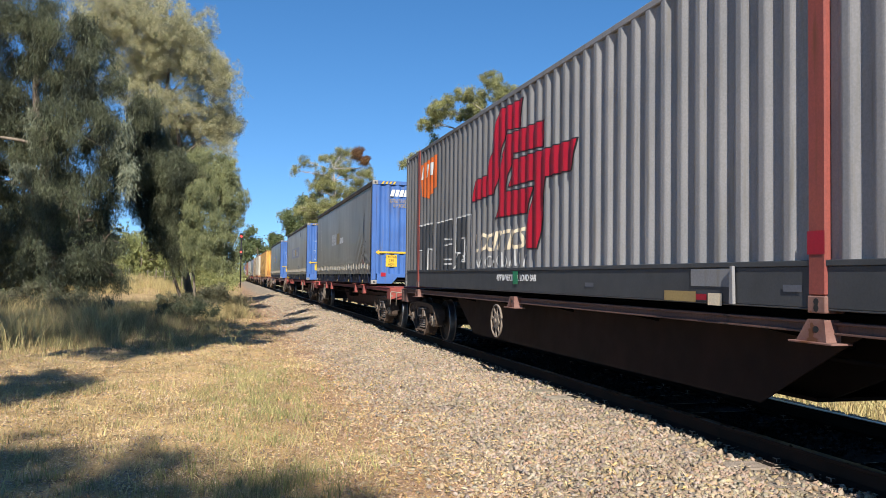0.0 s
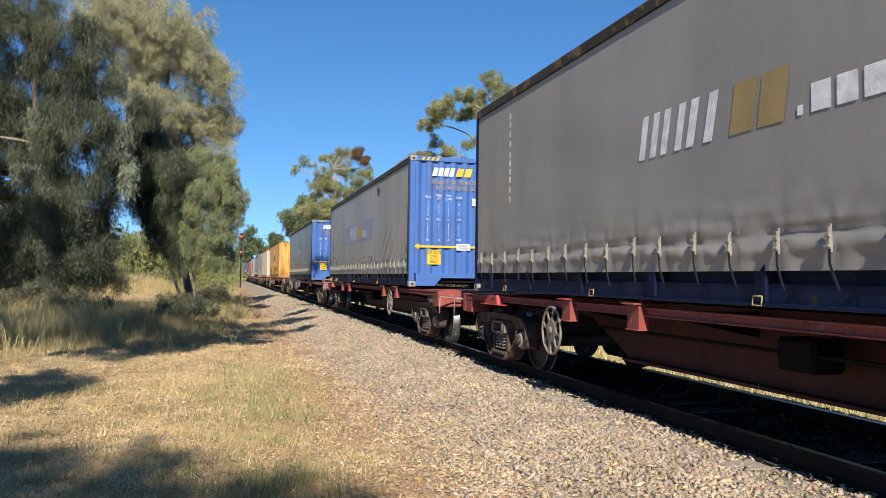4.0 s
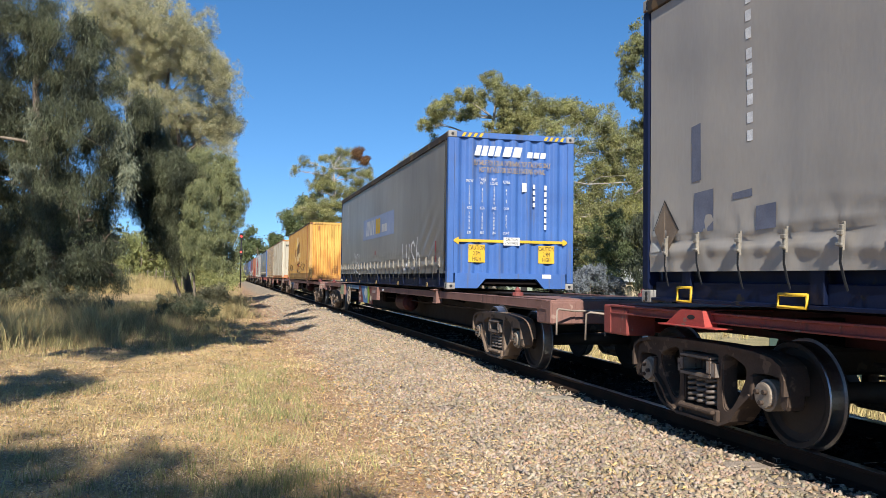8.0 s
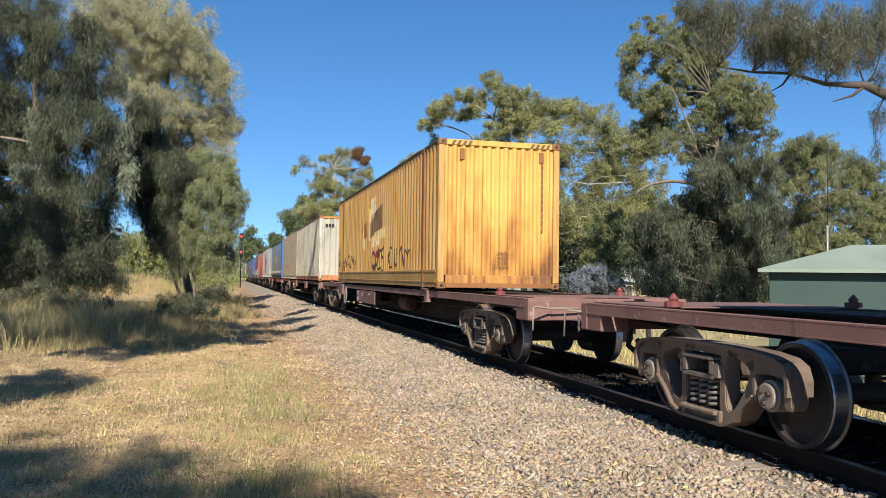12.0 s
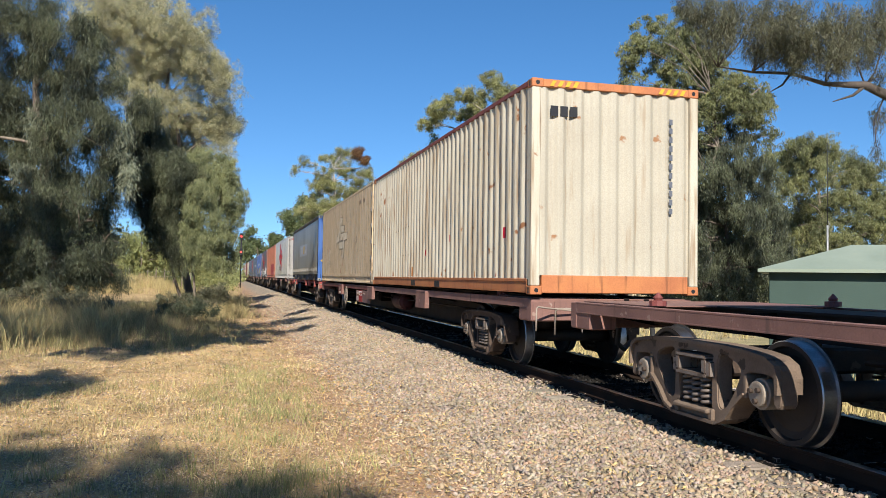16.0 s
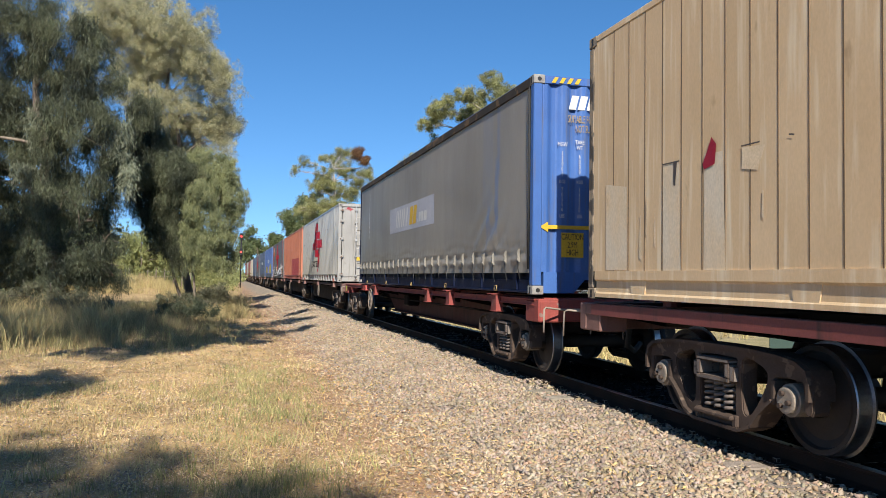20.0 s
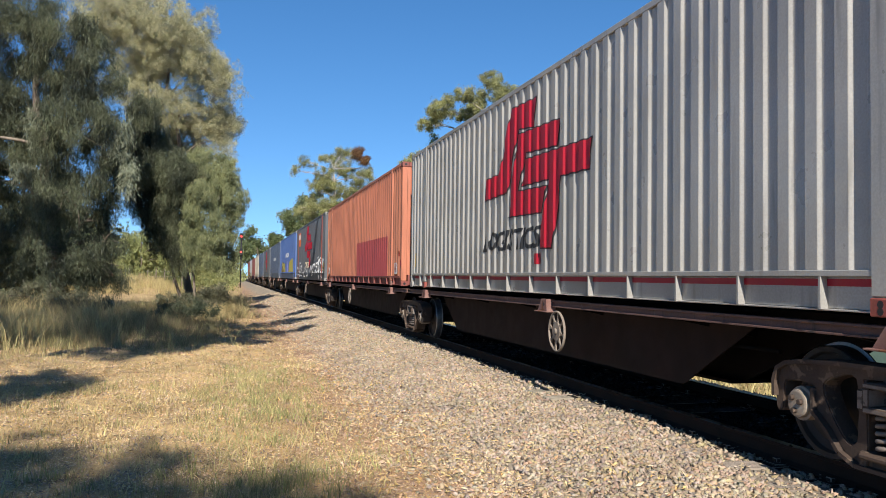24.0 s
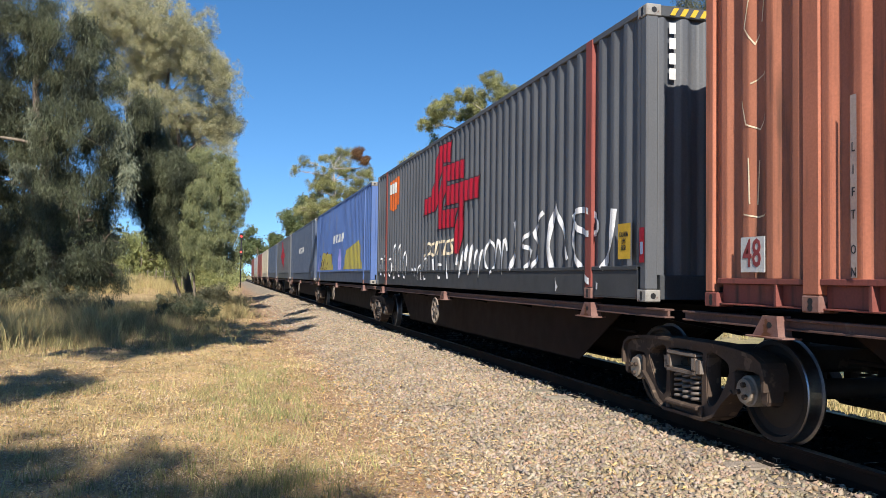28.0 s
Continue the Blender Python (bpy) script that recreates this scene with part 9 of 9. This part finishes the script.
    for w, pts in ((0.035, [(13.32, 0.55), (13.05, 0.76)]), (0.035, [(13.25, 0.82), (13.14, 0.40)]), (0.04, [(12.97, 0.42), (12.92, 0.86), (12.72, 0.5), (12.66, 0.90)]),
                   (0.04, [(12.42, 0.86), (12.56, 0.66), (12.46, 0.46), (12.30, 0.62), (12.40, 0.84)]), (0.04, [(11.86, 0.88), (12.13, 0.86), (12.14, 0.60), (12.13, 0.34), (11.92, 0.35)]), (0.04, [(12.13, 0.62), (11.90, 0.61)]),
                   (0.04, [(11.79, 0.88), (11.78, 0.62), (11.64, 0.50), (11.47, 0.56), (11.41, 0.86)]), (0.04, [(11.24, 0.48), (11.20, 0.84), (10.99, 0.52), (10.93, 0.82)]), (0.04, [(10.62, 0.92), (10.60, 0.44)]),
                   (0.04, [(10.32, 0.88), (10.60, 0.64), (10.28, 0.44)]), (0.04, [(14.42, 1.20), (14.30, 1.0), (14.45, 0.85), (14.28, 0.72), (14.42, 0.5), (14.25, 0.62)]),
                   (0.06, [(7.30, 0.40), (7.44, 0.62), (7.34, 0.86), (7.12, 0.90), (7.0, 0.70), (7.06, 0.48), (7.22, 0.44), (7.36, 0.52)]), (0.06, [(7.12, 0.52), (6.98, 0.36), (6.84, 0.34)]),
                   (0.06, [(6.98, 0.95), (6.90, 0.62), (6.80, 0.50), (6.72, 0.62), (6.70, 0.95)]), (0.06, [(6.70, 0.42), (6.66, 0.90), (6.56, 0.62), (6.48, 0.95), (6.40, 0.45)]),
                   (0.06, [(6.22, 0.92), (6.34, 0.70), (6.26, 0.44), (6.10, 0.50), (6.08, 0.80), (6.20, 0.93)]), (0.065, [(5.72, 1.0), (5.92, 0.92), (5.94, 0.76), (5.74, 0.62), (5.70, 0.44), (5.98, 0.34)]), (0.05, [(6.62, 0.40), (6.42, 0.43), (6.22, 0.40)])):
        decal("graffiti", stroke(curve(pts, 3) if len(pts) > 3 else pts, w), off, folds, SPRAY_DK, c, near_side, "dark sprayed letter", 0.008, 0.0002)
    sprayed(c, scrawl(13, 2.6, 5.2, 0.40, 1.20, 0.045, 4), off, folds, SPRAY_DK, near_side, "dark sprayed scrawl", 0.008)
    bars("tape", [(6.48, 6.80, 0.73, 0.92)], off, folds, RED, c, "red tape patch")
    bars("tape", [(7.36, 7.50, 0.46, 0.58)], off, folds, RED, c, "red tape patch")
    for x in (-0.78, 0.86):
        bm = bmesh.new()
        box(bm, (x - 0.045, -0.004, 2.50), (x + 0.045, 0.03, 2.72), 0.008)
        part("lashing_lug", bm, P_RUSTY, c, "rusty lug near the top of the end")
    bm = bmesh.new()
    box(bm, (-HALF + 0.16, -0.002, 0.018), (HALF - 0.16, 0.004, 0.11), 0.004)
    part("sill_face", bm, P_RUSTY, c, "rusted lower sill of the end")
    for a in (9.32, 9.02, 4.1, 12.0):
        bm = bmesh.new()
        box(bm, (-HALF + 0.006, a - 0.012, 0.03), (-HALF + 0.02, a + 0.012, 0.31), 0.003)
        part("rail_joint", bm, OUTLINE, c)
    bm = bmesh.new()
    box(bm, (-HALF - 0.004, 0.2, 0.115), (-HALF + 0.015, 14.4, 0.135), 0.004)
    part("rail_lip", bm, P_YELLOW, c)
    words("notice", "CAUTION\n2.9M HIGH\n2.5M WIDE\nCONTAINER", 0.10, SPRAY_DK, c, pose(0.04, 0.012, 0.55, 90), squeeze=0.52)
    for k in range(10):
        bm = bmesh.new()
        box(bm, (0.86, 0.012, 2.40 - k * 0.14), (0.905, 0.016, 2.49 - k * 0.14))
        part("stencil", bm, P_RUSTY, c)
    w = wagon(111.8, 136.9, [114.3, 134.37], W_ROSE, "long brown container wagon carrying two boxes", "long", (118.0, 124.3, 130.5), 129.1, panel=(124.6, 127.15, 0.52, W_ROSE), lit_frames=False)
    for i in range(4):
        for z in (0.56, 0.74):
            bm = bmesh.new()
            box(bm, (-1.208, 15.27 - i * 0.11 - 0.085, z), (-1.2045, 15.27 - i * 0.11, z + 0.12))
            part("number_bar", bm, TEXT_PINK, w)
    bm = bmesh.new()
    box(bm, (-1.208, 14.15, 0.522), (-1.2045, 14.8, 0.875))
    plate = part("data_plate", bm, RED, w, "red plate with white lettering")
    words("notice", "CAPACITY 59.6T\nTARE        20.4T", 0.082, WHITE, plate, pose(-1.210, 14.475, 0.78, 90, 0, -90), squeeze=0.9)
    words("notice", "OUTLINE", 0.08, TEXT_PINK, w, pose(-1.206, 13.85, 0.78, 90, 0, -90))
    bm = bmesh.new()
    box(bm, (-1.207, 12.9, 0.905), (-1.2015, 24.8, 1.026), 0.002)
    part("painted_sill", bm, W_MAROON, w, "sill painted dark maroon")
    bm = bmesh.new()
    prism(bm, [(18.27, 0.985), (19.09, 0.985), (19.125, 0.67), (18.31, 0.68)], "x", -1.274, -1.2705)
    part("paint_patch", bm, W_MAROON, w, "bracket painted maroon")
    for k, pts in enumerate(([(18.98, 0.93), (18.93, 0.80)], [(18.85, 0.92), (18.80, 0.82), (18.76, 0.93)], [(18.70, 0.93), (18.68, 0.80), (18.60, 0.92)], [(18.53, 0.82), (18.50, 0.94), (18.42, 0.84)])):
        decal("graffiti", stroke(pts, 0.022), flat_off, flat_folds, PALE, w, lambda a, z, q: (-1.2745 + q, a, z), "pale sprayed stroke", 0.001, 0.0002)
    for k in range(5):
        bm = bmesh.new()
        box(bm, (-1.2765, 18.45 + k * 0.11, 0.71), (-1.2742, 18.53 + k * 0.11, 0.765))
        part("number_bar", bm, PALE, w)
    c, off, folds = corrugated(111.70, 12.19, P_CREAM, "cream corrugated container with rust-stained orange rails", P_ORANGE, skirt=0.20, period=0.278, cast=P_ORANGE, top=P_BROWN, end_paint=P_CREAMDIM)
    # black plates stand in for the dark inside the fork pockets
    for a in (6.96, 4.86):
        bm = bmesh.new()
        box(bm, (-HALF + 0.004, a, 0.03), (-HALF + 0.02, a + 0.37, 0.15), 0.003)
        part("fork_pocket", bm, BLACK, c, "dark fork pocket in the rail")
    stripes(c, 2.9)
    bars("tape", [(1.02, 1.2, 0.80, 0.96)], off, folds, RED, c, "red tape patch")
    bars("tape", [(4.12, 4.24, 0.87, 0.99)], off, folds, RED, c, "red tape patch")
    bars("tape", [(5.95, 6.07, 0.65, 0.76)], off, folds, RED, c, "red tape patch")
    rng = random.Random(77)
    for i in range(26):
        a = rng.uniform(0.4, 11.8)
        z, h = rng.uniform(0.22, 0.25), rng.uniform(0.06, 0.3)
        decal("rust_run", [[(a, z), (a + 0.018, z), (a + 0.012, z + h), (a + 0.006, z + h)]], off, folds, P_RUSTY if i % 3 else P_BROWN, c, near_side)
    for a, z, h, wd, m in ((9.74, 2.06, 0.22, 0.012, OUTLINE), (9.60, 2.06, 0.22, 0.012, OUTLINE), (9.62, 2.06, 0.012, 0.13, OUTLINE), (9.62, 2.27, 0.012, 0.13, OUTLINE), (9.65, 2.08, 0.17, 0.08, P_RUSTY), (11.0, 2.22, 0.15, 0.05, P_ORANGE), (10.72, 2.24, 0.10, 0.08, P_ORANGE), (10.45, 2.38, 0.07, 0.10, P_RUSTY), (10.15, 2.30, 0.18, 0.03, P_RUSTY), (9.2, 2.42, 0.12, 0.03, P_RUSTY), (11.3, 2.45, 0.1, 0.09, P_ORANGE),
                           (7.46, 0.22, 0.30, 0.035, P_BROWN), (7.38, 0.24, 0.36, 0.02, P_RUSTY), (7.28, 0.22, 0.22, 0.05, P_RUSTY), (7.18, 0.30, 0.30, 0.02, P_BROWN), (8.34, 0.22, 0.62, 0.016, P_RUSTY), (8.37, 0.30, 0.30, 0.012, P_BROWN), (7.86, 0.55, 0.26, 0.012, P_BROWN), (8.06, 0.25, 0.14, 0.02, P_RUSTY)):
        decal("rust_patch", [[(a, z), (a + wd, z + 0.1 * min(h, 0.2)), (a + wd * 0.85, z + h), (a + 0.15 * wd, z + h * 0.95)]], off, folds, m, c, near_side, "rust breaking through the paint")
    for k in range(6):
        a = 9.0 - k * 0.278 * 1.0
        for z in (1.28 + 0.01 * k, 0.70):
            if z > 1 or k > 2:
                bars("weld_line", [(a, a + 0.10, z, z + 0.014)], off, folds, OUTLINE, c)
    for x in (-0.98, -0.84, -0.70):
        bm = bmesh.new()
        box(bm, (x, 0.012, 2.40), (x + 0.11, 0.016, 2.54))
        part("lettering", bm, BLACK, c)
    for k in range(11):
        bm = bmesh.new()
        box(bm, (0.80, 0.012, 2.38 - k * 0.125), (0.85, 0.016, 2.46 - k * 0.125))
        part("stencil", bm, GREY, c)
    panelled(124.17, 12.42, "tan flat-panelled container with a faded outlined emblem")
    w = wagon(138.2, 156.3, [139.9, 154.7], W_RED, "bright red skeletal container wagon", "skeletal", (139.9, 142.55, 144.22, 150.27, 151.85), 150.9, bracket=W_RED)
    bm = bmesh.new()
    prism(bm, [(17.72, 0.80), (17.86, 0.84), (17.84, 0.96), (17.70, 0.98)], "x", -1.208, -1.203)
    part("tag", bm, LIME, w, "lime green tag on the end beam")
    curtain_box(138.3, "grey curtain-sided container with a pale panel and blue end", 4, cloth=CURTAIN_BLUE, sign_at_a=(9.89, 5.39), panel_m=PANELPALE)
    # five-platform articulated set
    wagon(157.28, 173.25, [159.48, 173.35], W_BROWN, "dark brown articulated container platform", "pack", (159.3, 164.9, 171.4), 164.5, (True, False), bracket=W_PINK)
    c, off, folds = corrugated(158.13, 14.63, P_WHITE, "pale grey corrugated container with red emblem and steel doors", P_WHITE, forty=P_WHITE, gusset=P_WHITE, skirt=0.28, doors=True, flat=0.43, depth=0.026)
    emblem(c, off, folds, 9.36, 5.41, 0.60, 2.63, RED, BLACK, "red angular painted emblem")
    draped("lettering", "LOGISTICS", 9.35, 6.98, 0.61, 0.91, off, folds, BLACK, c, lean=0.10, label="worn black slanting letters")
    bars("tape", [(7.0, 7.16, 0.40, 0.54)], off, folds, RED, c, "red tape patch")
    bars("tape", [(14.1, 14.22, 0.42, 0.72)], off, folds, YELLOW, c, "yellow label")
    bars("stripe", [(0.2, 14.4, 0.185, 0.235)], lambda a: 0.054, flat_folds, RED, c, "red stripe along the rail")
    u = 173.33
    boxes = [(P_TERRA, P_BROWN, "terracotta corrugated container with a darker red patch"), (P_DARK, P_DARKRAIL, "dark grey corrugated container with red emblem and white scrawl"),
             (P_SKYBLUE, P_SLATE, "blue corrugated container with white mark and yellow spray paint"), (P_SLATE, P_SLATE, "slate blue corrugated container with white mark")]
    for paint, rail, label in boxes:
        wagon(u, u + 15.63, [u + 15.63], W_BROWN, "dark brown articulated container platform", "pack", (u + 1.7, u + 8.0, u + 14.2), u + 8.6, (False, paint is P_SLATE), bracket=W_PINK)
        c, off, folds = corrugated(u + 0.42, 14.63, paint, label, rail, forty=P_POSTRED if paint is P_DARK else paint, gusset=rail if paint is P_TERRA else False, skirt={P_TERRA: 0.22, P_DARK: 0.34}.get(paint, 0.38), cast=P_BROWN if paint is P_TERRA else None)
        if paint is P_TERRA:
            bars("patch", [(1.83, 6.85, 0.225, 1.24)], off, folds, P_MAROON, c, "darker red painted patch")
            for q in ((0.30, 1.19, 0.235, 2.81), (13.44, 14.33, 0.235, 2.81)):
                bars("repaint", [q], off, folds, P_TERRADULL, c, "browner repainted section beside the post")
            bars("tape", [(0.02, 0.12, 0.46, 0.60)], lambda a: -0.001, flat_folds, RED, c, "red tape on the corner post")
            for a in (0.47, 13.83):
                bm = bmesh.new()
                box(bm, (-HALF - 0.010, a, 0.28), (-HALF - 0.004, a + 0.29, 0.55))
                plate = part("number_plate", bm, WHITE, c, "white plate with maroon figures")
                words("stencil", "48", 0.30, P_MAROON, plate, pose(-HALF - 0.012, a + 0.15, 0.415, 90, 0, -90), squeeze=0.75, bold=0.004)
            bars("sign", [(12.91, 12.965, 0.24, 1.42)], lambda a: -0.004, flat_folds, TEXT_PINK, c, "pale upright strip with worn letters")
            for k, letter in enumerate("LIFTON"):
                words("notice", letter, 0.085, BLACK, c, pose(-HALF - 0.009, 12.94, 1.08 - k * 0.145 - (0.08 if k > 3 else 0), 90, 0, -90), squeeze=0.7)
            for pts in ([(14.04, 2.4), (14.09, 2.19), (13.99, 2.04), (13.95, 2.1)], [(13.9, 2.35), (13.92, 2.2)], [(14.02, 1.74), (13.86, 1.8), (13.85, 1.7)], [(14.12, 1.62), (14.07, 1.43), (13.94, 1.37), (13.85, 1.48)],
                        [(14.04, 1.16), (14.03, 0.81)], [(13.95, 1.13), (13.97, 0.8)], [(14.09, 0.73), (13.96, 0.7), (13.84, 0.72)]):
                decal("chalk_mark", stroke(pts, 0.012), off, folds, PALE, c, near_side, "pale chalked stroke", 0.008, 0.0002)
            bars("tape", [(0.34, 0.44, 0.70, 0.82)], off, folds, RED, c, "red tape patch")
        if paint is P_DARK:
            emblem(c, off, folds, 9.35, 5.36, 0.63, 2.73, RED, BLACK, "red angular painted emblem")
            badge(c, off, folds, 13.1, 11.85, 1.80, 2.62)
            draped("lettering", "LOGISTICS", 9.27, 6.97, 0.62, 0.92, off, folds, PALE, c, lean=0.10, label="faded cream slanting letters")
            for w, pts in ((0.09, [(0.70, 0.92), (0.76, 0.6), (0.95, 0.34)]), (0.07, [(1.77, 0.94), (1.62, 0.99), (1.48, 1.0), (1.30, 0.97), (1.15, 0.9), (1.04, 0.8), (1.1, 0.73), (1.31, 0.72), (1.55, 0.78), (1.71, 0.88), (1.76, 0.65), (1.66, 0.5), (1.5, 0.34), (1.3, 0.2), (1.05, 0.14)]),
                           (0.09, [(2.25, 1.13), (2.38, 0.95), (2.47, 0.6), (2.35, 0.3), (2.2, 0.11)]), (0.06, [(2.25, 1.13), (2.08, 0.85), (1.88, 0.46)]), (0.06, [(2.7, 1.05), (2.98, 0.81), (2.82, 0.59), (3.04, 0.37)]),
                           (0.06, [(3.15, 0.84), (3.45, 0.68), (3.05, 0.57), (3.3, 0.36)]), (0.08, [(3.79, 0.99), (3.72, 0.67), (3.9, 0.36)])):
                decal("graffiti", stroke(curve(pts), w), off, folds, SPRAY, c, near_side, "big white sprayed letter", 0.010, 0.0002)
            sprayed(c, scrawl(21, 4.1, 6.9, 0.16, 1.1, 0.055, 5) + scrawl(22, 7.2, 10.5, 0.16, 0.60, 0.04, 6) + scrawl(23, 10.8, 14.4, 0.18, 1.0, 0.055, 6), off, folds, SPRAY, near_side, "big white sprayed scrawl", 0.010)
            words("notice", "CAUTION\n2.9M\nHIGH", 0.075, BLACK, c, pose(-HALF - 0.014, 0.43, 0.60, 90, 0, -90), squeeze=0.55)
            for k in range(4):
                bm = bmesh.new()
                box(bm, (-1.0, 0.008, 2.62 - k * 0.15), (-0.93, 0.012, 2.73 - k * 0.15))
                part("owner_mark", bm, WHITE, c)
            bars("tape", [(0.02, 0.12, 0.38, 0.72)], lambda a: -0.001, flat_folds, RED, c, "red tape on the corner post")
            bars("tape", [(0.04, 0.10, 0.46, 0.58)], lambda a: -0.005, flat_folds, PANELBLUE, c, "pale blue sticker")
            bars("tape", [(0.29, 0.56, 0.42, 0.78)], lambda a: -0.006, folds, YELLOW, c, "yellow label")
            stripes(c, 2.9)
        if paint in (P_SKYBLUE, P_SLATE):
            slant_bars("lettering", c, off, folds, 8.6, 5.5, 1.45, 1.75, 4, WHITE, lean=0.1, gap=0.45)
        if paint is P_SKYBLUE:
            decal("graffiti", [[(13.1, 0.45), (8.6, 0.45), (9.2, 1.05), (12.2, 1.2)]], off, folds, SPRAY_YEL, c, near_side, "yellow sprayed patch")
            decal("graffiti", [[(5.7, 0.45), (1.7, 0.45), (2.2, 1.35), (5.2, 1.1)]], off, folds, SPRAY_YEL, c, near_side, "yellow sprayed patch")
            decal("graffiti", [[(7.2, 0.45), (6.4, 0.45), (6.5, 1.2), (7.0, 1.2)]], off, folds, SPRAY_LILAC, c, near_side, "lilac sprayed patch")
            decal("graffiti", [[(13.9, 0.45), (13.3, 0.45), (13.4, 0.95), (13.7, 0.95)]], off, folds, SPRAY_LILAC, c, near_side, "lilac sprayed patch")
            sprayed(c, scrawl(25, 8.8, 13.6, 0.45, 1.2, 0.05, 6), off, folds, SPRAY_DK, near_side, "dark sprayed scrawl", 0.009)
        u += 15.63
    u += 0.3
    for paint, L, label in ((P_DARK, 14.63, "dark grey corrugated container with red emblem on a brown wagon"), (P_SLATE, 14.63, "slate blue corrugated container on a brown wagon"), (P_CREAM, 14.63, "cream corrugated container on a brown wagon"),
                            (P_BROWN, 14.63, "brown corrugated container with red marks"), (P_WHITE, 14.63, "pale grey corrugated container on a brown wagon"), (P_BROWN, 14.63, "brown corrugated container on a brown wagon")):
        wagon(u, u + 15.3, [u + 1.6, u + 13.7], W_BROWN, "brown container wagon near the end of the train", "pack", (u + 1.6, u + 13.9), None, (True, True))
        c, off, folds = corrugated(u + 0.35, L, paint, label, paint, forty=paint)
        if paint is P_DARK:
            emblem(c, off, folds, 9.4, 5.4, 0.6, 2.7, RED, BLACK, "red angular painted emblem")
        u += 15.7


build_ground()
build_track()
build_hut()
build_mast()
build_house(35.2, 70.0, 5.0, 5.0, 2.1, 3.3, COTTAGE, TIN, "cream cottage with a pale metal roof among trees")
build_house(35.0, 88.0, 3.5, 4.0, 1.9, 2.7, HUT_GREEN, TIN, "small shed with a white metal roof beyond trees")
build_house(20.9, 60.0, 2.2, 3.0, 2.0, 2.6, HUT_ROOF, HUT_ROOF, "pale green garden shed beyond the railway")
build_signal()
build_fence()
build_trees()
build_train()
build_ballast()
build_litter()
build_grass()


# ------------------------------------------------------------------ what moves
def travel(t):
    """Metres that the train has rolled towards the viewer at t seconds."""
    return 6.0481 * t + 0.02125 * t * t - 0.000151 * t ** 3 - (0.014 * (t - 23) ** 2 if t > 23 else 0)


def motions():
    steps = [i * 0.5 for i in range(57)]
    for thing, u, z in ROLLING:
        walk(thing, [(t, pose(XC, u - travel(t), z)) for t in steps])
    fine = [i * 0.1 for i in range(281)]
    for w, y, phase in SPINNING:
        walk(w, [(t, pose(0, y, WHEEL_R, phase + math.degrees(travel(t) / WHEEL_R))) for t in fine])


motions()
